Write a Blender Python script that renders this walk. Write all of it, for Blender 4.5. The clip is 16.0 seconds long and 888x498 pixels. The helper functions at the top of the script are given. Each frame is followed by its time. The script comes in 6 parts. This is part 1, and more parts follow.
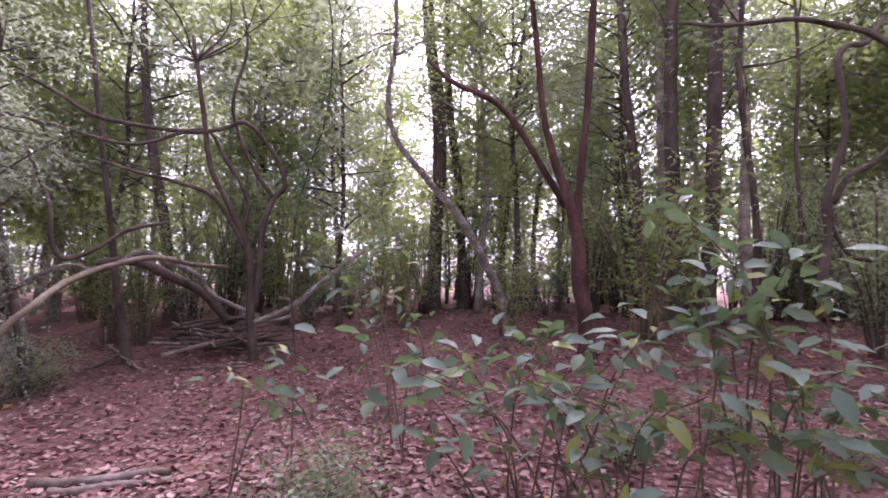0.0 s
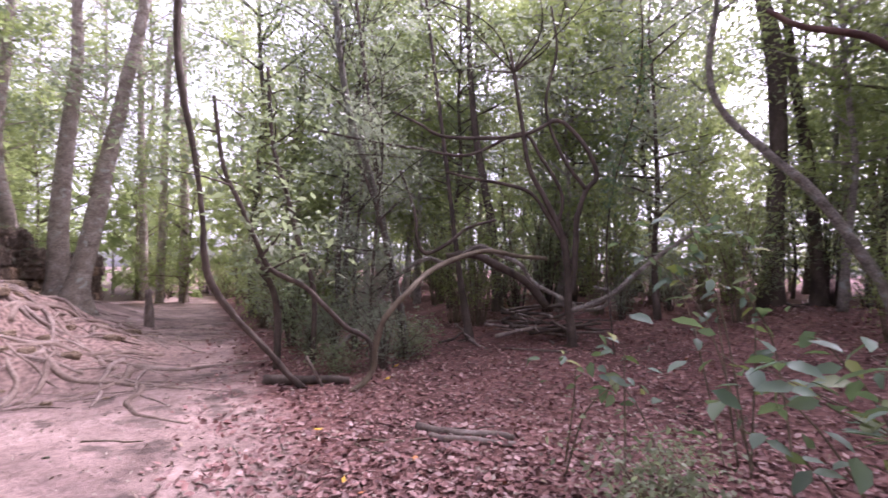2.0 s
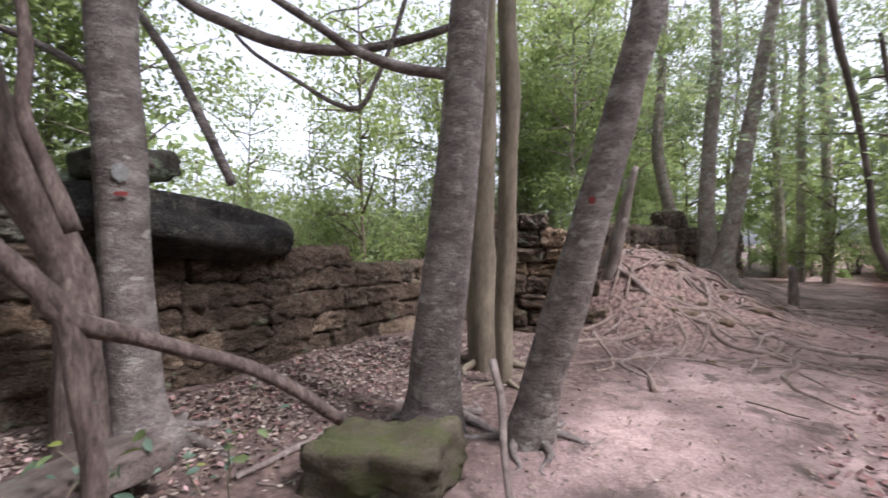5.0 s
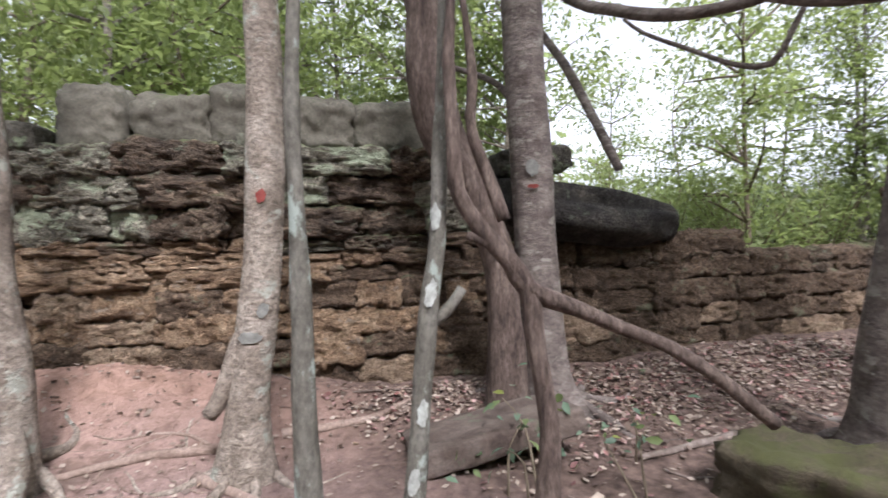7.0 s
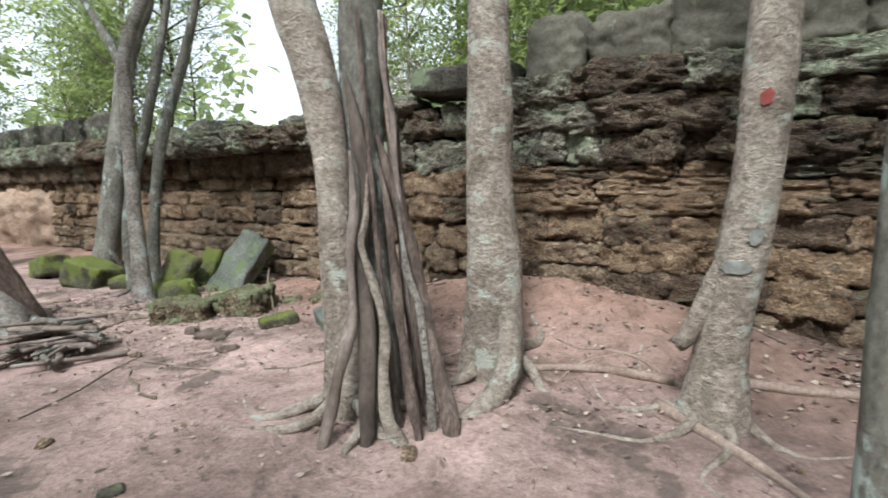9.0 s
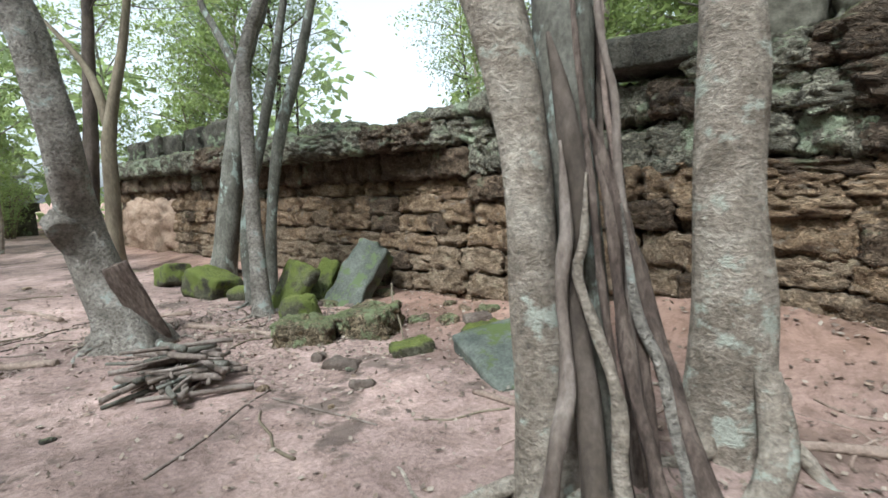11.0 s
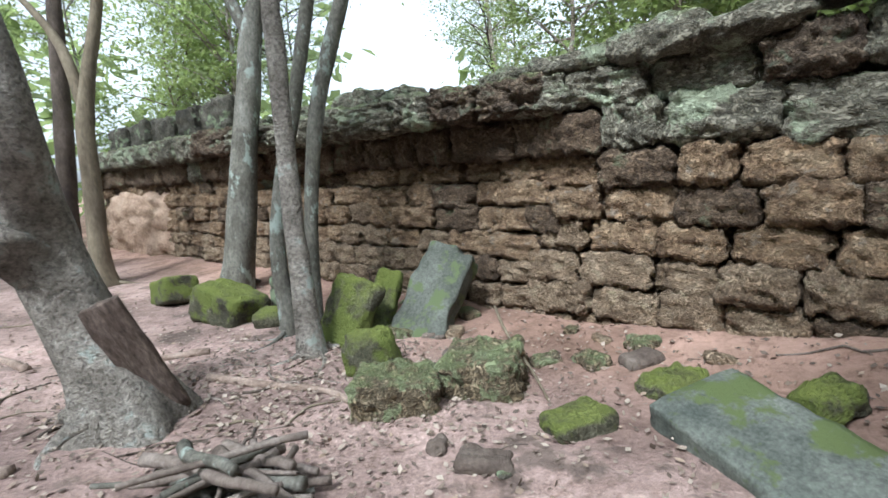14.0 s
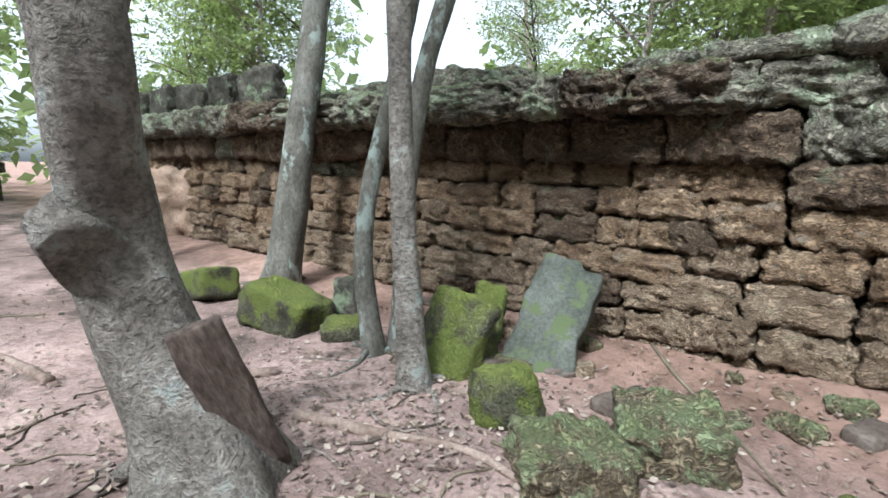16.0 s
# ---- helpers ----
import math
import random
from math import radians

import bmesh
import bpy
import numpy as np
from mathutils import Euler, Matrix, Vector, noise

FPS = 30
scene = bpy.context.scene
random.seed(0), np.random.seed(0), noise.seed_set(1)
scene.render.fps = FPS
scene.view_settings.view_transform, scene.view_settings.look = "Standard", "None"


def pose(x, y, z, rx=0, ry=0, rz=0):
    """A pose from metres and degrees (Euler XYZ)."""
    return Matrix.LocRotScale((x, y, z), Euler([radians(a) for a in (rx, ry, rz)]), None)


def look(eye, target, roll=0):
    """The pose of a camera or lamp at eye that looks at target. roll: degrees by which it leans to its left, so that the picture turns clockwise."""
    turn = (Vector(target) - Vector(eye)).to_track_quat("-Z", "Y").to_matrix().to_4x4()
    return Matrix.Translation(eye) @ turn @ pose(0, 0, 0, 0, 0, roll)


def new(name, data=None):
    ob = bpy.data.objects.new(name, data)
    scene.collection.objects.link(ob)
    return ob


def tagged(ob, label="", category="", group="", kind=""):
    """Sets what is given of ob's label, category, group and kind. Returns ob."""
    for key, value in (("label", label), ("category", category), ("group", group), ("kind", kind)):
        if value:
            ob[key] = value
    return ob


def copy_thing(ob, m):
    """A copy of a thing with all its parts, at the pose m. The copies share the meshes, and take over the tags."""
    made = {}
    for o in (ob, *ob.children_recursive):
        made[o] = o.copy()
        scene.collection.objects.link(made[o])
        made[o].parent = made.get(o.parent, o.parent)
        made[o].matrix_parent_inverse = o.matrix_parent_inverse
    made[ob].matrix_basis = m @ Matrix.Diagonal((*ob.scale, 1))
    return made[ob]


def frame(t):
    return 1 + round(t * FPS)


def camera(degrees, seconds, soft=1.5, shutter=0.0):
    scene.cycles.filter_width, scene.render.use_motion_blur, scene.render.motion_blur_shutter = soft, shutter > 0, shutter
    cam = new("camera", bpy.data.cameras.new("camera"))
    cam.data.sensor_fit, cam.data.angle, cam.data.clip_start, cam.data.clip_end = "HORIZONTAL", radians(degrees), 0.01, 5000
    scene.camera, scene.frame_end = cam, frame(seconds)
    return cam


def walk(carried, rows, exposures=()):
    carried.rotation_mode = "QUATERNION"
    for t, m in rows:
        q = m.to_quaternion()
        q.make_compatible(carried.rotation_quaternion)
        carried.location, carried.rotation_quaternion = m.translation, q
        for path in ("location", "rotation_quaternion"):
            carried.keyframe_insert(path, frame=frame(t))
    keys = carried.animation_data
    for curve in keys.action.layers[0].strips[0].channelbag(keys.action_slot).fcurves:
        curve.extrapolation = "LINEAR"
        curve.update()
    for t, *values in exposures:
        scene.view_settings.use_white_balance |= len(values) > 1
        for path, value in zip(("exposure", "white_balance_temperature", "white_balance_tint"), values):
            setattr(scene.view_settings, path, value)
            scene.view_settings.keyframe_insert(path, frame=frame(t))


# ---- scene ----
cam = camera(83.9, 16.0, soft=1.6, shutter=0.25)
ROWS = [
    (0.0, 0.000, 0.000, 1.500, -0.06, 3.97, -0.81),
    (0.5, -0.009, -0.007, 1.501, 6.77, 3.87, -0.69),
    (1.0, -0.026, -0.024, 1.503, 15.05, 3.54, -0.69),
    (1.5, -0.063, -0.042, 1.498, 24.41, 3.00, -0.71),
    (2.0, -0.123, -0.089, 1.494, 34.36, 2.34, -0.79),
    (2.5, -0.149, -0.119, 1.490, 44.47, 1.79, -0.87),
    (3.0, -0.164, -0.146, 1.485, 54.58, 1.30, -1.01),
    (3.5, -0.174, -0.169, 1.477, 65.01, 0.78, -1.14),
    (4.0, -0.172, -0.197, 1.472, 76.14, 0.22, -1.07),
    (4.5, -0.158, -0.246, 1.462, 87.82, -0.35, -0.68),
    (5.0, -0.130, -0.313, 1.450, 99.49, -0.76, -0.05),
    (7.3, 0.013, -0.665, 1.397, 144.92, -1.80, 1.20),
    (7.5, 0.017, -0.712, 1.384, 149.34, -2.06, 1.00),
    (8.0, 0.135, -0.844, 1.357, 161.11, -3.98, 0.90),
    (8.5, 0.285, -1.011, 1.286, 171.79, -6.09, 0.60),
    (9.0, 0.435, -1.072, 1.260, 180.38, -7.27, 0.70),
    (9.5, 0.579, -1.107, 1.271, 186.31, -7.70, 1.10),
    (9.7, 0.626, -1.166, 1.270, 187.80, -7.61, 1.30),
    (11.8, 1.462, -2.338, 1.331, 191.23, -6.55, 1.70),
    (12.0, 1.549, -2.441, 1.338, 192.11, -6.40, 1.30),
    (12.5, 1.813, -2.680, 1.328, 192.36, -5.85, -0.90),
    (13.0, 2.048, -2.879, 1.320, 192.49, -5.25, -1.30),
    (13.5, 2.239, -3.094, 1.292, 195.35, -6.77, 2.80),
    (14.0, 2.402, -3.255, 1.328, 188.47, -8.72, 3.30),
    (14.5, 2.663, -3.417, 1.355, 186.86, -6.92, -1.00),
    (15.0, 2.926, -3.528, 1.357, 186.59, -8.36, -3.50),
    (15.5, 3.231, -3.751, 1.341, 187.56, -8.86, -1.40),
    (16.0, 3.534, -3.906, 1.347, 187.78, -9.30, -1.10),
]
EXPOSURES = [(0.0, 2.3, 5850, 52), (1.5, 2.15, 5850, 52), (2.6, 1.75, 5800, 33), (3.8, 1.58, 5720, 26), (4.8, 1.35, 5720, 22), (7.3, 1.45, 5850, 18), (8.0, 1.45, 5850, 16), (9.5, 1.17, 5700, 4), (11.0, 1.17, 5600, 3), (13.5, 1.25, 5480, 5), (16.0, 1.33, 5480, 6)]
walk(cam, [(t, pose(x, y, z, 90 + pitch, roll, yaw)) for t, x, y, z, yaw, pitch, roll in ROWS], EXPOSURES)

# ---- world and sun: hazy bright sky, soft sun from beyond the wood ----
SUN_EL, SUN_HEAD = 52.0, 20.0
world = bpy.data.worlds.new("world")
scene.world = world
world.use_nodes = True
wn, wl = world.node_tree.nodes, world.node_tree.links
sky = wn.new("ShaderNodeTexSky")
sky.sky_type, sky.sun_disc = "NISHITA", False
sky.sun_elevation, sky.sun_rotation = radians(SUN_EL), radians(SUN_HEAD)
sky.air_density, sky.dust_density, sky.ozone_density = 1.0, 3.0, 1.0
pale = wn.new("ShaderNodeHueSaturation")
pale.inputs["Saturation"].default_value = 0.14
wl.new(sky.outputs[0], pale.inputs["Color"])
wl.new(pale.outputs[0], wn["Background"].inputs["Color"])
wn["Background"].inputs["Strength"].default_value = 0.15
sun = new("sun", bpy.data.lights.new("sun", "SUN"))
sun.data.energy, sun.data.angle, sun.data.color = 2.1, radians(12), (1.0, 0.95, 0.88)
sun.matrix_world = look((0, 0, 20), (-math.sin(radians(SUN_HEAD)) * 20, -math.cos(radians(SUN_HEAD)) * 20, 20 - 20 * math.tan(radians(SUN_EL))))

# ---- materials ----


def surf(name, cols, scale=4.0, rough=0.85, bump=0.4, bscale=30.0, stretch=(1, 1, 1), spots=None, top=None, fine=0.35, island=False, dist=0.02, spec=0.3, worn=0.0):
    """Noise-coloured rough surface. spots: (colour, scale, threshold); top: (colour, amount) grown on upward faces;
    worn: strength of eroded pits and grooves, sunk by bump, their shade put into the colour.
    """
    m = bpy.data.materials.new(name)
    m.use_nodes = True
    n, l = m.node_tree.nodes, m.node_tree.links
    p = n["Principled BSDF"]
    p.inputs["Roughness"].default_value = rough
    p.inputs["Specular IOR Level"].default_value = spec
    tc, oi, mp = n.new("ShaderNodeTexCoord"), n.new("ShaderNodeObjectInfo"), n.new("ShaderNodeMapping")
    mul = n.new("ShaderNodeMath")
    mul.operation = "MULTIPLY"
    mul.inputs[1].default_value = 37.0
    l.new(oi.outputs["Random"], mul.inputs[0])
    l.new(tc.outputs["Object"], mp.inputs["Vector"])
    l.new(mul.outputs[0], mp.inputs["Location"])
    mp.inputs["Scale"].default_value = stretch

    def tex(sc, detail=6.0, rg=0.6):
        t = n.new("ShaderNodeTexNoise")
        t.inputs["Scale"].default_value, t.inputs["Detail"].default_value, t.inputs["Roughness"].default_value = sc, detail, rg
        l.new(mp.outputs[0], t.inputs["Vector"])
        return t

    def mix(fac, a, b, kind="MIX"):
        x = n.new("ShaderNodeMix")
        x.data_type, x.blend_type = "RGBA", kind
        for s, v in ((x.inputs[0], fac), (x.inputs[6], a), (x.inputs[7], b)):
            if hasattr(v, "links"):
                l.new(v, s)
            else:
                s.default_value = v if not isinstance(v, tuple) else (*v, 1)
        return x.outputs[2]

    def ramp(src, stops):
        r = n.new("ShaderNodeValToRGB")
        e = r.color_ramp.elements
        while len(e) < len(stops):
            e.new(0.5)
        for k, (pos, c) in enumerate(stops):
            e[k].position, e[k].color = pos, (*c, 1)
        l.new(src, r.inputs[0])
        return r.outputs[0]

    big = tex(scale)
    if island:
        geo = n.new("ShaderNodeNewGeometry")
        src = geo.outputs["Random Per Island"]
        col = ramp(src, [(i / max(1, len(cols) - 1), c) for i, c in enumerate(cols)])
    else:
        col = ramp(big.outputs["Fac"], [(0.3 + 0.4 * i / max(1, len(cols) - 1), c) for i, c in enumerate(cols)])
    small = tex(bscale, 8.0, 0.7)
    g = ramp(small.outputs["Fac"], [(0.3, (1 - fine,) * 3), (0.7, (1 + fine * 0.5,) * 3)])
    col = mix(1.0, col, g, "MULTIPLY")
    relief = small.outputs["Fac"]
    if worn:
        # grooves and holes: cavity shade painted into the colour, same mask drives the bump
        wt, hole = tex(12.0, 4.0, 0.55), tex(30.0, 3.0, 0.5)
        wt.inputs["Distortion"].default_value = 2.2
        shaded_grooves = ramp(wt.outputs["Fac"], [(0.38, (1, 1, 1)), (0.46, (0.30,) * 3), (0.50, (0.25,) * 3), (0.58, (1, 1, 1))])
        shaded_pits = mix(1.0, shaded_grooves, ramp(hole.outputs["Fac"], [(0.36, (0.12,) * 3), (0.45, (1, 1, 1))]), "MULTIPLY")
        col = mix(worn, col, mix(1.0, col, shaded_pits, "MULTIPLY"))
        relief = mix(min(0.75, 1.6 * worn), relief, shaded_pits)
    if spots:
        c, sc, th = spots
        st = tex(sc, 5.0, 0.65)
        col = mix(ramp(st.outputs["Fac"], [(th, (0, 0, 0)), (th + 0.07, (1, 1, 1))]), col, c)
    if top:
        geo2, sep = n.new("ShaderNodeNewGeometry"), n.new("ShaderNodeSeparateXYZ")
        l.new(geo2.outputs["Normal"], sep.inputs[0])
        lift, add = n.new("ShaderNodeMath"), n.new("ShaderNodeMath")
        lift.operation, add.operation = "MULTIPLY", "MULTIPLY_ADD"
        l.new(sep.outputs["Z"], lift.inputs[0])
        lift.inputs[1].default_value = 0.4
        mt = tex(4.0, 6.0, 0.7)
        l.new(mt.outputs["Fac"], add.inputs[0])
        add.inputs[1].default_value = 1.0
        l.new(lift.outputs[0], add.inputs[2])
        c, amount = top
        grown = mix(small.outputs["Fac"], tuple(0.45 * v for v in c), tuple(1.35 * v for v in c))
        col = mix(ramp(add.outputs[0], [(0.86 - amount * 0.5, (0, 0, 0)), (1.14 - amount * 0.5, (0.9, 0.9, 0.9))]), col, grown)
    l.new(col, p.inputs["Base Color"])
    if bump:
        b = n.new("ShaderNodeBump")
        b.inputs["Strength"].default_value, b.inputs["Distance"].default_value = bump, dist
        l.new(relief, b.inputs["Height"])
        l.new(b.outputs[0], p.inputs["Normal"])
    return m


def leaf_mat(name, cols, through_col, rough=0.45, share=0.45):
    """Leaves: hue by island, light passing through."""
    m = bpy.data.materials.new(name)
    m.use_nodes = True
    n, l = m.node_tree.nodes, m.node_tree.links
    p, out = n["Principled BSDF"], n["Material Output"]
    geo, r = n.new("ShaderNodeNewGeometry"), n.new("ShaderNodeValToRGB")
    e = r.color_ramp.elements
    while len(e) < len(cols):
        e.new(0.5)
    for k, c in enumerate(cols):
        e[k].position, e[k].color = k / (len(cols) - 1), (*c, 1)
    l.new(geo.outputs["Random Per Island"], r.inputs[0])
    l.new(r.outputs[0], p.inputs["Base Color"])
    p.inputs["Roughness"].default_value = rough
    p.inputs["Specular IOR Level"].default_value = 0.4
    tr, mx = n.new("ShaderNodeBsdfTranslucent"), n.new("ShaderNodeMixShader")
    mm = n.new("ShaderNodeMix")
    mm.data_type, mm.blend_type = "RGBA", "MIX"
    mm.inputs[0].default_value = 0.6
    l.new(r.outputs[0], mm.inputs[6])
    mm.inputs[7].default_value = (*through_col, 1)
    l.new(mm.outputs[2], tr.inputs["Color"])
    mx.inputs[0].default_value = share
    l.new(p.outputs[0], mx.inputs[1])
    l.new(tr.outputs[0], mx.inputs[2])
    l.new(mx.outputs[0], out.inputs["Surface"])
    return m


M_BARK = surf("bark_grey", [(0.18, 0.155, 0.13), (0.34, 0.302, 0.258), (0.50, 0.455, 0.40)], 4.0, 0.9, 1.0, 30.0, (1, 1, 1.2), ((0.40, 0.43, 0.39), 4.0, 0.60), fine=0.6, dist=0.05, worn=0.18)
M_BARK_PALE = surf("bark_pale", [(0.21, 0.17, 0.13), (0.37, 0.31, 0.25), (0.52, 0.455, 0.38)], 4.0, 0.9, 1.0, 26.0, (1, 1, 1.4), ((0.42, 0.425, 0.36), 4.5, 0.57), fine=0.6, dist=0.035, worn=0.12)
M_BARK_RING = surf("bark_ringed", [(0.09, 0.07, 0.06), (0.17, 0.14, 0.122), (0.28, 0.24, 0.21)], 3.0, 0.85, 0.8, 14.0, (1.6, 1.6, 3.2), ((0.27, 0.25, 0.215), 4.0, 0.57), fine=0.5, dist=0.025)
M_BARK_DARK = surf("bark_dark", [(0.045, 0.035, 0.03), (0.09, 0.07, 0.055), (0.15, 0.12, 0.10)], 4.0, 0.9, 0.6, 30.0, (1, 1, 0.5))
M_BARK_TAN = surf("bark_tan", [(0.10, 0.078, 0.053), (0.175, 0.142, 0.098), (0.27, 0.225, 0.16)], 3.0, 0.85, 0.8, 26.0, (1, 1, 0.35))
M_BARK_RED = surf("bark_red", [(0.045, 0.022, 0.018), (0.08, 0.042, 0.034), (0.13, 0.075, 0.06)], 4.0, 0.9, 0.6, 30.0, (1, 1, 0.5))
M_BARK_DIM = surf("bark_greenish", [(0.08, 0.075, 0.06), (0.15, 0.14, 0.115), (0.23, 0.22, 0.19)], 4.0, 0.9, 0.6, 34.0, (1, 1, 0.6), ((0.30, 0.34, 0.30), 6.0, 0.56), fine=0.55, dist=0.03)
M_ROOT = surf("root_bark", [(0.16, 0.11, 0.085), (0.27, 0.20, 0.16), (0.36, 0.28, 0.23)], 5.0, 0.9, 0.6, 40.0, (1, 1, 1))
M_DEAD = surf("dead_wood", [(0.10, 0.075, 0.06), (0.20, 0.16, 0.135), (0.32, 0.27, 0.235)], 6.0, 0.9, 0.6, 45.0, (1, 1, 0.5))
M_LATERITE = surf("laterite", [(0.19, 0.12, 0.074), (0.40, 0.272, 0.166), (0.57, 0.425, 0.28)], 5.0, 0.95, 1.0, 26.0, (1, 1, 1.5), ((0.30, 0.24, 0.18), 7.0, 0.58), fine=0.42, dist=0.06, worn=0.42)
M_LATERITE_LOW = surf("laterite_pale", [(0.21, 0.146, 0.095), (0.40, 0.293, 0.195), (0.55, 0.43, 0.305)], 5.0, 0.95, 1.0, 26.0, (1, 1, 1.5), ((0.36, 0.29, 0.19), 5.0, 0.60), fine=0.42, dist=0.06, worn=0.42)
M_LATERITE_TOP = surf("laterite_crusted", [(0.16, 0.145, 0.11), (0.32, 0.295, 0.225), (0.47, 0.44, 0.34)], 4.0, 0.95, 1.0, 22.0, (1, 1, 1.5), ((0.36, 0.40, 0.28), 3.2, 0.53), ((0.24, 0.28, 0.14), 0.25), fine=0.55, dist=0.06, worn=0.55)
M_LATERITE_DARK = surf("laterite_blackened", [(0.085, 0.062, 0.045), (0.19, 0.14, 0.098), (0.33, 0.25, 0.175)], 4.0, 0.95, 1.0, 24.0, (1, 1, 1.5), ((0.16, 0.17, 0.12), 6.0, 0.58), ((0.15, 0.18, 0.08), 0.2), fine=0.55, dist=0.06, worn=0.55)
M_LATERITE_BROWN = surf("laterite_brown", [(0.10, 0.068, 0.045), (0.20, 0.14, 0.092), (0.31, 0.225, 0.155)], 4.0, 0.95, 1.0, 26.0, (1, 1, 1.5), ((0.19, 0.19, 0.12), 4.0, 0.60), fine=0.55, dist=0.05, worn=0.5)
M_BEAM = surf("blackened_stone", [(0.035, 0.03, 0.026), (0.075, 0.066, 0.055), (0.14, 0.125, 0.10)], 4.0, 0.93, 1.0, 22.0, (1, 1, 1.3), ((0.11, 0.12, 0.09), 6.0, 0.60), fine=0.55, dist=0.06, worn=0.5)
M_DUSTY = surf("stone_dusty", [(0.075, 0.055, 0.045), (0.14, 0.108, 0.088), (0.21, 0.172, 0.145)], 5.0, 0.95, 0.8, 35.0, spots=((0.13, 0.14, 0.095), 3.5, 0.62), dist=0.03)
M_VINE = surf("strangler_bark", [(0.065, 0.046, 0.038), (0.13, 0.096, 0.078), (0.22, 0.17, 0.14)], 7.0, 0.92, 0.9, 28.0, (1.6, 1.6, 0.5), fine=0.5, dist=0.03)
M_ROOT_PALE = surf("root_bleached", [(0.16, 0.115, 0.095), (0.27, 0.205, 0.17), (0.38, 0.30, 0.255)], 5.0, 0.9, 0.6, 40.0)
M_SAND = surf("sandstone_grey", [(0.05, 0.045, 0.035), (0.10, 0.092, 0.072), (0.17, 0.155, 0.125)], 4.0, 0.93, 0.8, 30.0, fine=0.5, dist=0.04, worn=0.25, spots=((0.20, 0.24, 0.15), 3.0, 0.56), top=((0.14, 0.16, 0.075), 0.1))
M_COPING = surf("sandstone_coping", [(0.095, 0.085, 0.066), (0.15, 0.138, 0.108), (0.21, 0.195, 0.155)], 3.0, 0.93, 0.5, 40.0, fine=0.4, dist=0.02, spots=((0.26, 0.265, 0.20), 4.5, 0.63), top=((0.13, 0.14, 0.08), 0.12))
M_PIER = surf("pale_masonry", [(0.24, 0.24, 0.22), (0.36, 0.36, 0.33), (0.46, 0.45, 0.41)], 4.0, 0.95, 0.6, 30.0, spots=((0.17, 0.19, 0.15), 3.0, 0.58), fine=0.4)
M_SLAB = surf("sandstone_slab", [(0.055, 0.06, 0.048), (0.098, 0.104, 0.086), (0.155, 0.162, 0.138)], 3.0, 0.85, 0.35, 45.0, spots=((0.095, 0.12, 0.055), 4.0, 0.54), fine=0.5)
M_SLABMOSS = surf("sandstone_half_mossed", [(0.065, 0.075, 0.065), (0.125, 0.135, 0.115), (0.20, 0.21, 0.18)], 3.0, 0.88, 0.5, 40.0, spots=((0.088, 0.112, 0.040), 3.4, 0.52), fine=0.55, dist=0.035)
M_MOSS = surf("mossy_stone", [(0.06, 0.055, 0.035), (0.11, 0.105, 0.065), (0.18, 0.17, 0.12)], 4.0, 0.95, 1.0, 48.0, spots=((0.13, 0.155, 0.036), 2.4, 0.47), top=((0.19, 0.22, 0.05), 0.42), fine=0.5, dist=0.035, worn=0.3)
M_MOSSTAN = surf("thin_moss_on_stone", [(0.05, 0.039, 0.026), (0.09, 0.074, 0.047), (0.14, 0.118, 0.078)], 3.0, 0.95, 0.7, 40.0, spots=((0.068, 0.070, 0.028), 2.6, 0.50), top=((0.085, 0.088, 0.033), 0.08), fine=0.45, dist=0.025)
M_MOSSBLOCK = surf("mossy_laterite", [(0.17, 0.125, 0.075), (0.27, 0.21, 0.13), (0.38, 0.31, 0.21)], 5.0, 0.95, 1.0, 28.0, spots=((0.21, 0.235, 0.13), 6.0, 0.50), top=((0.19, 0.22, 0.10), 0.14), fine=0.6, dist=0.05, worn=0.7)
M_EARTH = surf("ochre_earth", [(0.24, 0.16, 0.11), (0.37, 0.26, 0.19), (0.46, 0.345, 0.26)], 3.0, 0.97, 0.7, 24.0, fine=0.4, dist=0.03)
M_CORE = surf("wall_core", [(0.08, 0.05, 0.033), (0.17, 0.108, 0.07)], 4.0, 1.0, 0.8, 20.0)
M_LITTER = surf("fallen_leaf", [(0.11, 0.045, 0.038), (0.24, 0.11, 0.095), (0.36, 0.20, 0.175), (0.18, 0.085, 0.075), (0.46, 0.31, 0.28), (0.13, 0.06, 0.055), (0.30, 0.155, 0.14)], rough=0.55, bump=0.2, island=True)
M_SCRAP = surf("dry_scrap", [(0.14, 0.10, 0.075), (0.30, 0.24, 0.19), (0.44, 0.37, 0.30), (0.20, 0.15, 0.12), (0.10, 0.075, 0.06), (0.36, 0.27, 0.20)], rough=0.7, bump=0.2, island=True)
M_YELLOW = surf("yellow_leaf", [(0.55, 0.33, 0.02), (0.65, 0.42, 0.05)], rough=0.6, bump=0.1)
M_ORANGE = surf("orange_leaf", [(0.40, 0.15, 0.05), (0.50, 0.22, 0.08)], rough=0.6, bump=0.1)
M_RED = surf("red_paint", [(0.16, 0.03, 0.022), (0.25, 0.055, 0.042)], 20.0, 0.7, 0.2)
M_PALE = surf("dull_lichen", [(0.17, 0.17, 0.15), (0.27, 0.27, 0.245)], 20.0, 0.9, 0.3)
M_WHITE = surf("pale_lichen", [(0.30, 0.31, 0.28), (0.44, 0.46, 0.42)], 20.0, 0.9, 0.3)
M_LEAF = leaf_mat("leaf_green", [(0.10, 0.13, 0.078), (0.15, 0.19, 0.11), (0.215, 0.26, 0.15), (0.125, 0.155, 0.10)], (0.42, 0.52, 0.25), rough=0.38, share=0.52)
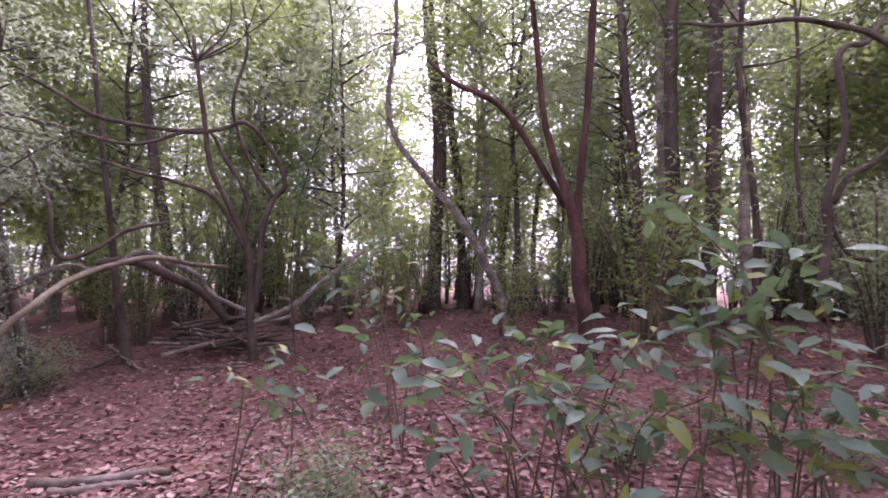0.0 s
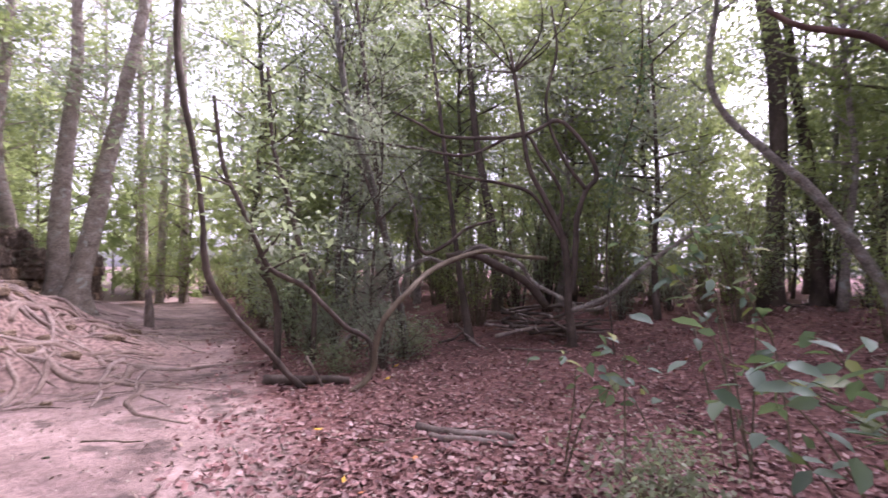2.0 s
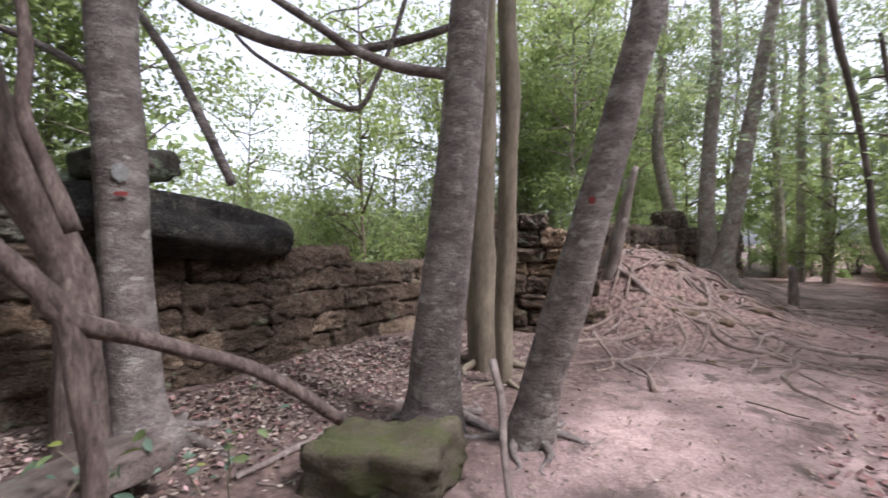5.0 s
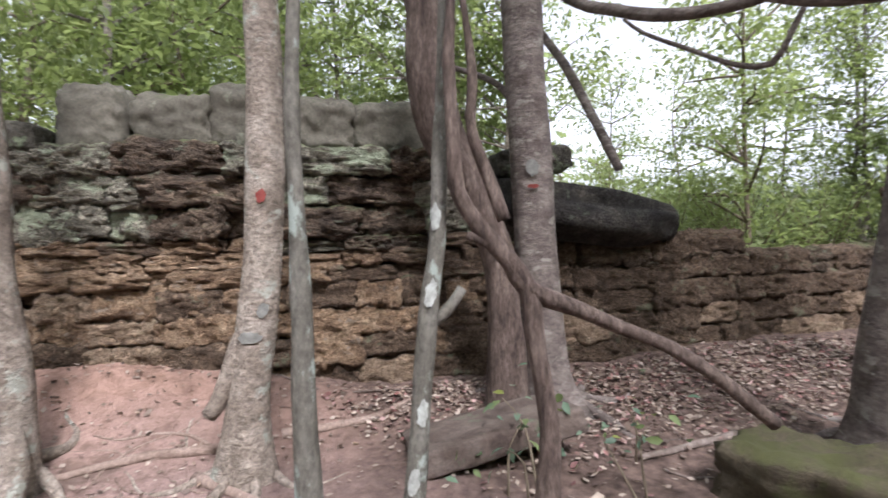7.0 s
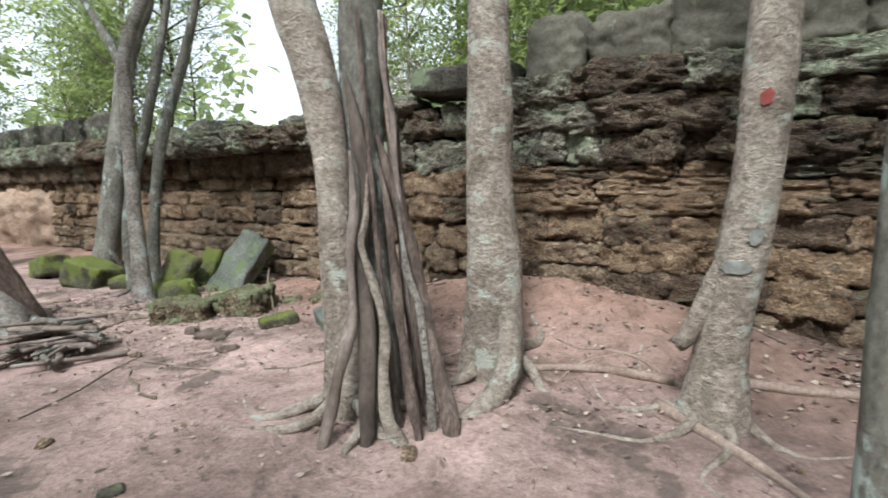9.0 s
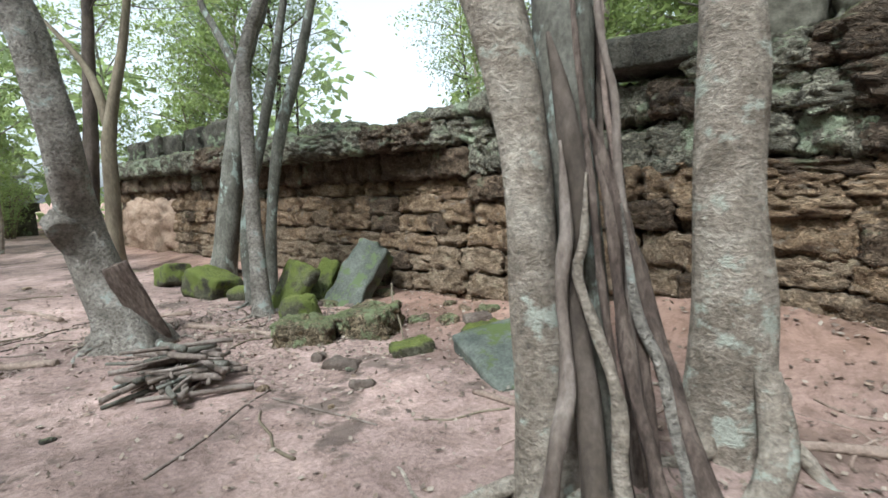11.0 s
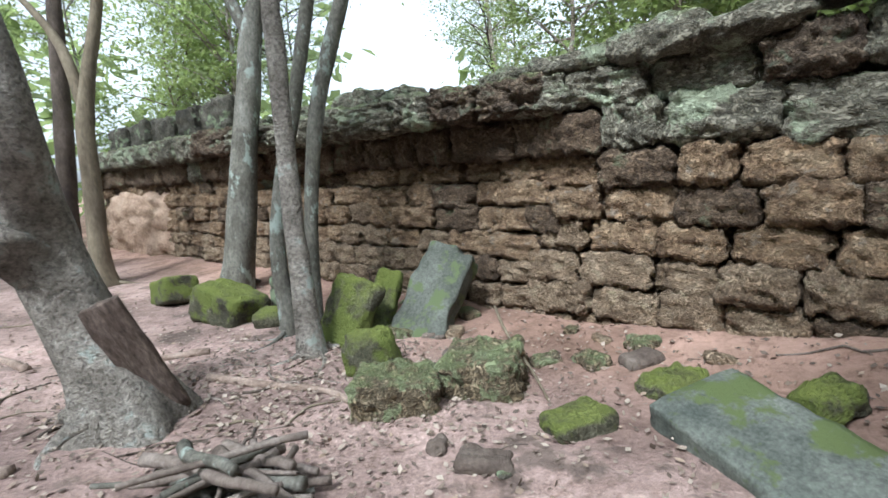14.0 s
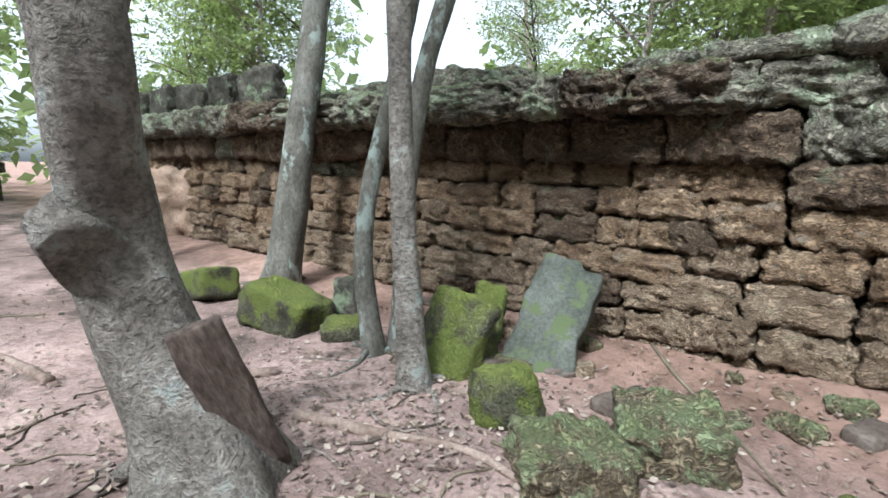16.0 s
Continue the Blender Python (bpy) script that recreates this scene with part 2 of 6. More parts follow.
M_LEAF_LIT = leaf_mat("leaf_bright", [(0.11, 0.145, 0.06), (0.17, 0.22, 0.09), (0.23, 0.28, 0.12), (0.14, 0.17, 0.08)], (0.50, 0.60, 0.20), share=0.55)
M_LEAF_DARK = leaf_mat("leaf_dark", [(0.11, 0.13, 0.11), (0.17, 0.195, 0.15), (0.25, 0.27, 0.21), (0.14, 0.16, 0.13)], (0.38, 0.46, 0.26), 0.32, 0.5)
M_LEAF_NEAR = leaf_mat("leaf_broad", [(0.06, 0.105, 0.07), (0.09, 0.145, 0.10), (0.13, 0.19, 0.13), (0.08, 0.125, 0.09), (0.24, 0.26, 0.05), (0.08, 0.135, 0.09)], (0.24, 0.38, 0.10), 0.5, 0.3)
M_LEAF_FAR = leaf_mat("leaf_distant", [(0.10, 0.14, 0.06), (0.15, 0.20, 0.085), (0.21, 0.26, 0.12), (0.13, 0.17, 0.08)], (0.48, 0.58, 0.22), 0.6, 0.55)


def ground_mat():
    """Trodden pink earth, and on the wood's side of the path a brown leaf floor."""
    m = surf("ground", [(0.30, 0.218, 0.198), (0.46, 0.34, 0.308), (0.57, 0.43, 0.39)], 1.1, 0.95, 0.8, 34.0, spots=((0.20, 0.155, 0.135), 1.7, 0.555), fine=0.4)
    n, l = m.node_tree.nodes, m.node_tree.links
    p = n["Principled BSDF"]
    src = p.inputs["Base Color"].links[0].from_socket
    tc = n.new("ShaderNodeTexCoord")

    def fac(nx, ny, off, width, wob):
        d = n.new("ShaderNodeVectorMath")
        d.operation = "DOT_PRODUCT"
        l.new(tc.outputs["Object"], d.inputs[0])
        d.inputs[1].default_value = (nx, ny, 0)
        t = n.new("ShaderNodeTexNoise")
        t.inputs["Scale"].default_value, t.inputs["Detail"].default_value = 1.6, 6.0
        l.new(tc.outputs["Object"], t.inputs["Vector"])
        a = n.new("ShaderNodeMath")
        a.operation = "MULTIPLY_ADD"
        l.new(t.outputs["Fac"], a.inputs[0])
        a.inputs[1].default_value = wob
        l.new(d.outputs["Value"], a.inputs[2])
        r = n.new("ShaderNodeMapRange")
        l.new(a.outputs[0], r.inputs[0])
        r.inputs[1].default_value, r.inputs[2].default_value = off + wob * 0.5, off + wob * 0.5 + width
        return r.outputs[0]

    leafy = n.new("ShaderNodeTexNoise")
    leafy.inputs["Scale"].default_value, leafy.inputs["Detail"].default_value = 14.0, 8.0
    l.new(tc.outputs["Object"], leafy.inputs["Vector"])
    r = n.new("ShaderNodeValToRGB")
    r.color_ramp.elements[0].position, r.color_ramp.elements[0].color = 0.3, (0.085, 0.038, 0.033, 1)
    r.color_ramp.elements[1].position, r.color_ramp.elements[1].color = 0.7, (0.30, 0.165, 0.145, 1)
    l.new(leafy.outputs["Fac"], r.inputs[0])
    x = n.new("ShaderNodeMix")
    x.data_type = "RGBA"
    l.new(fac(WOOD_N[0], WOOD_N[1], WOOD_D, 0.5, 0.9), x.inputs[0])
    l.new(src, x.inputs[6])
    l.new(r.outputs[0], x.inputs[7])
    wash = n.new("ShaderNodeMix")
    wash.data_type = "RGBA"
    dim = n.new("ShaderNodeMath")
    dim.operation = "MULTIPLY"
    dim.inputs[1].default_value = 0.7
    l.new(fac(-0.56, -0.83, 3.5, 1.0, 0.8), dim.inputs[0])
    l.new(dim.outputs[0], wash.inputs[0])
    l.new(x.outputs[2], wash.inputs[6])
    wash.inputs[7].default_value = (0.40, 0.255, 0.19, 1)
    broad = n.new("ShaderNodeTexNoise")
    broad.inputs["Scale"].default_value, broad.inputs["Detail"].default_value, broad.inputs["Roughness"].default_value = 0.55, 7.0, 0.65
    l.new(tc.outputs["Object"], broad.inputs["Vector"])
    tone = n.new("ShaderNodeValToRGB")
    tone.color_ramp.elements[0].position, tone.color_ramp.elements[0].color = 0.40, (0.58, 0.56, 0.54, 1)
    tone.color_ramp.elements[1].position, tone.color_ramp.elements[1].color = 0.62, (1.08, 1.05, 1.03, 1)
    l.new(broad.outputs["Fac"], tone.inputs[0])
    x = n.new("ShaderNodeMix")
    x.data_type, x.blend_type = "RGBA", "MULTIPLY"
    x.inputs[0].default_value = 1.0
    l.new(wash.outputs[2], x.inputs[6])
    l.new(tone.outputs[0], x.inputs[7])
    clod = n.new("ShaderNodeTexNoise")
    clod.inputs["Scale"].default_value, clod.inputs["Detail"].default_value, clod.inputs["Roughness"].default_value, clod.inputs["Distortion"].default_value = 5.5, 10.0, 0.72, 0.6
    l.new(tc.outputs["Object"], clod.inputs["Vector"])
    crumb = n.new("ShaderNodeValToRGB")
    crumb.color_ramp.elements[0].position, crumb.color_ramp.elements[0].color = 0.36, (0.68, 0.65, 0.62, 1)
    crumb.color_ramp.elements[1].position, crumb.color_ramp.elements[1].color = 0.54, (1.06, 1.05, 1.04, 1)
    l.new(clod.outputs["Fac"], crumb.inputs[0])
    worn = n.new("ShaderNodeMix")
    worn.data_type, worn.blend_type = "RGBA", "MULTIPLY"
    worn.inputs[0].default_value = 1.0
    l.new(x.outputs[2], worn.inputs[6])
    l.new(crumb.outputs[0], worn.inputs[7])
    x = worn
    lumps = n.new("ShaderNodeBump")
    lumps.inputs["Strength"].default_value, lumps.inputs["Distance"].default_value = 0.7, 0.05
    l.new(clod.outputs["Fac"], lumps.inputs["Height"])
    fine_bump = p.inputs["Normal"].links[0].from_node
    l.new(lumps.outputs[0], fine_bump.inputs["Normal"])
    both = n.new("ShaderNodeMath")
    both.operation = "MULTIPLY"
    l.new(fac(-WOOD_N[0], -WOOD_N[1], -WOOD_D + 2.15, 0.8, 1.0), both.inputs[0])
    l.new(fac(-1.0, 0.0, 0.9, 1.5, 0.8), both.inputs[1])
    y = n.new("ShaderNodeMix")
    y.data_type = "RGBA"
    l.new(both.outputs[0], y.inputs[0])
    l.new(x.outputs[2], y.inputs[6])
    r2 = n.new("ShaderNodeValToRGB")
    r2.color_ramp.elements[0].position, r2.color_ramp.elements[0].color = 0.3, (0.06, 0.040, 0.032, 1)
    r2.color_ramp.elements[1].position, r2.color_ramp.elements[1].color = 0.7, (0.20, 0.14, 0.112, 1)
    l.new(leafy.outputs["Fac"], r2.inputs[0])
    l.new(r2.outputs[0], y.inputs[7])
    far = n.new("ShaderNodeVectorMath")
    far.operation = "DISTANCE"
    l.new(tc.outputs["Object"], far.inputs[0])
    far.inputs[1].default_value = (-10.4, 2.2, 0.9)
    rag = n.new("ShaderNodeMath")
    rag.operation = "MULTIPLY_ADD"
    l.new(broad.outputs["Fac"], rag.inputs[0])
    rag.inputs[1].default_value = 2.4
    l.new(far.outputs["Value"], rag.inputs[2])
    zone = n.new("ShaderNodeMapRange")
    l.new(rag.outputs[0], zone.inputs[0])
    zone.inputs[1].default_value, zone.inputs[2].default_value, zone.inputs[3].default_value, zone.inputs[4].default_value = 3.4, 4.9, 0.85, 0.0
    raw = n.new("ShaderNodeValToRGB")
    raw.color_ramp.elements[0].position, raw.color_ramp.elements[0].color = 0.38, (0.10, 0.062, 0.048, 1)
    raw.color_ramp.elements[1].position, raw.color_ramp.elements[1].color = 0.65, (0.40, 0.275, 0.225, 1)
    l.new(leafy.outputs["Fac"], raw.inputs[0])
    last = n.new("ShaderNodeMix")
    last.data_type = "RGBA"
    l.new(zone.outputs[0], last.inputs[0])
    l.new(y.outputs[2], last.inputs[6])
    l.new(raw.outputs[0], last.inputs[7])
    l.new(last.outputs[2], p.inputs["Base Color"])
    return m


# ---- the plan ----
WOOD_N = Vector((0.485, 0.875, 0.0))          # across the edge of the path, towards the wood
WOOD_D = WOOD_N.dot(Vector((-2.9, 2.05, 0)))
WALL_LINE = [(-8.6, -1.55), (-5.3, -2.95), (-1.1, -5.12), (2.2, -7.65), (6.5, -10.45), (12.6, -14.1)]


def smooth(a, b, v):
    v = np.clip((v - a) / (b - a), 0, 1)
    return v * v * (3 - 2 * v)


def wall_dist(x, y):
    """Distance in front of the wall's face, and the x of the nearest place on it."""
    best = np.full(np.shape(x), 1e9)
    for (x0, y0), (x1, y1) in zip(WALL_LINE, WALL_LINE[1:]):
        dx, dy = x1 - x0, y1 - y0
        k = np.clip(((x - x0) * dx + (y - y0) * dy) / (dx * dx + dy * dy), 0, 1)
        best = np.minimum(best, np.hypot(x - x0 - k * dx, y - y0 - k * dy))
    return best


def gz(x, y):
    """Height of the ground."""
    x, y = np.asarray(x, float), np.asarray(y, float)
    f = x * WOOD_N[0] + y * WOOD_N[1] - WOOD_D
    z = -0.08 + 0.85 * smooth(2.5, 11.0, f)
    w = wall_dist(x, y)
    z = z + (0.10 + 0.40 * np.exp(-(((x + 0.6) / 1.5) ** 2)) + 0.12 * smooth(-3.0, -6.0, x)) * np.exp(-((w / 0.75) ** 2))
    mx, my = x + 8.9, y - 0.5
    along, across = -0.82 * mx + 0.57 * my, 0.57 * mx + 0.82 * my
    z = z + (1.5 - 0.75 * smooth(0.3, 6.0, along)) * smooth(-0.6, 1.2, along) * (1 - smooth(7.0, 14.0, along)) * np.exp(-((np.minimum(across, 0) / 2.5) ** 2) - (np.maximum(across, 0) / 1.5) ** 2)
    z = z + 0.022 * np.exp(-((w / 1.3) ** 2)) * (np.sin(x * 5.3 + 1.7 * np.sin(y * 3.1)) * np.sin(y * 6.1 + x * 1.3) + 0.6 * np.sin(x * 11.0 + y * 4.0) * np.sin(y * 9.0 - x * 3.0))
    z = z + 0.36 * np.exp(-(((x + 10.2) / 1.7) ** 2) - ((y - 3.1) / 1.25) ** 2)
    on = np.exp(-(((x + 9.9) / 2.4) ** 2) - ((y - 2.0) / 2.0) ** 2)
    z = z + on * (0.085 * np.tanh(4.0 * np.sin(9.0 * z + 1.2 * np.sin(x * 2.1) + 1.5 * np.sin(y * 2.7))) + 0.018 * np.sin(x * 8.3 + 2.0 * np.sin(y * 5.0)) * np.sin(y * 9.1 - x * 3.0))
    z = z + 0.085 * np.exp(-(((along - 3) / 4.0) ** 2) - ((across - 0.6) / 2.0) ** 2) * np.sin(x * 4.3 + 2.0 * np.sin(y * 2.3)) * np.sin(y * 5.1 - x)
    z = z + 0.03 * np.sin(x * 1.3 + 0.7 * np.sin(y * 0.9)) * np.sin(y * 1.1 + 0.5) + 0.012 * np.sin(x * 4.1 + y * 2.3) * np.sin(y * 3.7 - x * 1.9)
    return z


def gh(x, y):
    return float(gz(x, y))


# ---- mesh helpers ----
ORIGIN = {}
rng = np.random.default_rng(7)


class Geo:
    """Vertices and faces gathered for one mesh."""

    def __init__(self):
        self.v, self.f, self.n = [], [], 0

    def add(self, verts, faces):
        self.v.append(np.asarray(verts, float))
        self.f += [tuple(i + self.n for i in f) for f in faces]
        self.n += len(verts)
        return self

    def mesh(self, name, material, shift=(0, 0, 0), flat=False):
        me = bpy.data.meshes.new(name)
        v = np.concatenate(self.v) - np.array(shift)
        me.from_pydata(v.tolist(), [], self.f)
        me.materials.append(material)
        if not flat:
            me.shade_smooth()
        return me


def thing(name, at, label, category, group="", kind=""):
    ob = new(name)
    ob.empty_display_size = 0.1
    ob.location = at
    ORIGIN[ob.name] = Vector(at)
    return tagged(ob, label, category, group, kind)


def part(name, geo, material, parent=None, label="", flat=False):
    """One mesh object from world-space geometry, under a thing or a part."""
    o = ORIGIN[parent.name] if parent else Vector((0, 0, 0))
    ob = new(name, geo.mesh(name, material, o, flat))
    ORIGIN[ob.name] = o
    if parent:
        ob.parent = parent
    return tagged(ob, label) if label else ob


def solo(name, geo, material, label, category, at=None, group="", kind="", flat=False):
    """A thing of one mesh, with its origin at its base."""
    v = np.concatenate(geo.v)
    o = Vector(at) if at is not None else Vector((*v[:, :2].mean(0), v[:, 2].min()))
    ob = new(name, geo.mesh(name, material, o, flat))
    ob.location = o
    ORIGIN[ob.name] = o
    return tagged(ob, label, category, group, kind)


def curve_points(pts, step=0.12):
    """Catmull-Rom through (x, y, z, r) rows, at about even steps."""
    p = np.array(pts, float)
    e = np.vstack([2 * p[0] - p[1], p, 2 * p[-1] - p[-2]])
    out = []
    for i in range(1, len(e) - 2):
        a, b, c, d = e[i - 1], e[i], e[i + 1], e[i + 2]
        k = max(2, int(np.linalg.norm((c - b)[:3]) / step))
        for t in np.arange(k) / k:
            out.append(0.5 * (2 * b + (c - a) * t + (2 * a - 5 * b + 4 * c - d) * t * t + (3 * b - a - 3 * c + d) * t ** 3))
    out.append(p[-1])
    out = np.array(out)
    out[:, 3] = np.maximum(out[:, 3], 0.002)
    return out


def tube(geo, pts, sides=10, step=0.12, rough=0.08, lobes=0.0, lobe_n=5, base_len=0.35, seed=0, cap=True):
    """A tapering limb along rows of (x, y, z, r), uneven in section; lobes swell its first stretch into root ridges."""
    c = curve_points(pts, step)
    q = np.gradient(c[:, :3], axis=0)
    q /= np.linalg.norm(q, axis=1)[:, None] + 1e-9
    ref = np.array([1.0, 0.2, 0.1]) if abs(q[0][0]) < 0.8 else np.array([0.1, 1.0, 0.2])
    verts = []
    s = 0.0
    ang = np.arange(sides) / sides * 2 * np.pi
    for i in range(len(c)):
        if i:
            s += np.linalg.norm(c[i, :3] - c[i - 1, :3])
        u = ref - q[i] * ref.dot(q[i])
        u /= np.linalg.norm(u)
        ref = u
        w = np.cross(q[i], u)
        rad = np.full(sides, c[i, 3])
        for k in range(sides):
            a = ang[k]
            nv = noise.noise(Vector((math.cos(a) * 1.1 + seed * 3.7, math.sin(a) * 1.1, s * 1.6 / max(0.3, c[i, 3] * 8))))
            rad[k] *= 1 + rough * 2.2 * nv
            if lobes:
                rad[k] *= 1 + lobes * math.exp(-s / base_len) * (0.55 + 0.45 * math.cos(lobe_n * a + seed))
        verts.append(c[i, :3] + rad[:, None] * (np.cos(ang)[:, None] * u + np.sin(ang)[:, None] * w))
    n = len(c)
    faces = [(i * sides + k, i * sides + (k + 1) % sides, (i + 1) * sides + (k + 1) % sides, (i + 1) * sides + k) for i in range(n - 1) for k in range(sides)]
    v = np.concatenate(verts)
    if cap:
        v = np.vstack([v, c[0, :3], c[-1, :3]])
        faces += [(n * sides, (k + 1) % sides, k) for k in range(sides)] + [(n * sides + 1, (n - 1) * sides + k, (n - 1) * sides + (k + 1) % sides) for k in range(sides)]
    geo.add(v, faces)
    return geo


def leaves(geo, at, size, aspect=0.45, down=0.2, broad=False, spread=1.0):
    """Leaves at the given places: folded blades with a bent tip."""
    at = np.asarray(at, float)
    n = len(at)
    d = rng.normal(size=(n, 3)) * (1, 1, 0.55 * spread)
    d[:, 2] -= down
    d /= np.linalg.norm(d, axis=1)[:, None]
    s = np.cross(d, rng.normal(size=(n, 3)) * 0.45 + (0, 0, 1))
    s /= np.linalg.norm(s, axis=1)[:, None] + 1e-9
    nrm = np.cross(s, d)
    L = size * rng.uniform(0.6, 1.25, n)[:, None]
    Wd = L * aspect * 0.5
    if broad:
        mid1, mid2 = at + d * L * 0.33 - nrm * L * 0.02, at + d * L * 0.7 - nrm * L * 0.06
        rows = [at, at + d * L * 0.3 + s * Wd + nrm * L * 0.04, at + d * L * 0.68 + s * Wd * 0.82, at + d * L - nrm * L * 0.16,
                at + d * L * 0.68 - s * Wd * 0.82, at + d * L * 0.3 - s * Wd + nrm * L * 0.04, mid1, mid2]
        v = np.stack(rows, 1).reshape(-1, 3)
        faces = [tuple(8 * i + k for k in f) for i in range(n) for f in ((0, 1, 6), (1, 2, 7, 6), (2, 3, 7), (3, 4, 7), (4, 5, 6, 7), (5, 0, 6))]
    else:
        v = np.stack([at, at + d * L * 0.45 + s * Wd + nrm * L * 0.05, at + d * L - nrm * L * 0.06, at + d * L * 0.45 - s * Wd + nrm * L * 0.05], 1).reshape(-1, 3)
        faces = [(4 * i, 4 * i + 1, 4 * i + 2, 4 * i + 3) for i in range(n)]
    geo.add(v, faces)
    return geo


def clumps(centres, radius, per, flat=0.6):
    """Leaf places scattered in clumps round the centres."""
    c = np.repeat(np.asarray(centres, float), per, 0)
    o = rng.normal(size=c.shape) * (1, 1, flat)
    o *= radius * rng.uniform(0.2, 1.0, len(c))[:, None] / (np.linalg.norm(o, axis=1)[:, None] + 1e-9)
    return c + o

# ---- ground: one sheet to the horizon ----
g = np.sinh(np.linspace(-6.2, 6.2, 261)) / math.sinh(6.2) * 420.0
g = np.sign(g) * np.maximum(np.abs(g), np.abs(np.linspace(-1, 1, 261)) * 14.0)
gx, gy = np.meshgrid(g - 0.5, g - 1.5)
gv = np.stack([gx, gy, gz(gx, gy)], -1).reshape(-1, 3)
N = len(g)
ground = Geo().add(gv, [(r * N + c, r * N + c + 1, (r + 1) * N + c + 1, (r + 1) * N + c) for r in range(N - 1) for c in range(N - 1)])
tagged(part("ground", ground, ground_mat()), "pinkish trodden earth path beside a brown leaf-covered wood floor", "ground", kind="structure")

# ---- stone blocks ----


def block_mesh(name, size, material, seed, rounding=0.05, rough=0.03, layered=True, cuts=9):
    """A weathered block centred on its base: rounded, eroded in layers."""
    bm = bmesh.new()
    bmesh.ops.create_cube(bm, size=1.0)
    bmesh.ops.subdivide_edges(bm, edges=bm.edges[:], cuts=cuts, use_grid_fill=True)
    half = Vector(size) / 2
    for v in bm.verts:
        p = Vector([v.co[i] * size[i] for i in range(3)])
        inner = Vector([max(-half[i] + rounding, min(half[i] - rounding, p[i])) for i in range(3)])
        out = p - inner
        if out.length > 1e-6:
            p = inner + out.normalized() * rounding
        q = Vector((p.x * 3.2 + seed * 5.3, p.y * 3.2, p.z * (4.2 if layered else 3.2)))
        d = noise.noise(q) * 0.7 + 0.8 * noise.noise(q * 2.6) + 0.8 * noise.noise(q * 5.5) - 0.5 * abs(noise.noise(q * 4.0)) + 0.32 * noise.noise(q * 11.0)
        nrm = out.normalized() if out.length > 1e-6 else Vector((0, 0, 1))
        v.co = p + nrm * d * rough + Vector((0, 0, half.z))
    me = bpy.data.meshes.new(name)
    bm.to_mesh(me)
    bm.free()
    me.materials.append(material)
    me.shade_smooth()
    return me


BLOCKS = {}
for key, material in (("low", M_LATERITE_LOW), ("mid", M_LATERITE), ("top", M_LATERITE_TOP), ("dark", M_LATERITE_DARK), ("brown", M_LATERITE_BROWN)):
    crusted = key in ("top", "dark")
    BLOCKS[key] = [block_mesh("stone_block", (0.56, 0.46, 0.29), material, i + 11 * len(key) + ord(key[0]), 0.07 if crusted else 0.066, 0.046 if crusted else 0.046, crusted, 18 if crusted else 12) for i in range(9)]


def place_piece(name, me, parent, at, rot, scale=(1, 1, 1)):
    ob = new(name, me)
    o = ORIGIN[parent.name]
    ob.parent = parent
    ob.location = Vector(at) - o
    ob.rotation_euler = [radians(a) for a in rot]
    ob.scale = scale
    return ob


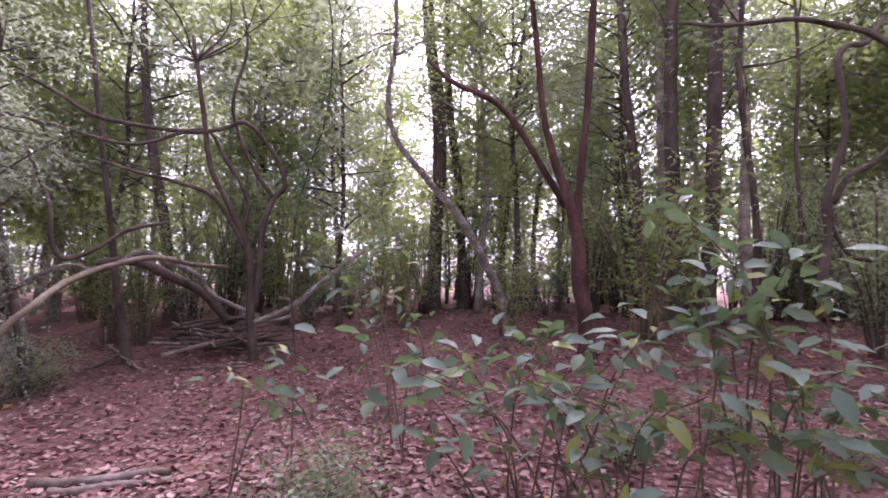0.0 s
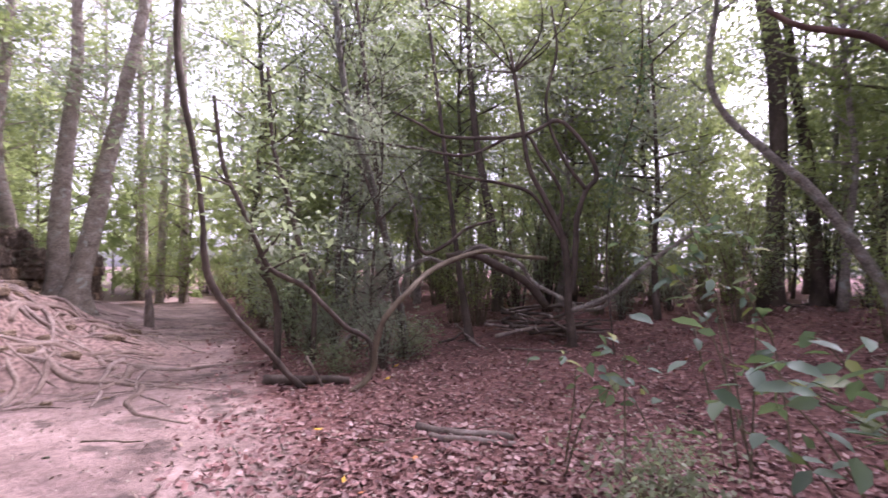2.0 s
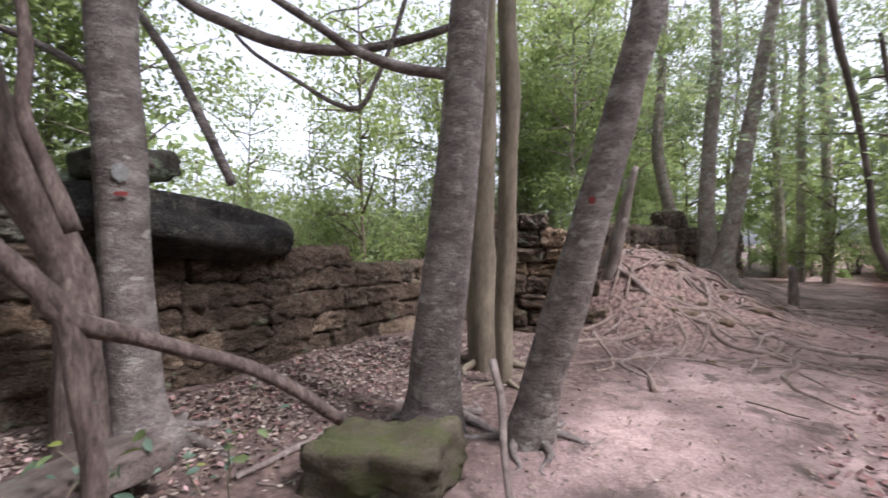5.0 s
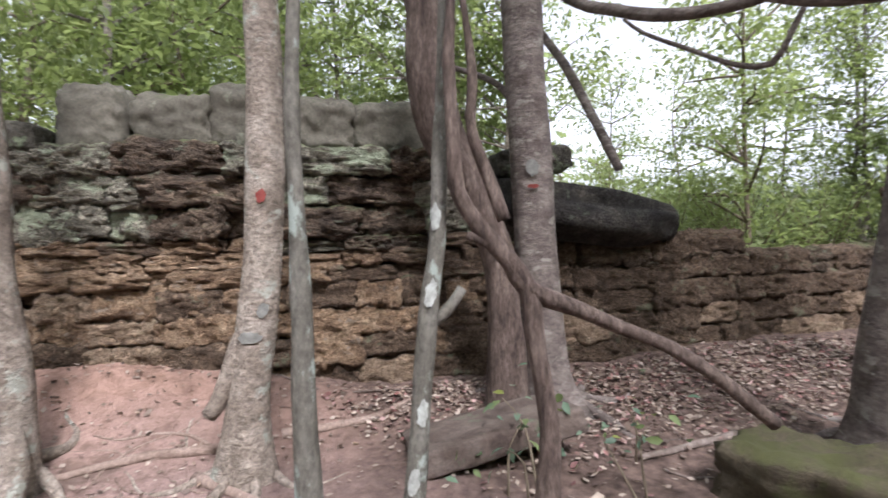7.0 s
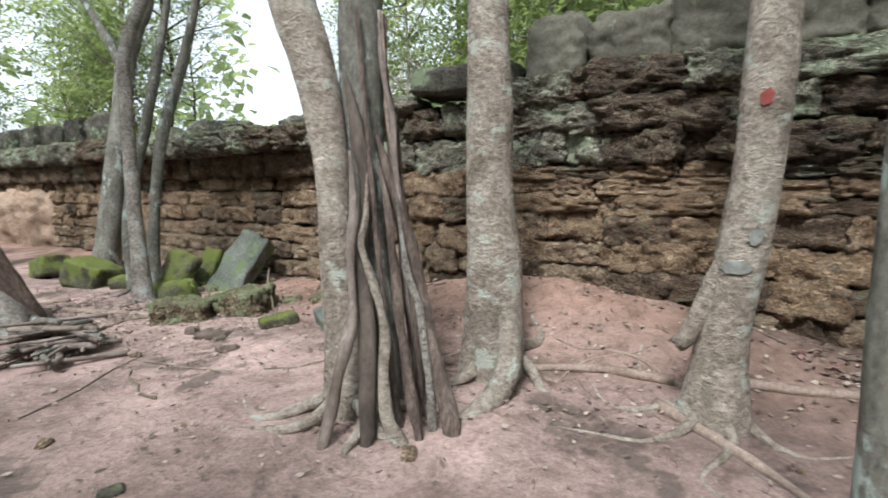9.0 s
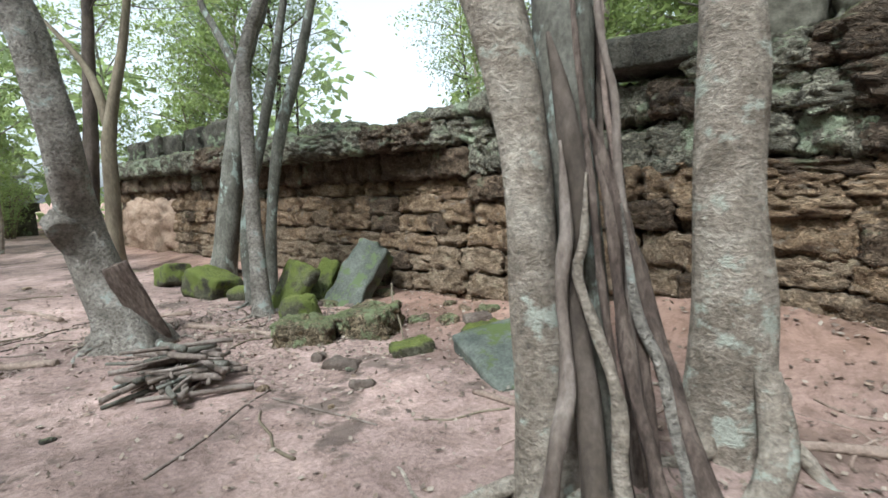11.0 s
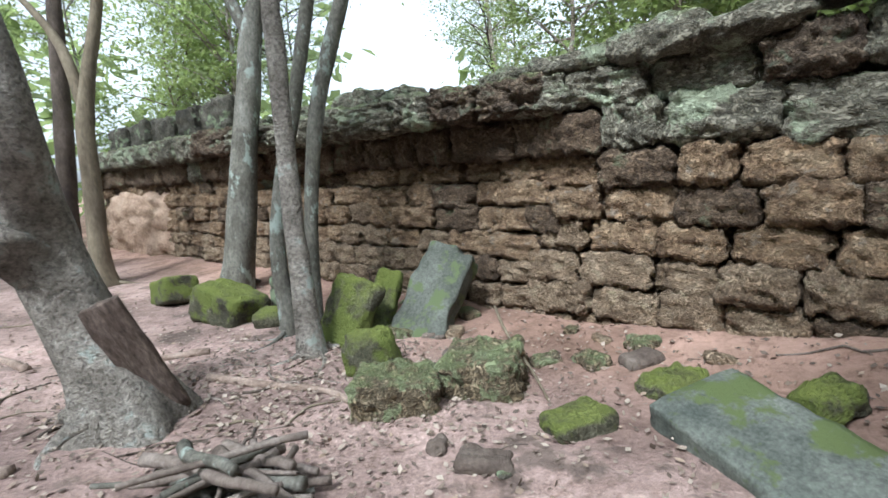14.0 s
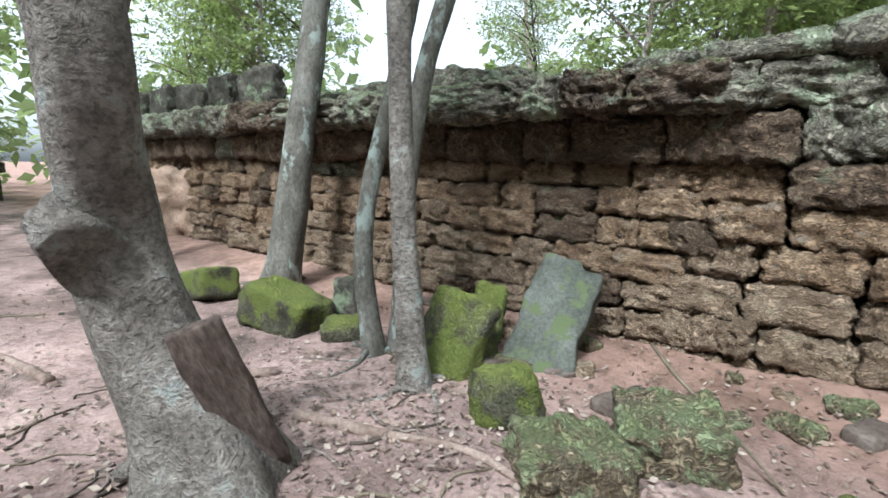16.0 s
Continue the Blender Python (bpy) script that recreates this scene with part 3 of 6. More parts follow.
def wall_run(name, a, b, top, label, seed, lean=None, flip=False, courses=(0.27,) * 6, caps=(0.39, 0.39), old=False, snug=1.0):
    """A dry laid wall between two places: a dark core and courses of separate blocks. top: height as a function of x; lean: how far courses stand proud, by x and z; courses, caps: heights of the plain and the crusted courses."""
    r = random.Random(seed)
    a, b = Vector((*a, 0)), Vector((*b, 0))
    length, u = (b - a).length, (b - a).normalized()
    front = Vector((-u.y, u.x, 0))
    if flip:
        front = -front
    yaw = math.degrees(math.atan2(u.y, u.x))
    wall = thing(name, (*(a + u * length / 2).xy, -0.2), label, "wall", kind="structure")
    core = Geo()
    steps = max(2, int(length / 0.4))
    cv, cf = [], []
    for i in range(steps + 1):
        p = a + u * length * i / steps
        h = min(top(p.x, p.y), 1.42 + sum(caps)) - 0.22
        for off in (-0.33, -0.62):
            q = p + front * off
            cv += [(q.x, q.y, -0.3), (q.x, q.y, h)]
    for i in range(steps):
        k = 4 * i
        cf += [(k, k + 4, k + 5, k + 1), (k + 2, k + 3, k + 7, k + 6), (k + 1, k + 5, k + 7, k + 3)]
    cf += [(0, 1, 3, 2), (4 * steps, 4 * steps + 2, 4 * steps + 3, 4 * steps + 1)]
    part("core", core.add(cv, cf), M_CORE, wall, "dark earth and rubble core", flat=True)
    z = -0.22
    big = top(b.x, b.y) > 2.0
    heights = list(courses) + list(caps) if big else [r.uniform(0.24, 0.30) for _ in range(9)]
    for course, h in enumerate(heights):
        s = -r.uniform(0, 0.4)
        capping = big and course >= len(courses)
        while s < length:
            w = r.uniform(0.42, 0.9) if capping else (r.uniform(0.36, 0.62) if h > 0.18 else r.uniform(0.32, 0.7))
            mid = a + u * min(length, max(0, s + w / 2))
            t = top(mid.x, mid.y)
            if z + h * 0.8 < t:
                out = (lean(mid.x, z) if lean else 0.0) + (r.uniform(-0.08, 0.06) if capping else r.uniform(-0.06, 0.05) / snug ** 8 if h > 0.18 else r.uniform(-0.09, 0.05))
                low_part = t < 1.6
                if low_part:
                    key = "dark" if z > t - r.uniform(0.2, 0.45) else r.choice(("brown", "brown", "brown", "low" if z < 0.5 else "brown"))
                elif capping and course == len(courses) and mid.x > 1.8 and r.random() < 0.7:
                    key = "brown"
                elif capping or (z > 1.15 and r.random() < 0.2):
                    key = "dark" if old or r.random() < (0.8 if mid.x < -0.8 else 0.15) else "top"
                else:
                    key = "brown" if r.random() < (0.75 if old or mid.x < -2.6 else 0.16) else ("low" if z < r.uniform(0.2, 0.8) else "mid")
                deep = 0.46 + max(0.0, out)
                at = mid + front * (out - deep / 2)
                k = 3.5 if capping else 2.6
                place_piece("stone_block", r.choice(BLOCKS[key]), wall, (at.x, at.y, z + r.uniform(-0.012, 0.012)),
                            (r.uniform(-k, k), r.uniform(-k, k), yaw + r.uniform(-k, k) + r.choice((0, 180))),
                            (w / 0.56 * snug, deep / 0.46, h / 0.29 * snug * r.uniform(1.0, 1.08)))
            s += w
        z += h
    return wall


def top_east(x, y):
    return 2.3


def top_mid(x, y):
    return 2.30 if x > -2.95 else (1.95 if x > -3.3 else 1.42)


def top_west(x, y):
    return 1.45 if x > -6.1 else (1.30 if x > -7.2 else 1.2)


def lean_east(x, z):
    over = 0.40 * float(smooth(1.32, 1.75, z)) - 0.17 * math.exp(-(((z - 1.16) / 0.22) ** 2)) + 0.07 * float(smooth(0.5, 0.0, z))
    return over * float(smooth(1.5, 3.0, x)) * (1 - 0.45 * float(smooth(5.5, 8.5, x)))


def lean_mid(x, z):
    return 0.10 * float(smooth(1.5, 1.9, z)) * (1 if x > -3 else 0)


LEDGED = (0.25, 0.24, 0.24, 0.24, 0.24, 0.16, 0.14, 0.13)
wall_run("wall_1", WALL_LINE[0], WALL_LINE[1], top_west, "low ruined dry-laid laterite block wall, weathered brown and grey", 3, snug=1.07)
STEP = (-3.3, -3.983)
wall_run("wall_2", WALL_LINE[1], STEP, lambda x, y: 1.42, "low stretch of ruined laterite wall in even brown courses", 4, snug=1.07)
wall_run("wall_9", STEP, WALL_LINE[2], top_mid, "ruined laterite block wall with eroded layers, ochre and dark crusted", 14, lean_mid, courses=LEDGED, caps=(0.28, 0.26, 0.24), snug=1.09)
SPLIT = (-0.25, -5.772)
wall_run("wall_3", WALL_LINE[2], SPLIT, lambda x, y: 2.3, "eroded ochre laterite wall, worn into thin ledges", 5, lambda x, z: max(lean_mid(x, z), lean_east(x, z)) if z > 1.2 else lean_east(x, z), courses=LEDGED, caps=(0.28, 0.26, 0.24), snug=1.09)
wall_run("wall_8", SPLIT, WALL_LINE[3], lambda x, y: 2.3, "eroded ochre laterite wall with pitted blocks and dark crusted top courses", 15, lean_east, courses=(0.28, 0.27, 0.27, 0.27, 0.27, 0.28), caps=(0.35, 0.31))
wall_run("wall_4", WALL_LINE[3], WALL_LINE[4], top_east, "eroded laterite wall with overhanging dark crusted top courses", 6, lean_east, courses=(0.24, 0.24, 0.24, 0.24, 0.24, 0.23, 0.21), caps=(0.36, 0.32))
wall_run("wall_5", WALL_LINE[4], WALL_LINE[5], lambda x, y: 2.3, "far end of an eroded reddish laterite wall", 7, lean_east, courses=(0.235,) * 7)
wall_run("wall_6", (-8.55, -1.5), (-8.4, 0.65), lambda x, y: 1.98 - 0.14 * (y > 0.2), "higher stub of ruined laterite wall, dark and weathered", 8, flip=True, old=True)
wall_run("wall_7", (-19.0, 7.2), (-9.6, 1.2), lambda x, y: 1.7 + 0.04 * (x + 19) + 0.22 * math.sin(x * 1.3), "tumbled remains of laterite wall above root-bound earth", 9, old=True)


def stone(name, size, at, rot, material, label, seed, rounding=0.05, rough=0.02, category="stone block", group="", layered=False, cuts=9):
    ob = new(name, block_mesh(name, size, material, seed, rounding, rough, layered, cuts))
    ob.location = at
    ob.rotation_euler = [radians(a) for a in rot]
    return tagged(ob, label, category, group)


# sandstone coping blocks on the middle of the wall
UM = (Vector(WALL_LINE[2]) - Vector(WALL_LINE[1])).normalized()
UE = (Vector(WALL_LINE[3]) - Vector(WALL_LINE[2])).normalized()
YM, YE = math.degrees(math.atan2(UM.y, UM.x)), math.degrees(math.atan2(UE.y, UE.x))


def on_mid(x, back):
    """A place on the middle wall's line at x, set back from its face."""
    a, u = (Vector(WALL_LINE[1]), UM) if x < WALL_LINE[2][0] else (Vector(WALL_LINE[2]), UE)
    p = a + u * ((x - a.x) / u.x)
    return p + Vector((u.y, -u.x)) * back


for i, (x, w, h, hz) in enumerate(((-0.45, 0.52, 0.60, 2.17), (-0.98, 0.62, 0.52, 2.17), (-1.55, 0.58, 0.62, 2.17), (-2.1, 0.55, 0.54, 2.17), (-2.66, 0.66, 0.52, 2.17))):
    p = on_mid(x, 0.32)
    stone("coping_block", (w * 1.12, 0.5, h), (p.x, p.y, hz), (2 - i, 1.5 * (-1) ** i, YM if x < -1.1 else YE), M_COPING, "large rounded grey sandstone coping block on the wall top", 40 + i, 0.14, 0.038, group="coping blocks", cuts=16)
p = on_mid(0.28, 0.12)
stone("coping_slab", (1.2, 0.55, 0.27), (p.x, p.y, 2.16), (3, -3, YE + 4), M_SAND, "thin dark sandstone slab jutting over the wall face", 51, 0.06, 0.025)
for i, (x, w, h, tilt) in enumerate(((7.35, 0.8, 0.62, 10), (8.3, 0.7, 0.6, 4), (9.2, 0.85, 0.55, -4), (10.2, 0.8, 0.6, 6), (11.3, 0.9, 0.58, 2))):
    a, b = Vector(WALL_LINE[4]), Vector(WALL_LINE[5])
    u = (b - a).normalized()
    p = a + u * ((x - a.x) / u.x) + Vector((u.y, -u.x)) * 0.2
    stone("coping_block", (w, 0.36, h), (p.x, p.y, 2.14), (0, tilt, math.degrees(math.atan2(u.y, u.x))), M_SAND, "grey sandstone coping slab set along the wall top", 60 + i, 0.09, 0.045, group="coping blocks", cuts=14)
for i, (x, w, h, dz) in enumerate(((0.95, 0.6, 0.12, 2.03), (1.4, 0.66, 0.24, 2.03), (1.95, 0.72, 0.18, 2.03), (2.5, 0.5, 0.15, 2.04), (3.75, 0.62, 0.2, 2.05), (4.3, 0.72, 0.27, 2.05), (5.2, 0.6, 0.2, 2.05), (6.0, 0.7, 0.18, 2.05))):
    p = on_mid(x, 0.05) if x < 2.2 else Vector(WALL_LINE[3]) + (Vector(WALL_LINE[4]) - Vector(WALL_LINE[3])).normalized() * ((x - 2.2) * 1.19) + Vector((-0.55, -0.84)) * 0.1
    stone("crest_stone", (w, 0.45, h), (p.x, p.y, dz), (4 * (-1) ** i, 3, YE + 8 * (-1) ** i), M_LATERITE_TOP, "loose dark crusted laterite lump on the wall crest", 80 + i, 0.09, 0.04, group="crest stones", layered=True)
p = Vector((10.4, -13.32))
stone("earth_slump", (3.6, 1.3, 1.85), (p.x, p.y, -0.45), (0, 0, -31), M_EARTH, "smooth slumped ochre earth against the far wall", 95, 0.62, 0.13, "earth heap", cuts=18)
# fallen round column lying on the low wall
log = Geo()
tube(log, [(-3.35, -3.95, 1.64, 0.22), (-3.6, -3.78, 1.65, 0.27), (-4.2, -3.5, 1.60, 0.28), (-4.8, -3.2, 1.53, 0.265), (-5.12, -3.05, 1.49, 0.23), (-5.3, -2.97, 1.45, 0.15)], 34, 0.04, 0.26, seed=5)
solo("stone_beam", log, M_BEAM, "dark pitted stone beam lying tilted on the low wall", "stone beam")
stone("stone_block", (0.8, 0.4, 0.28), (-3.95, -3.75, 1.98), (2, 6, YM), M_SAND, "dark block lying on the stone beam", 91, 0.09, 0.03)

# ---- hero trees ----


def root_rays(tree, at, r, n, material, seed, length=0.9, span=(0, 360)):
    rr = random.Random(seed)
    for i in range(n):
        a = radians(span[0] + (span[1] - span[0]) * (i + rr.uniform(0.1, 0.9)) / n)
        pts = []
        L = length * rr.uniform(0.6, 1.3)
        for k in range(6):
            d = r * 0.55 + L * k / 5
            a2 = a + 0.25 * math.sin(k * 1.3 + i)
            x, y = at[0] + math.cos(a2) * d, at[1] + math.sin(a2) * d
            rad = max(0.008, r * 0.30 * (1 - k / 5.6) ** 1.1)
            pts.append((x, y, gh(x, y) + (0.32 * r * 4 * math.exp(-d / (r * 1.3)) if k < 3 else 0) - rad * 0.7 - 0.02 * (k == 5), rad))
        part("root", tube(Geo(), pts, 8, 0.08, 0.12, seed=seed + i), material, tree)


def tree(axis, material, label, name="tree", lobes=0.35, roots=5, limbs=(), crown=0, crown_mat=None, seed=1, sides=16, group="", leaf=0.15, rough=0.06, root_len=0.9, crown_from=0.55, rise=True):
    """A standing tree from the line of its trunk; limbs are more lines; crown: leaf clumps along the upper trunk."""
    base = axis[0]
    gb = gh(base[0], base[1])
    if rise and crown and axis[-1][2] < 7.0:
        p, o = axis[-1], axis[-2]
        k = (7.6 - p[2]) / max(0.2, p[2] - o[2])
        dx, dy = (max(-1.2, min(1.2, (p[i] - o[i]) * k)) for i in (0, 1))
        axis = list(axis) + [(p[0] + dx * 0.5, p[1] + dy * 0.5, (p[2] + 7.6) / 2, p[3] * 0.85), (p[0] + dx, p[1] + dy, 7.6, p[3] * 0.6)]
    pts = list(axis)
    if base[2] > gb - 0.05:
        pts = [(base[0], base[1], gb - 0.12, base[3] * 1.08)] + pts
    tr = thing(name, (base[0], base[1], gb), label, "tree", group)
    part("trunk", tube(Geo(), pts, sides, 0.1, rough, lobes, 5, 0.28, seed), material, tr)
    if roots:
        root_rays(tr, (base[0], base[1]), max(0.04, axis[min(2, len(axis) - 1)][3]), roots, material, seed, root_len)
    for i, lm in enumerate(limbs):
        part("limb", tube(Geo(), lm, 9, 0.1, 0.08, seed=seed + 5 + i), material, tr)
    if crown:
        r = random.Random(seed)
        c = curve_points(axis, 0.3)
        high = c[-1, 2] > 5.2
        c = c[c[:, 2] > (4.8 if crown_from == 0.55 else 2.6)] if high else c[int(len(c) * 0.45):]
        cen, twig = [], Geo()
        for i in range(crown):
            p = c[int((0.1 + 0.9 * r.random()) * (len(c) - 1))]
            a, out, up = r.uniform(0, 6.28), r.uniform(0.5, 2.9) if high else r.uniform(0.2, 0.9), r.uniform(0.2, 1.9) if high else r.uniform(0.0, 0.6)
            q = (p[0] + math.cos(a) * out, p[1] + math.sin(a) * out, p[2] + up)
            m = (p[0] + math.cos(a + 0.5) * out * 0.45, p[1] + math.sin(a + 0.5) * out * 0.45, p[2] + up * r.uniform(0.2, 0.7))
            tube(twig, [(p[0], p[1], p[2], min(0.018, p[3] * 0.7)), (*m, 0.010), (*q, 0.004)], 5, 0.2, 0.05)
            cen += [q, tuple(0.6 * q[k] + 0.4 * m[k] for k in range(3)), (q[0] + r.uniform(-0.6, 0.6), q[1] + r.uniform(-0.6, 0.6), q[2] + r.uniform(-0.4, 0.4))]
        tagged(part("branchwork", twig, material, tr), kind="stuff")
        part("crown", leaves(Geo(), clumps(cen, 0.62, 22), leaf), crown_mat or M_LEAF, tr)
    return tr


def patch(tr, axis, height, head, w, h, material, label):
    """A painted or lichen patch wrapped on a trunk at a height, on the side that faces the heading (degrees)."""
    c = curve_points(axis, 0.05)
    p = c[np.argmin(abs(c[:, 2] - height))]
    geo, k = Geo(), 9
    v, faces = [], []
    a0, r = radians(head), p[3] * 1.06 + 0.004
    for i in range(k):
        for j in range(k):
            s, t = i / (k - 1) * 2 - 1, j / (k - 1) * 2 - 1
            sq = math.sqrt(max(0.0, 1 - 0.5 * t * t)), math.sqrt(max(0.0, 1 - 0.5 * s * s))
            s2, t2 = s * sq[0], t * sq[1]
            wob = 1 + 0.35 * noise.noise(Vector((s2 * 2 + height * 9, t2 * 2, head)))
            a = a0 + s2 * wob * w / 2 / r
            zc = p[2] + t2 * wob * h / 2
            q = c[np.argmin(abs(c[:, 2] - zc))]
            rr = q[3] * 1.07 + 0.004
            v.append((q[0] + rr * math.cos(a), q[1] + rr * math.sin(a), zc))
    faces = [(i * k + j, i * k + j + 1, (i + 1) * k + j + 1, (i + 1) * k + j) for i in range(k - 1) for j in range(k - 1)]
    part("bark_patch", geo.add(v, faces), material, tr, label)


T1 = [(-4.16, -1.08, -0.14, 0.248), (-4.17, -1.06, 0.21, 0.217), (-4.17, -1.05, 0.64, 0.203), (-4.21, -0.93, 1.58, 0.189), (-4.23, -0.84, 2.53, 0.17), (-4.26, -0.79, 3.47, 0.165), (-4.29, -0.7, 4.89, 0.151), (-4.34, -0.56, 6.78, 0.13)]
T2A = [(-6.18, -0.77, -0.11, 0.22), (-6.2, -0.82, 0.37, 0.212), (-6.2, -0.85, 0.88, 0.203), (-6.19, -0.87, 1.72, 0.169), (-6.15, -0.82, 2.57, 0.141), (-6.12, -0.8, 3.42, 0.118), (-6.11, -0.8, 3.98, 0.107), (-6.06, -0.76, 5.39, 0.096), (-6.06, -0.84, 7.37, 0.073)]
T2B = [(-5.43, -0.55, -0.18, 0.075), (-5.42, -0.54, 0.25, 0.09), (-5.42, -0.55, 0.7, 0.1), (-5.39, -0.52, 1.45, 0.1), (-5.37, -0.51, 2.2, 0.1), (-5.34, -0.48, 2.96, 0.105), (-5.34, -0.52, 3.71, 0.095), (-5.32, -0.52, 4.97, 0.085), (-5.25, -0.45, 6.73, 0.065)]
T3 = [(-3.96, -0.29, -0.08, 0.185), (-3.92, -0.23, 0.21, 0.162), (-3.88, -0.16, 0.54, 0.148), (-3.77, 0, 1.1, 0.144), (-3.7, 0.12, 1.58, 0.129), (-3.62, 0.24, 2.03, 0.12), (-3.56, 0.34, 2.47, 0.111), (-3.5, 0.43, 2.84, 0.107), (-3.47, 0.48, 3.14, 0.102), (-3.35, 0.66, 3.99, 0.092), (-3.22, 0.86, 4.99, 0.081)]
T4 = [(-3.36, -3.12, -0.13, 0.265), (-3.34, -3.15, 0.16, 0.216), (-3.33, -3.17, 0.51, 0.194), (-3.31, -3.21, 1.17, 0.177), (-3.32, -3.24, 1.84, 0.172), (-3.3, -3.27, 2.5, 0.172), (-3.3, -3.3, 3.16, 0.172), (-3.31, -3.35, 4.48, 0.155), (-3.35, -3.4, 6.25, 0.132)]
T5 = [(0.12, -4.46, -0.03, 0.207), (0.12, -4.48, 0.34, 0.192), (0.12, -4.49, 0.71, 0.185), (0.14, -4.53, 1.27, 0.162), (0.14, -4.54, 1.82, 0.155), (0.15, -4.58, 2.37, 0.14), (0.15, -4.6, 2.93, 0.133), (0.14, -4.64, 4.04, 0.122), (0.12, -4.69, 5.51, 0.107)]
T6 = [(-1.05, -3.73, -0.04, 0.183), (-1.07, -3.73, 0.2, 0.146), (-1.09, -3.73, 0.51, 0.128), (-1.14, -3.71, 0.88, 0.128), (-1.19, -3.71, 1.31, 0.124), (-1.22, -3.71, 1.79, 0.119), (-1.24, -3.72, 2.34, 0.113), (-1.25, -3.74, 2.89, 0.11), (-1.29, -3.76, 3.98, 0.102), (-1.36, -3.78, 5.44, 0.088)]
T8 = [(4.87, -5.8, -0.09, 0.329), (4.94, -5.81, 0.16, 0.258), (5.07, -5.83, 0.46, 0.233), (5.15, -5.82, 0.72, 0.219), (5.21, -5.77, 1.08, 0.198), (5.12, -5.65, 1.37, 0.172), (5.02, -5.54, 1.68, 0.161), (5.03, -5.49, 2.01, 0.157), (5.07, -5.45, 2.3, 0.154), (5.11, -5.41, 2.57, 0.148), (5.28, -5.32, 3.3, 0.128), (5.58, -5.28, 4.53, 0.103)]
tree(T1, M_BARK_RING, "brown ring-barked tree beside the path with a flared foot", seed=1, crown=32, limbs=[[(-4.24, -0.71, 2.76, 0.052), (-4.2, -0.92, 2.83, 0.047), (-4.13, -1.38, 2.91, 0.047), (-4.07, -1.75, 3.06, 0.042), (-4.02, -2.03, 3.25, 0.038), (-3.97, -2.36, 3.46, 0.033), (-3.91, -2.78, 3.74, 0.024)], [(-4.51, -0.96, 3.38, 0.035), (-4.46, -1.26, 3.28, 0.038), (-4.37, -1.76, 3.17, 0.045), (-4.31, -2.16, 3.17, 0.05), (-4.23, -2.61, 3.26, 0.056), (-4.18, -2.96, 3.41, 0.056), (-4.12, -3.3, 3.58, 0.05), (-4.07, -3.65, 3.91, 0.04)], [(-4.34, -1.36, 3.56, 0.02), (-4.32, -1.48, 3.17, 0.02), (-4.29, -1.63, 2.82, 0.022), (-4.27, -1.75, 2.62, 0.025), (-4.23, -1.97, 2.66, 0.022), (-4.18, -2.31, 2.87, 0.02), (-4.12, -2.65, 3.09, 0.017), (-4.1, -2.82, 3.26, 0.015)]], roots=6)
tree(T2A, M_BARK_TAN, "tan fluted forest tree beside its slim twin", seed=2, crown=20, roots=4)
tree(T2B, M_BARK_TAN, "slim tan tree standing close to its twin", seed=3, crown=16, roots=3, lobes=0.15)
t3 = tree(T3, M_BARK_RING, "leaning grey ring-barked tree with a red paint mark", seed=4, crown=28, roots=5, lobes=0.3)
patch(t3, T3, 1.72, -20, 0.05, 0.05, M_RED, "faded red paint mark")
t4 = tree(T4, M_BARK_RING, "grey ring-barked tree before the wall with a red paint mark", seed=5, crown=20, roots=6, limbs=[[(-4.21, -3.96, 3.71, 0.037), (-4.25, -3.75, 3.39, 0.042), (-4.28, -3.54, 3.07, 0.047), (-4.31, -3.33, 2.65, 0.047), (-4.33, -3.15, 2.28, 0.047), (-4.35, -3.02, 1.99, 0.042)], [(-3.41, -4.51, 3.18, 0.027), (-3.46, -4.15, 3.03, 0.029), (-3.53, -3.76, 2.8, 0.031), (-3.55, -3.6, 2.51, 0.031), (-3.58, -3.4, 2.25, 0.027), (-3.61, -3.22, 2.04, 0.02)]])
patch(t4, T4, 1.80, 40, 0.09, 0.035, M_RED, "faded red paint mark")
patch(t4, T4, 1.96, 40, 0.11, 0.13, M_PALE, "pale lichen patch")
tree([(-9.54, 0.74, -0.02, 0.256), (-9.47, 0.86, 0.38, 0.217), (-9.41, 0.96, 0.67, 0.187), (-9.26, 1.2, 1.27, 0.128), (-9.14, 1.4, 2.16, 0.089), (-9.05, 1.53, 2.76, 0.049)], M_DEAD, "dark broken dead trunk leaning on the root-bound bank", "dead_trunk", seed=6, roots=3, limbs=[[(-9.13, 1.06, 0.6, 0.106), (-9.05, 1.17, 1.18, 0.096), (-8.98, 1.29, 1.66, 0.077), (-8.94, 1.35, 1.86, 0.039)]], lobes=0.3)
t5 = tree(T5, M_BARK_PALE, "pale mottled tree growing close to the wall", seed=7, crown=20, roots=4, root_len=0.9, limbs=[[(0.05, -4.26, 0.41, 0.054), (0.04, -4.18, 0.22, 0.077), (0.07, -4.07, 0.08, 0.082), (0.19, -3.94, -0.05, 0.076), (0.33, -3.81, -0.1, 0.067), (0.48, -3.71, -0.14, 0.05), (0.6, -3.65, -0.15, 0.027)]])
t6 = tree(T6, M_BARK_PALE, "pale lichen-spotted tree with a red mark and a forked foot", seed=8, crown=20, roots=6, limbs=[[(-0.86, -3.8, 0.35, 0.047), (-0.91, -3.77, 0.42, 0.054), (-0.96, -3.75, 0.56, 0.054), (-1.01, -3.73, 0.74, 0.05), (-1.08, -3.7, 0.9, 0.036)]])
patch(t6, T6, 1.66, 60, 0.06, 0.08, M_RED, "faded red paint mark")
patch(t6, T6, 0.85, 55, 0.14, 0.07, M_PALE, "white lichen patch")
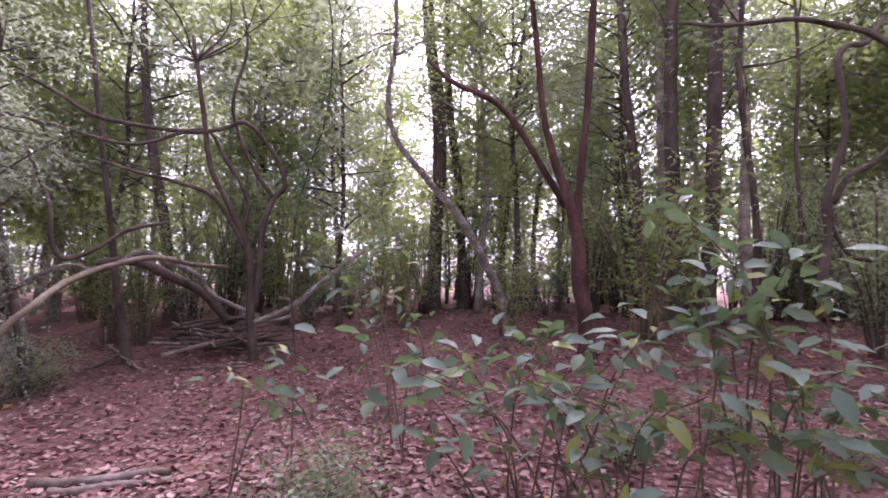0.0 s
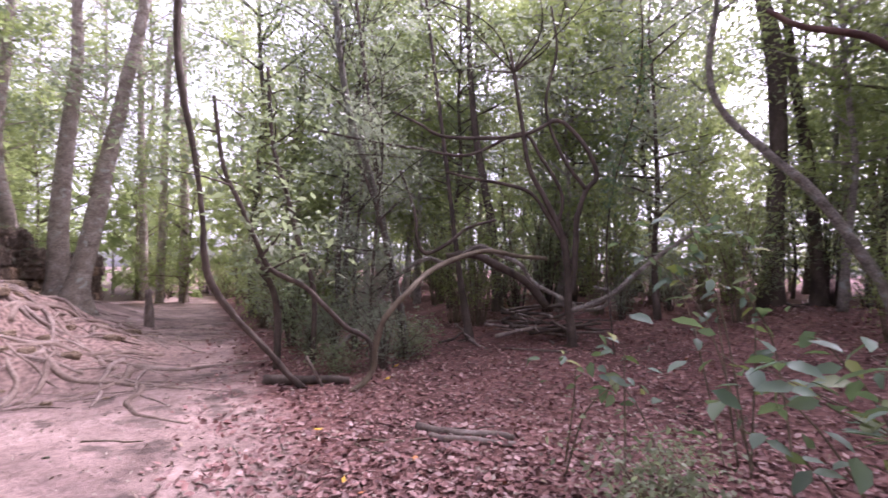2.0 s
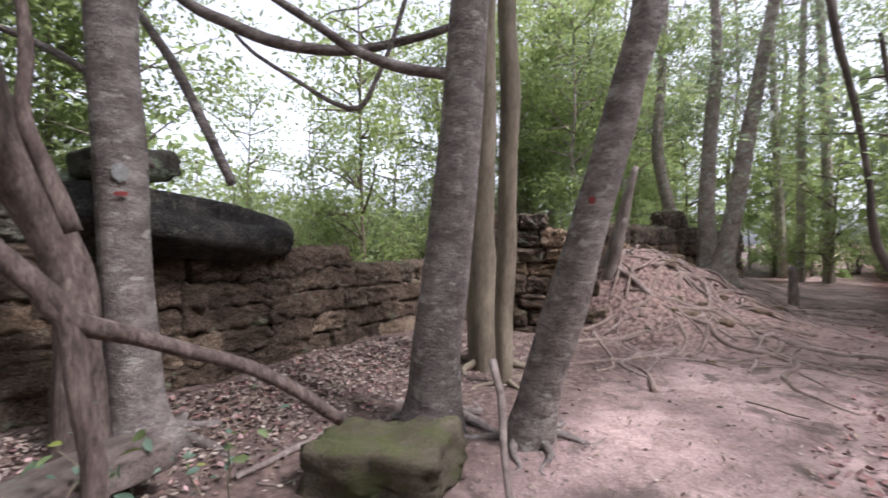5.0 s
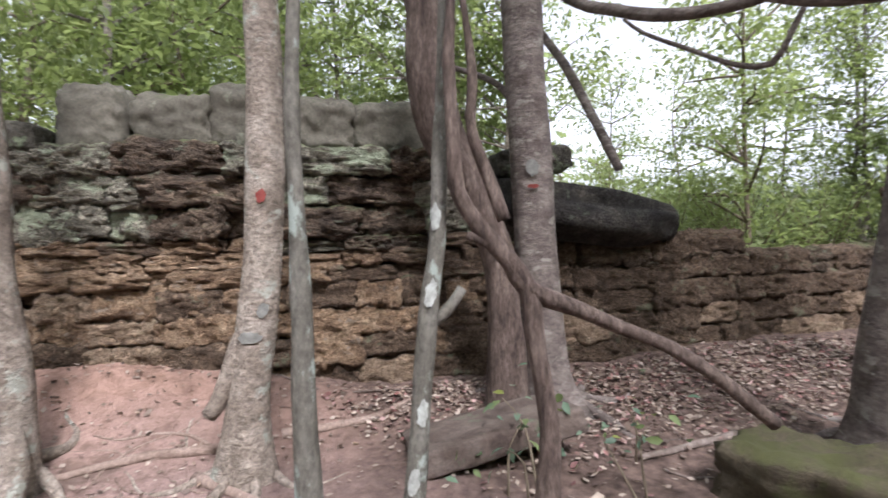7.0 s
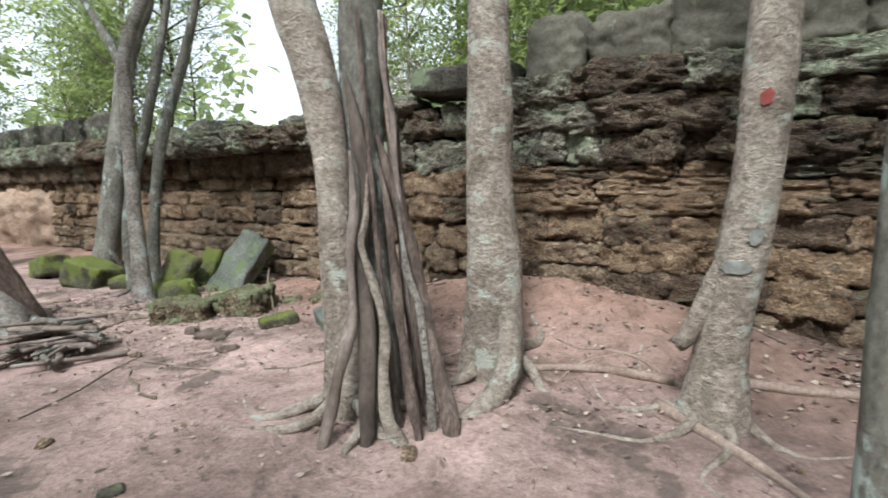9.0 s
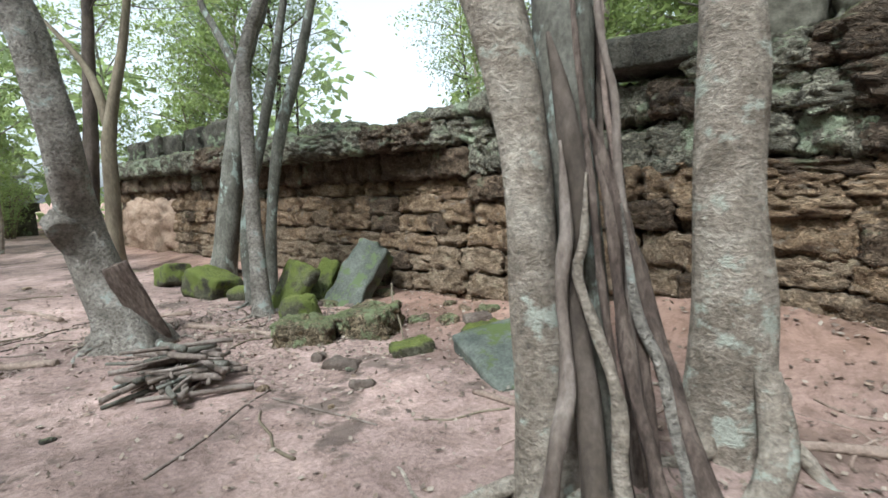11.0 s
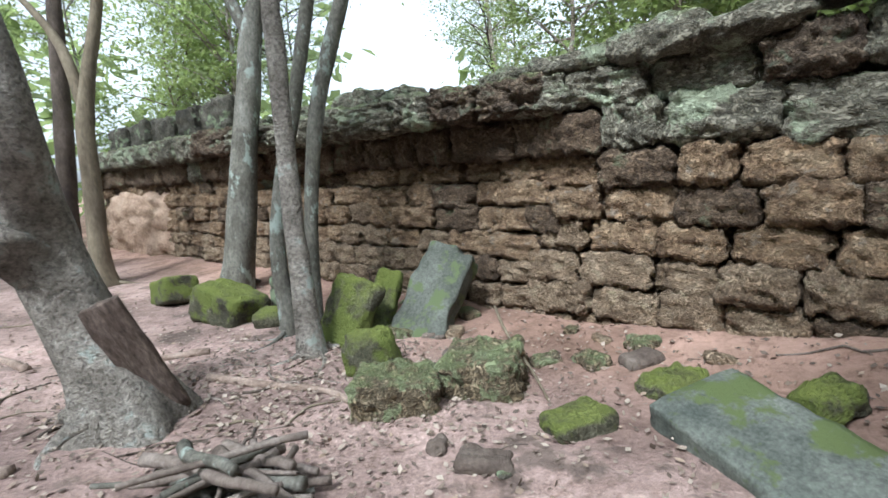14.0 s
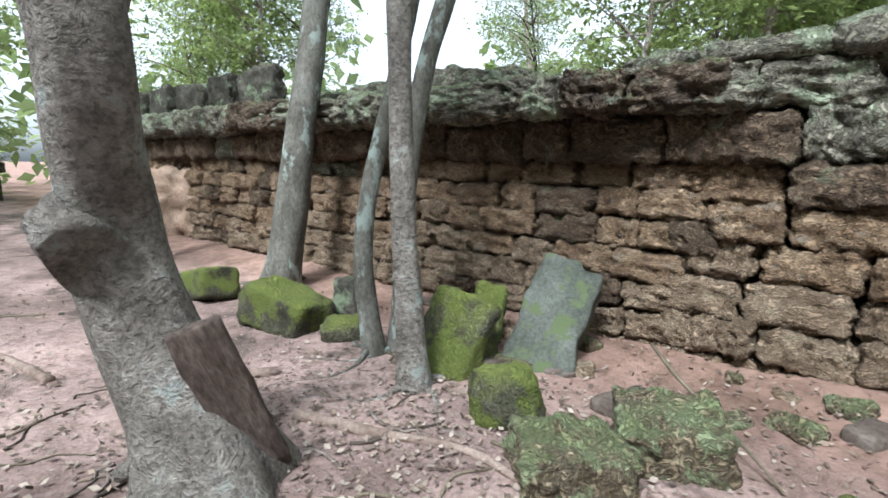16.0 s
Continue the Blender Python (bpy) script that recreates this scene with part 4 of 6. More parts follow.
patch(t6, T6, 0.98, 80, 0.07, 0.09, M_PALE, "white lichen patch")
tree([(-0.88, -2.49, -0.36, 0.071), (-0.89, -2.51, 0.11, 0.065), (-0.89, -2.51, 0.3, 0.059), (-0.89, -2.53, 0.7, 0.052), (-0.9, -2.55, 1.17, 0.045), (-0.9, -2.56, 1.52, 0.035), (-0.9, -2.58, 1.99, 0.033), (-0.92, -2.58, 2.35, 0.028), (-0.96, -2.58, 2.93, 0.026), (-0.98, -2.61, 3.76, 0.021)], M_BARK_DIM, "slim grey sapling trunk in front of the wall", seed=9, crown=12, roots=3, lobes=0.1, sides=12)
kn = [(-1.21, -2.35, -0.4, 0.053), (-1.28, -2.33, 0.05, 0.051), (-1.3, -2.33, 0.24, 0.048), (-1.33, -2.32, 0.53, 0.046), (-1.37, -2.31, 0.92, 0.046), (-1.4, -2.3, 1.16, 0.043), (-1.44, -2.29, 1.4, 0.039), (-1.46, -2.29, 1.76, 0.036), (-1.5, -2.29, 2.12, 0.036), (-1.51, -2.29, 2.36, 0.034), (-1.55, -2.29, 2.96, 0.031), (-1.56, -2.32, 3.8, 0.024)]
k_tree = tree(kn, M_BARK_DIM, "slim pale-blotched tree with a broken knob branch", seed=10, crown=12, roots=3, lobes=0.1, sides=12, limbs=[[(-1.39, -2.31, 1.01, 0.026), (-1.44, -2.28, 1.05, 0.029), (-1.49, -2.25, 1.11, 0.026), (-1.53, -2.23, 1.17, 0.024)]])
for hh, aa in ((0.35, 40), (0.62, 60), (1.15, 50), (0.15, 70), (1.5, 30)):
    patch(k_tree, kn, hh, aa, 0.05, 0.12, M_WHITE, "white lichen patch")
s1 = [(-2.46, -3.79, 4.46, 0.131), (-2.52, -3.71, 3.41, 0.144), (-2.55, -3.69, 3.15, 0.153), (-2.57, -3.65, 2.63, 0.166), (-2.63, -3.6, 2.23, 0.157), (-2.78, -3.49, 1.84, 0.139), (-2.9, -3.41, 1.49, 0.131), (-2.99, -3.34, 1.14, 0.131), (-3.01, -3.31, 0.7, 0.139), (-3.02, -3.29, 0.35, 0.153), (-3.02, -3.27, 0.01, 0.174)]
strangler = thing("strangler_tree", (s1[-1][0], s1[-1][1], gh(s1[-1][0], s1[-1][1])), "twisted brown strangler tree with a long sagging limb", "tree")
part("trunk", tube(Geo(), [(s1[-1][0], s1[-1][1], -0.2, s1[-1][3] * 1.35)] + list(reversed(s1)), 16, 0.08, 0.16, 0.3, 5, 0.3, 12), M_VINE, strangler)
for i, lm in enumerate(([(-1.47, -2.18, 2.66, 0.011), (-1.45, -2.18, 2.39, 0.02), (-1.43, -2.18, 2.16, 0.027), (-1.43, -2.17, 1.94, 0.029), (-1.43, -2.16, 1.78, 0.032), (-1.44, -2.15, 1.6, 0.034), (-1.53, -2.09, 1.42, 0.038), (-1.62, -2.03, 1.3, 0.043), (-1.69, -1.98, 1.16, 0.045), (-1.71, -1.96, 0.94, 0.043), (-1.74, -1.94, 0.71, 0.043), (-1.75, -1.92, 0.53, 0.047), (-1.73, -1.92, 0.33, 0.054), (-1.72, -1.92, 0.12, 0.068)], [(-1.47, -2.13, 1.41, 0.018), (-1.55, -2.07, 1.37, 0.029), (-1.62, -2.03, 1.3, 0.038), (-1.69, -1.98, 1.17, 0.045), (-1.88, -1.86, 1.07, 0.036), (-2.07, -1.75, 0.97, 0.033), (-2.27, -1.63, 0.87, 0.032), (-2.49, -1.49, 0.7, 0.034), (-2.74, -1.33, 0.46, 0.034)], [(-2.51, -3.25, 3.43, 0.016), (-2.55, -3.21, 2.96, 0.027), (-2.57, -3.19, 2.73, 0.035), (-2.57, -3.18, 2.49, 0.039), (-2.55, -3.18, 2.18, 0.043), (-2.66, -3.1, 1.79, 0.051), (-2.73, -3.04, 1.51, 0.051)])):
    part("limb", tube(Geo(), lm, 12, 0.07, 0.08, seed=20 + i), M_VINE, strangler)
fig = thing("strangler_fig", (0.9, -3.75, gh(0.9, -3.75)), "twin-trunked pale tree wrapped in braided strangler fig roots", "tree")
for i, (lm, m) in enumerate((([(1.06, -3.85, -0.43, 0.186), (1.04, -3.89, -0.13, 0.161), (1.06, -3.95, 0.34, 0.127), (1.1, -4.02, 0.85, 0.112), (1.12, -4.08, 1.35, 0.108), (1.18, -4.13, 1.75, 0.122), (1.26, -4.16, 2.09, 0.135), (1.35, -4.19, 2.36, 0.142), (1.54, -4.28, 3.2, 0.135), (1.71, -4.42, 4.38, 0.112)], M_BARK_PALE), ([(0.82, -3.96, -0.22, 0.103), (0.85, -4.03, 0.32, 0.103), (0.88, -4.09, 0.83, 0.103), (0.92, -4.16, 1.35, 0.11), (0.95, -4.2, 1.69, 0.134), (0.95, -4.25, 2.03, 0.141), (0.96, -4.29, 2.37, 0.138), (0.91, -4.41, 3.22, 0.127), (0.8, -4.59, 4.41, 0.103)], M_BARK_DIM))):
    part("trunk", tube(Geo(), [(lm[0][0], lm[0][1], -0.25, lm[0][3] * 1.15)] + lm, 16, 0.08, 0.07, 0.25, 6, 0.3, 30 + i), m, fig)
for i, lm in enumerate(([(0.86, -4.09, 1.57, 0.035), (0.78, -4.07, 1.31, 0.04), (0.71, -4.05, 1.08, 0.04), (0.63, -4.02, 0.78, 0.038), (0.57, -3.9, 0.5, 0.036), (0.51, -3.77, 0.25, 0.04), (0.44, -3.65, 0.02, 0.05), (0.43, -3.6, -0.08, 0.04)], [(0.89, -3.91, 1.34, 0.016), (0.9, -3.87, 1.09, 0.019), (0.93, -3.85, 0.94, 0.022), (0.86, -3.81, 0.72, 0.022), (0.79, -3.72, 0.46, 0.028), (0.79, -3.63, 0.21, 0.03), (0.77, -3.57, 0.05, 0.035), (0.69, -3.52, -0.11, 0.038), (0.62, -3.47, -0.23, 0.04), (0.58, -3.46, -0.38, 0.037)], [(0.99, -3.93, 1.47, 0.022), (0.97, -3.89, 1.15, 0.025), (0.99, -3.85, 0.84, 0.025), (0.97, -3.75, 0.54, 0.031), (1.02, -3.65, 0.32, 0.033), (1.06, -3.56, 0.1, 0.036), (1.1, -3.48, -0.08, 0.035), (1.14, -3.41, -0.22, 0.029)], [(0.84, -4, 1.41, 0.023), (0.79, -3.97, 1.15, 0.023), (0.76, -3.94, 0.86, 0.026), (0.72, -3.83, 0.52, 0.028), (0.67, -3.72, 0.27, 0.031), (0.63, -3.62, 0.06, 0.033), (0.6, -3.56, -0.07, 0.024)], [(0.74, -4.01, 1.21, 0.02), (0.68, -3.96, 0.76, 0.021), (0.61, -3.88, 0.57, 0.021), (0.57, -3.77, 0.32, 0.022), (0.54, -3.68, 0.13, 0.024)], [(1.03, -4.07, 1.93, 0.036), (0.98, -4.04, 1.67, 0.039), (0.94, -4.02, 1.47, 0.042), (0.9, -3.99, 1.25, 0.042), (0.94, -3.94, 0.86, 0.042), (0.9, -3.77, 0.41, 0.047), (0.88, -3.58, 0.04, 0.051), (0.88, -3.51, -0.11, 0.038)])):
    part("aerial_root", tube(Geo(), [(*lm[0][:3], lm[0][3] * 0.25)] + lm[1:] + [(lm[-1][0] * 1.5 - lm[-2][0] * 0.5, lm[-1][1] * 1.5 - lm[-2][1] * 0.5, gh(lm[-1][0], lm[-1][1]) - 0.22, lm[-1][3] * 1.3)], 12, 0.045, 0.24, seed=40 + i), (M_VINE, M_BARK_PALE, M_DEAD, M_VINE, M_BARK, M_BARK_DARK)[i], fig)
q = random.Random(58)
for i in range(9):
    a, twist, rad = q.uniform(0, 6.28), q.uniform(-1.6, 1.6), q.uniform(0.009, 0.024)
    rows = []
    for k in range(9):
        t = k / 8
        ring = 0.135 + 0.16 * t ** 1.5 + q.uniform(-0.012, 0.03)
        cx, cy = 0.95 - 0.08 * t, -4.24 + 0.36 * t
        rows.append((cx + ring * math.cos(a + twist * t), cy + ring * math.sin(a + twist * t), 2.3 * (1 - t) - 0.32 * t, rad * (0.7 + 0.6 * t)))
    part("aerial_root", tube(Geo(), rows, 8, 0.06, 0.22, seed=90 + i), (M_VINE, M_DEAD, M_ROOT_PALE)[i % 3], fig)
root_rays(fig, (1.0, -3.85), 0.17, 6, M_BARK_PALE, 44, 0.8)
t8 = tree(T8, M_BARK, "thick grey leaning tree with a broken stub and flared roots", seed=13, crown=24, roots=7, lobes=0.42, rough=0.12, root_len=0.42, sides=28)
part("broken_stub", tube(Geo(), [(5.19, -5.76, 0.94, 0.142), (5.21, -5.63, 1.03, 0.12), (5.18, -5.52, 1.1, 0.1), (5.17, -5.45, 1.14, 0.071)], 22, 0.03, 0.34, 0.3, 7, 0.6, 9), M_BARK, t8, "rough brown broken stub")
tree([(8.88, -9.94, -0.15, 0.206), (8.91, -9.98, 0.26, 0.155), (8.96, -10.11, 1.39, 0.134), (9, -10.21, 2.41, 0.124), (8.89, -10.33, 3.23, 0.103), (8.72, -10.47, 4.15, 0.083), (8.64, -10.59, 4.97, 0.072), (8.44, -10.86, 7.01, 0.052)], M_BARK_TAN, "slim pale tree near the far end of the wall", seed=14, crown=18, roots=3, limbs=[[(8.98, -10.23, 2.51, 0.093), (9.19, -10.28, 3.34, 0.083), (9.44, -10.28, 3.86, 0.062), (9.85, -10.25, 4.38, 0.046), (10.25, -10.22, 4.8, 0.031)]])
tree([(6.12, -9.12, -0.05, 0.235), (6.06, -9.17, 0.3, 0.2), (5.96, -9.31, 1.34, 0.174), (5.85, -9.45, 2.37, 0.161), (5.75, -9.58, 3.32, 0.139), (5.58, -9.69, 3.92, 0.105), (5.41, -9.79, 4.53, 0.096), (5.32, -10.04, 6.51, 0.078), (5.07, -10.34, 8.67, 0.052)], M_BARK_DIM, "dark grey-green tree against the wall", seed=15, crown=7, roots=4, limbs=[[(5.76, -9.56, 3.15, 0.096), (5.96, -9.57, 3.59, 0.078), (6.17, -9.57, 4.02, 0.061), (6.39, -9.57, 4.46, 0.052), (6.6, -9.64, 5.42, 0.035)]])
tree([(4.12, -6.92, -0.11, 0.122), (4.15, -6.95, 0.24, 0.098), (4.22, -7.03, 1.04, 0.081), (4.27, -7.12, 1.91, 0.078), (4.29, -7.18, 2.48, 0.078), (4.31, -7.21, 2.77, 0.075), (4.2, -7.28, 3.23, 0.069), (4.06, -7.37, 3.68, 0.064), (3.89, -7.56, 5.06, 0.046)], M_BARK, "slim grey tree among mossy stones", seed=16, crown=7, roots=4, lobes=0.2, sides=12)
tree([(4.53, -7.41, -0.03, 0.097), (4.57, -7.44, 0.2, 0.079), (4.63, -7.49, 0.54, 0.075), (4.64, -7.54, 0.85, 0.071), (4.6, -7.6, 1.24, 0.068), (4.52, -7.68, 1.64, 0.066), (4.45, -7.74, 1.99, 0.066), (4.39, -7.82, 2.38, 0.066), (4.3, -7.91, 2.91, 0.062), (4.15, -8.1, 3.96, 0.044)], M_BARK_DIM, "slim curved lichen-green tree among mossy stones", seed=17, crown=7, roots=3, lobes=0.2, sides=12)
tree([(4.34, -7.48, -0.04, 0.098), (4.34, -7.52, 0.19, 0.081), (4.35, -7.6, 0.67, 0.072), (4.33, -7.68, 1.2, 0.067), (4.28, -7.78, 1.78, 0.072), (4.22, -7.86, 2.18, 0.076), (4.11, -7.94, 2.58, 0.076), (3.95, -8.06, 3.2, 0.067), (3.77, -8.25, 4.22, 0.049)], M_BARK_DIM, "slim leaning tree among mossy stones", seed=18, crown=7, roots=3, lobes=0.2, sides=12)
tree([(10.4, -10.9, -0.1, 0.2), (10.35, -10.95, 0.8, 0.16), (10.2, -11.0, 2.4, 0.145), (10.1, -11.1, 4.2, 0.12), (10.0, -11.3, 7.2, 0.07)], M_BARK_DARK, "dark straight tree near the far end of the wall", seed=19, crown=24, roots=3)
for i, ax in enumerate(([(-13.26, 4.11, 0.66, 0.31), (-13.26, 4.1, 1.2, 0.217), (-13.25, 4.07, 2.59, 0.186), (-13.16, 4.15, 4.61, 0.155), (-13.09, 4.22, 6.15, 0.124), (-13.12, 4.09, 8.47, 0.093), (-13.22, 3.83, 10.79, 0.062)], [(-12.82, 4.28, 0.68, 0.318), (-12.78, 4.34, 1.21, 0.227), (-12.64, 4.54, 2.58, 0.197), (-12.51, 4.73, 4.1, 0.167), (-12.37, 4.93, 5.61, 0.136), (-12.19, 5.17, 7.44, 0.121), (-12.11, 5.26, 9.25, 0.106), (-11.96, 5.43, 12.13, 0.068)], [(-14.61, 3.74, 1, 0.216), (-14.66, 3.6, 2.32, 0.166), (-14.8, 3.3, 3.98, 0.15), (-14.72, 3.37, 5.98, 0.116), (-14.6, 3.47, 8.97, 0.083)])):
    tree(ax, M_BARK_PALE, "pale multi-stemmed tree on the root-bound bank", seed=20 + i, crown=24, roots=6, root_len=1.6, group="trees on the bank", crown_from=0.5)
for i, ax in enumerate(([(-21.8, 10.39, 0.22, 0.165), (-21.74, 10.39, 2.97, 0.165), (-21.69, 10.34, 7.1, 0.138), (-21.6, 10.36, 11.23, 0.11)], [(-21.35, 11.18, 0.24, 0.193), (-21.34, 11.11, 2.99, 0.193), (-21.34, 10.96, 7.11, 0.165), (-21.39, 10.69, 12.33, 0.138)], [(-23.89, 10.75, 0.1, 0.179), (-23.91, 10.6, 3.08, 0.179), (-23.95, 10.38, 7.55, 0.149), (-23.96, 10.19, 12.02, 0.119)])):
    tree(ax, M_BARK_PALE, "distant slim tree where the path bends", seed=26 + i, crown=20, roots=0, group="distant path trees")
tree([(-12.6, 5.73, 0.05, 0.11), (-12.6, 5.72, 0.44, 0.094), (-12.61, 5.68, 0.91, 0.063)], M_DEAD, "short broken stump post beside the path", "stump", seed=30, roots=0, lobes=0.1)
for i, ax in enumerate(([(4.67, 8.85, 1.12, 0.173), (4.73, 8.8, 1.77, 0.136), (4.77, 8.71, 3.08, 0.127), (4.79, 8.61, 4.59, 0.122), (4.79, 8.47, 6.61, 0.113), (4.78, 8.26, 9.63, 0.1), (4.79, 7.98, 13.65, 0.082)], [(4.6, 9.66, 0.91, 0.187), (4.5, 9.6, 1.9, 0.143), (4.43, 9.49, 3.44, 0.132), (4.36, 9.35, 5.41, 0.121), (4.36, 9.24, 7.06, 0.11), (4.35, 9.01, 10.35, 0.099), (4.29, 8.7, 14.74, 0.077)], [(-0.28, 13.55, 1.2, 0.217), (-0.25, 13.46, 2.59, 0.184), (-0.15, 13.32, 4.59, 0.184), (-0.2, 13.19, 6.45, 0.195), (-0.42, 13.09, 7.83, 0.162), (-0.54, 13, 9.22, 0.152), (-0.69, 12.68, 13.85, 0.119)], [(0.56, 14.05, 1.2, 0.157), (0.5, 13.95, 2.64, 0.133), (0.39, 13.84, 4.24, 0.121), (0.12, 13.7, 6.31, 0.108), (0.01, 13.54, 8.55, 0.084), (0.04, 13.31, 11.92, 0.06)], [(5.06, 8.03, 1.39, 0.064), (5.08, 7.97, 2.22, 0.064), (4.99, 7.91, 3.13, 0.055), (4.84, 7.84, 4.04, 0.05), (4.74, 7.77, 5.05, 0.046), (4.77, 7.7, 6.15, 0.041), (4.65, 7.57, 7.98, 0.037)], [(4.15, 10.04, 1.34, 0.115), (3.96, 9.96, 2.48, 0.103), (3.85, 9.86, 3.85, 0.092), (3.67, 9.77, 5.22, 0.08), (3.56, 9.67, 6.59, 0.069), (3.41, 9.5, 8.99, 0.057)], [(-6.63, 12.09, 0.59, 0.165), (-6.7, 12.02, 1.69, 0.132), (-6.8, 11.93, 2.92, 0.121), (-7.03, 11.85, 4.15, 0.11), (-7.23, 11.75, 5.52, 0.099), (-7.35, 11.62, 7.44, 0.077), (-7.32, 11.42, 10.33, 0.055)], [(-6.07, 7.33, -0.19, 0.107), (-6.14, 7.29, 0.43, 0.091), (-6.29, 7.25, 1.09, 0.074), (-6.43, 7.21, 1.66, 0.066), (-6.57, 7.13, 2.81, 0.05), (-6.75, 7.02, 4.29, 0.037)], [(-5.42, 8.62, 0.12, 0.088), (-5.53, 8.57, 0.75, 0.078), (-5.63, 8.53, 1.43, 0.063), (-5.74, 8.46, 2.4, 0.049)], [(6.16, 8.53, 1.4, 0.037), (6.14, 8.45, 2.56, 0.033), (6.03, 8.35, 3.92, 0.033), (6.06, 8.26, 5.29, 0.029), (5.93, 8.14, 7.03, 0.026)])):
    tree(ax, M_BARK_DARK, "dark slender forest tree rising from leaf litter", seed=50 + i, crown=9 if i < 7 else 4, roots=3, crown_mat=M_LEAF_DARK if i % 2 else M_LEAF, group="forest trees", sides=12, crown_from=0.45)
tree([(2.14, 7.45, 1.03, 0.116), (2.03, 7.42, 1.53, 0.11), (2, 7.37, 2.13, 0.095), (1.87, 7.33, 2.72, 0.079), (1.63, 7.29, 3.39, 0.063), (1.46, 7.24, 4.06, 0.05), (1.37, 7.18, 4.91, 0.045), (1.27, 7.12, 5.75, 0.04), (1.16, 7.01, 7.45, 0.034), (1.22, 6.86, 9.56, 0.026)], M_BARK_RED, "dark reddish forked tree in the wood", seed=63, crown=18, limbs=[[(1.98, 7.36, 2.38, 0.07), (2.01, 7.32, 2.89, 0.064), (2.07, 7.27, 3.57, 0.057), (2.12, 7.23, 4.24, 0.054), (2.17, 7.16, 5.26, 0.054), (2.18, 7.09, 6.28, 0.051), (2.08, 6.95, 8.31, 0.041), (2.23, 6.83, 10, 0.032)], [(1.87, 7.53, 2.7, 0.052), (1.52, 7.5, 3.26, 0.052), (1.25, 7.47, 3.7, 0.048), (0.98, 7.44, 4.08, 0.048), (0.67, 7.42, 4.34, 0.044), (0.1, 7.4, 4.59, 0.039), (-0.25, 7.38, 4.89, 0.031)]], roots=4)
tree([(1.16, 9.06, 0.88, 0.065), (1, 9.03, 1.42, 0.069), (0.79, 9, 1.83, 0.072), (0.47, 8.96, 2.39, 0.072), (0.16, 8.93, 2.85, 0.072), (-0.21, 8.9, 3.25, 0.062), (-0.47, 8.88, 3.56, 0.058), (-0.77, 8.85, 3.91, 0.054), (-1, 8.82, 4.37, 0.05), (-1.05, 8.78, 4.99, 0.047), (-0.92, 8.71, 6.02, 0.04), (-1, 8.59, 7.67, 0.032)], M_BARK, "thin grey tree leaning across the wood", seed=64, crown=6, roots=2, sides=12)
tree([(-5.82, 7.01, 0.04, 0.106), (-5.85, 6.94, 0.53, 0.096), (-5.89, 6.86, 0.92, 0.087), (-6, 6.62, 2.07, 0.072), (-6.15, 6.3, 3.22, 0.063), (-6.29, 6.03, 3.98, 0.058), (-6.4, 5.78, 5.33, 0.053), (-6.44, 5.66, 6.86, 0.048)], M_BARK_DIM, "slim pale sapling trunk leaning in the thicket", seed=65, rise=False, crown=12, roots=2, sides=10)
for i, ax in enumerate(([(-4.92, 5.12, 0.43, 0.031), (-5.09, 4.81, 0.67, 0.035), (-5.22, 4.57, 0.94, 0.035), (-5.36, 4.29, 1.24, 0.035), (-5.57, 3.92, 1.46, 0.035), (-5.66, 3.74, 1.84, 0.031), (-5.75, 3.56, 2.3, 0.031), (-5.84, 3.38, 2.75, 0.027), (-5.89, 3.26, 3.6, 0.023)], [(-6.31, 5.28, 1.1, 0.041), (-6.41, 5.06, 1.83, 0.041), (-6.51, 4.86, 2.65, 0.037), (-6.61, 4.66, 3.38, 0.032), (-6.64, 4.55, 4.57, 0.028)], [(-6.58, 4.81, 0.68, 0.055), (-6.62, 4.72, 1.18, 0.05), (-6.73, 4.5, 1.63, 0.037)])):
    tree(ax, M_BARK_DARK, "thin leaning dark stem beside the path", "sapling", rise=False, seed=66 + i, crown=6, roots=0, sides=8, group="thin stems", lobes=0)
sh = [(-3.2, 8.48, 0.22, 0.079), (-3.25, 8.4, 0.87, 0.073), (-3.25, 8.39, 1.26, 0.067), (-3.31, 8.3, 2.04, 0.061), (-3.55, 8.08, 2.73, 0.049), (-3.78, 7.87, 3.31, 0.043), (-3.88, 7.74, 4.19, 0.037), (-4.02, 7.58, 5.37, 0.024)]
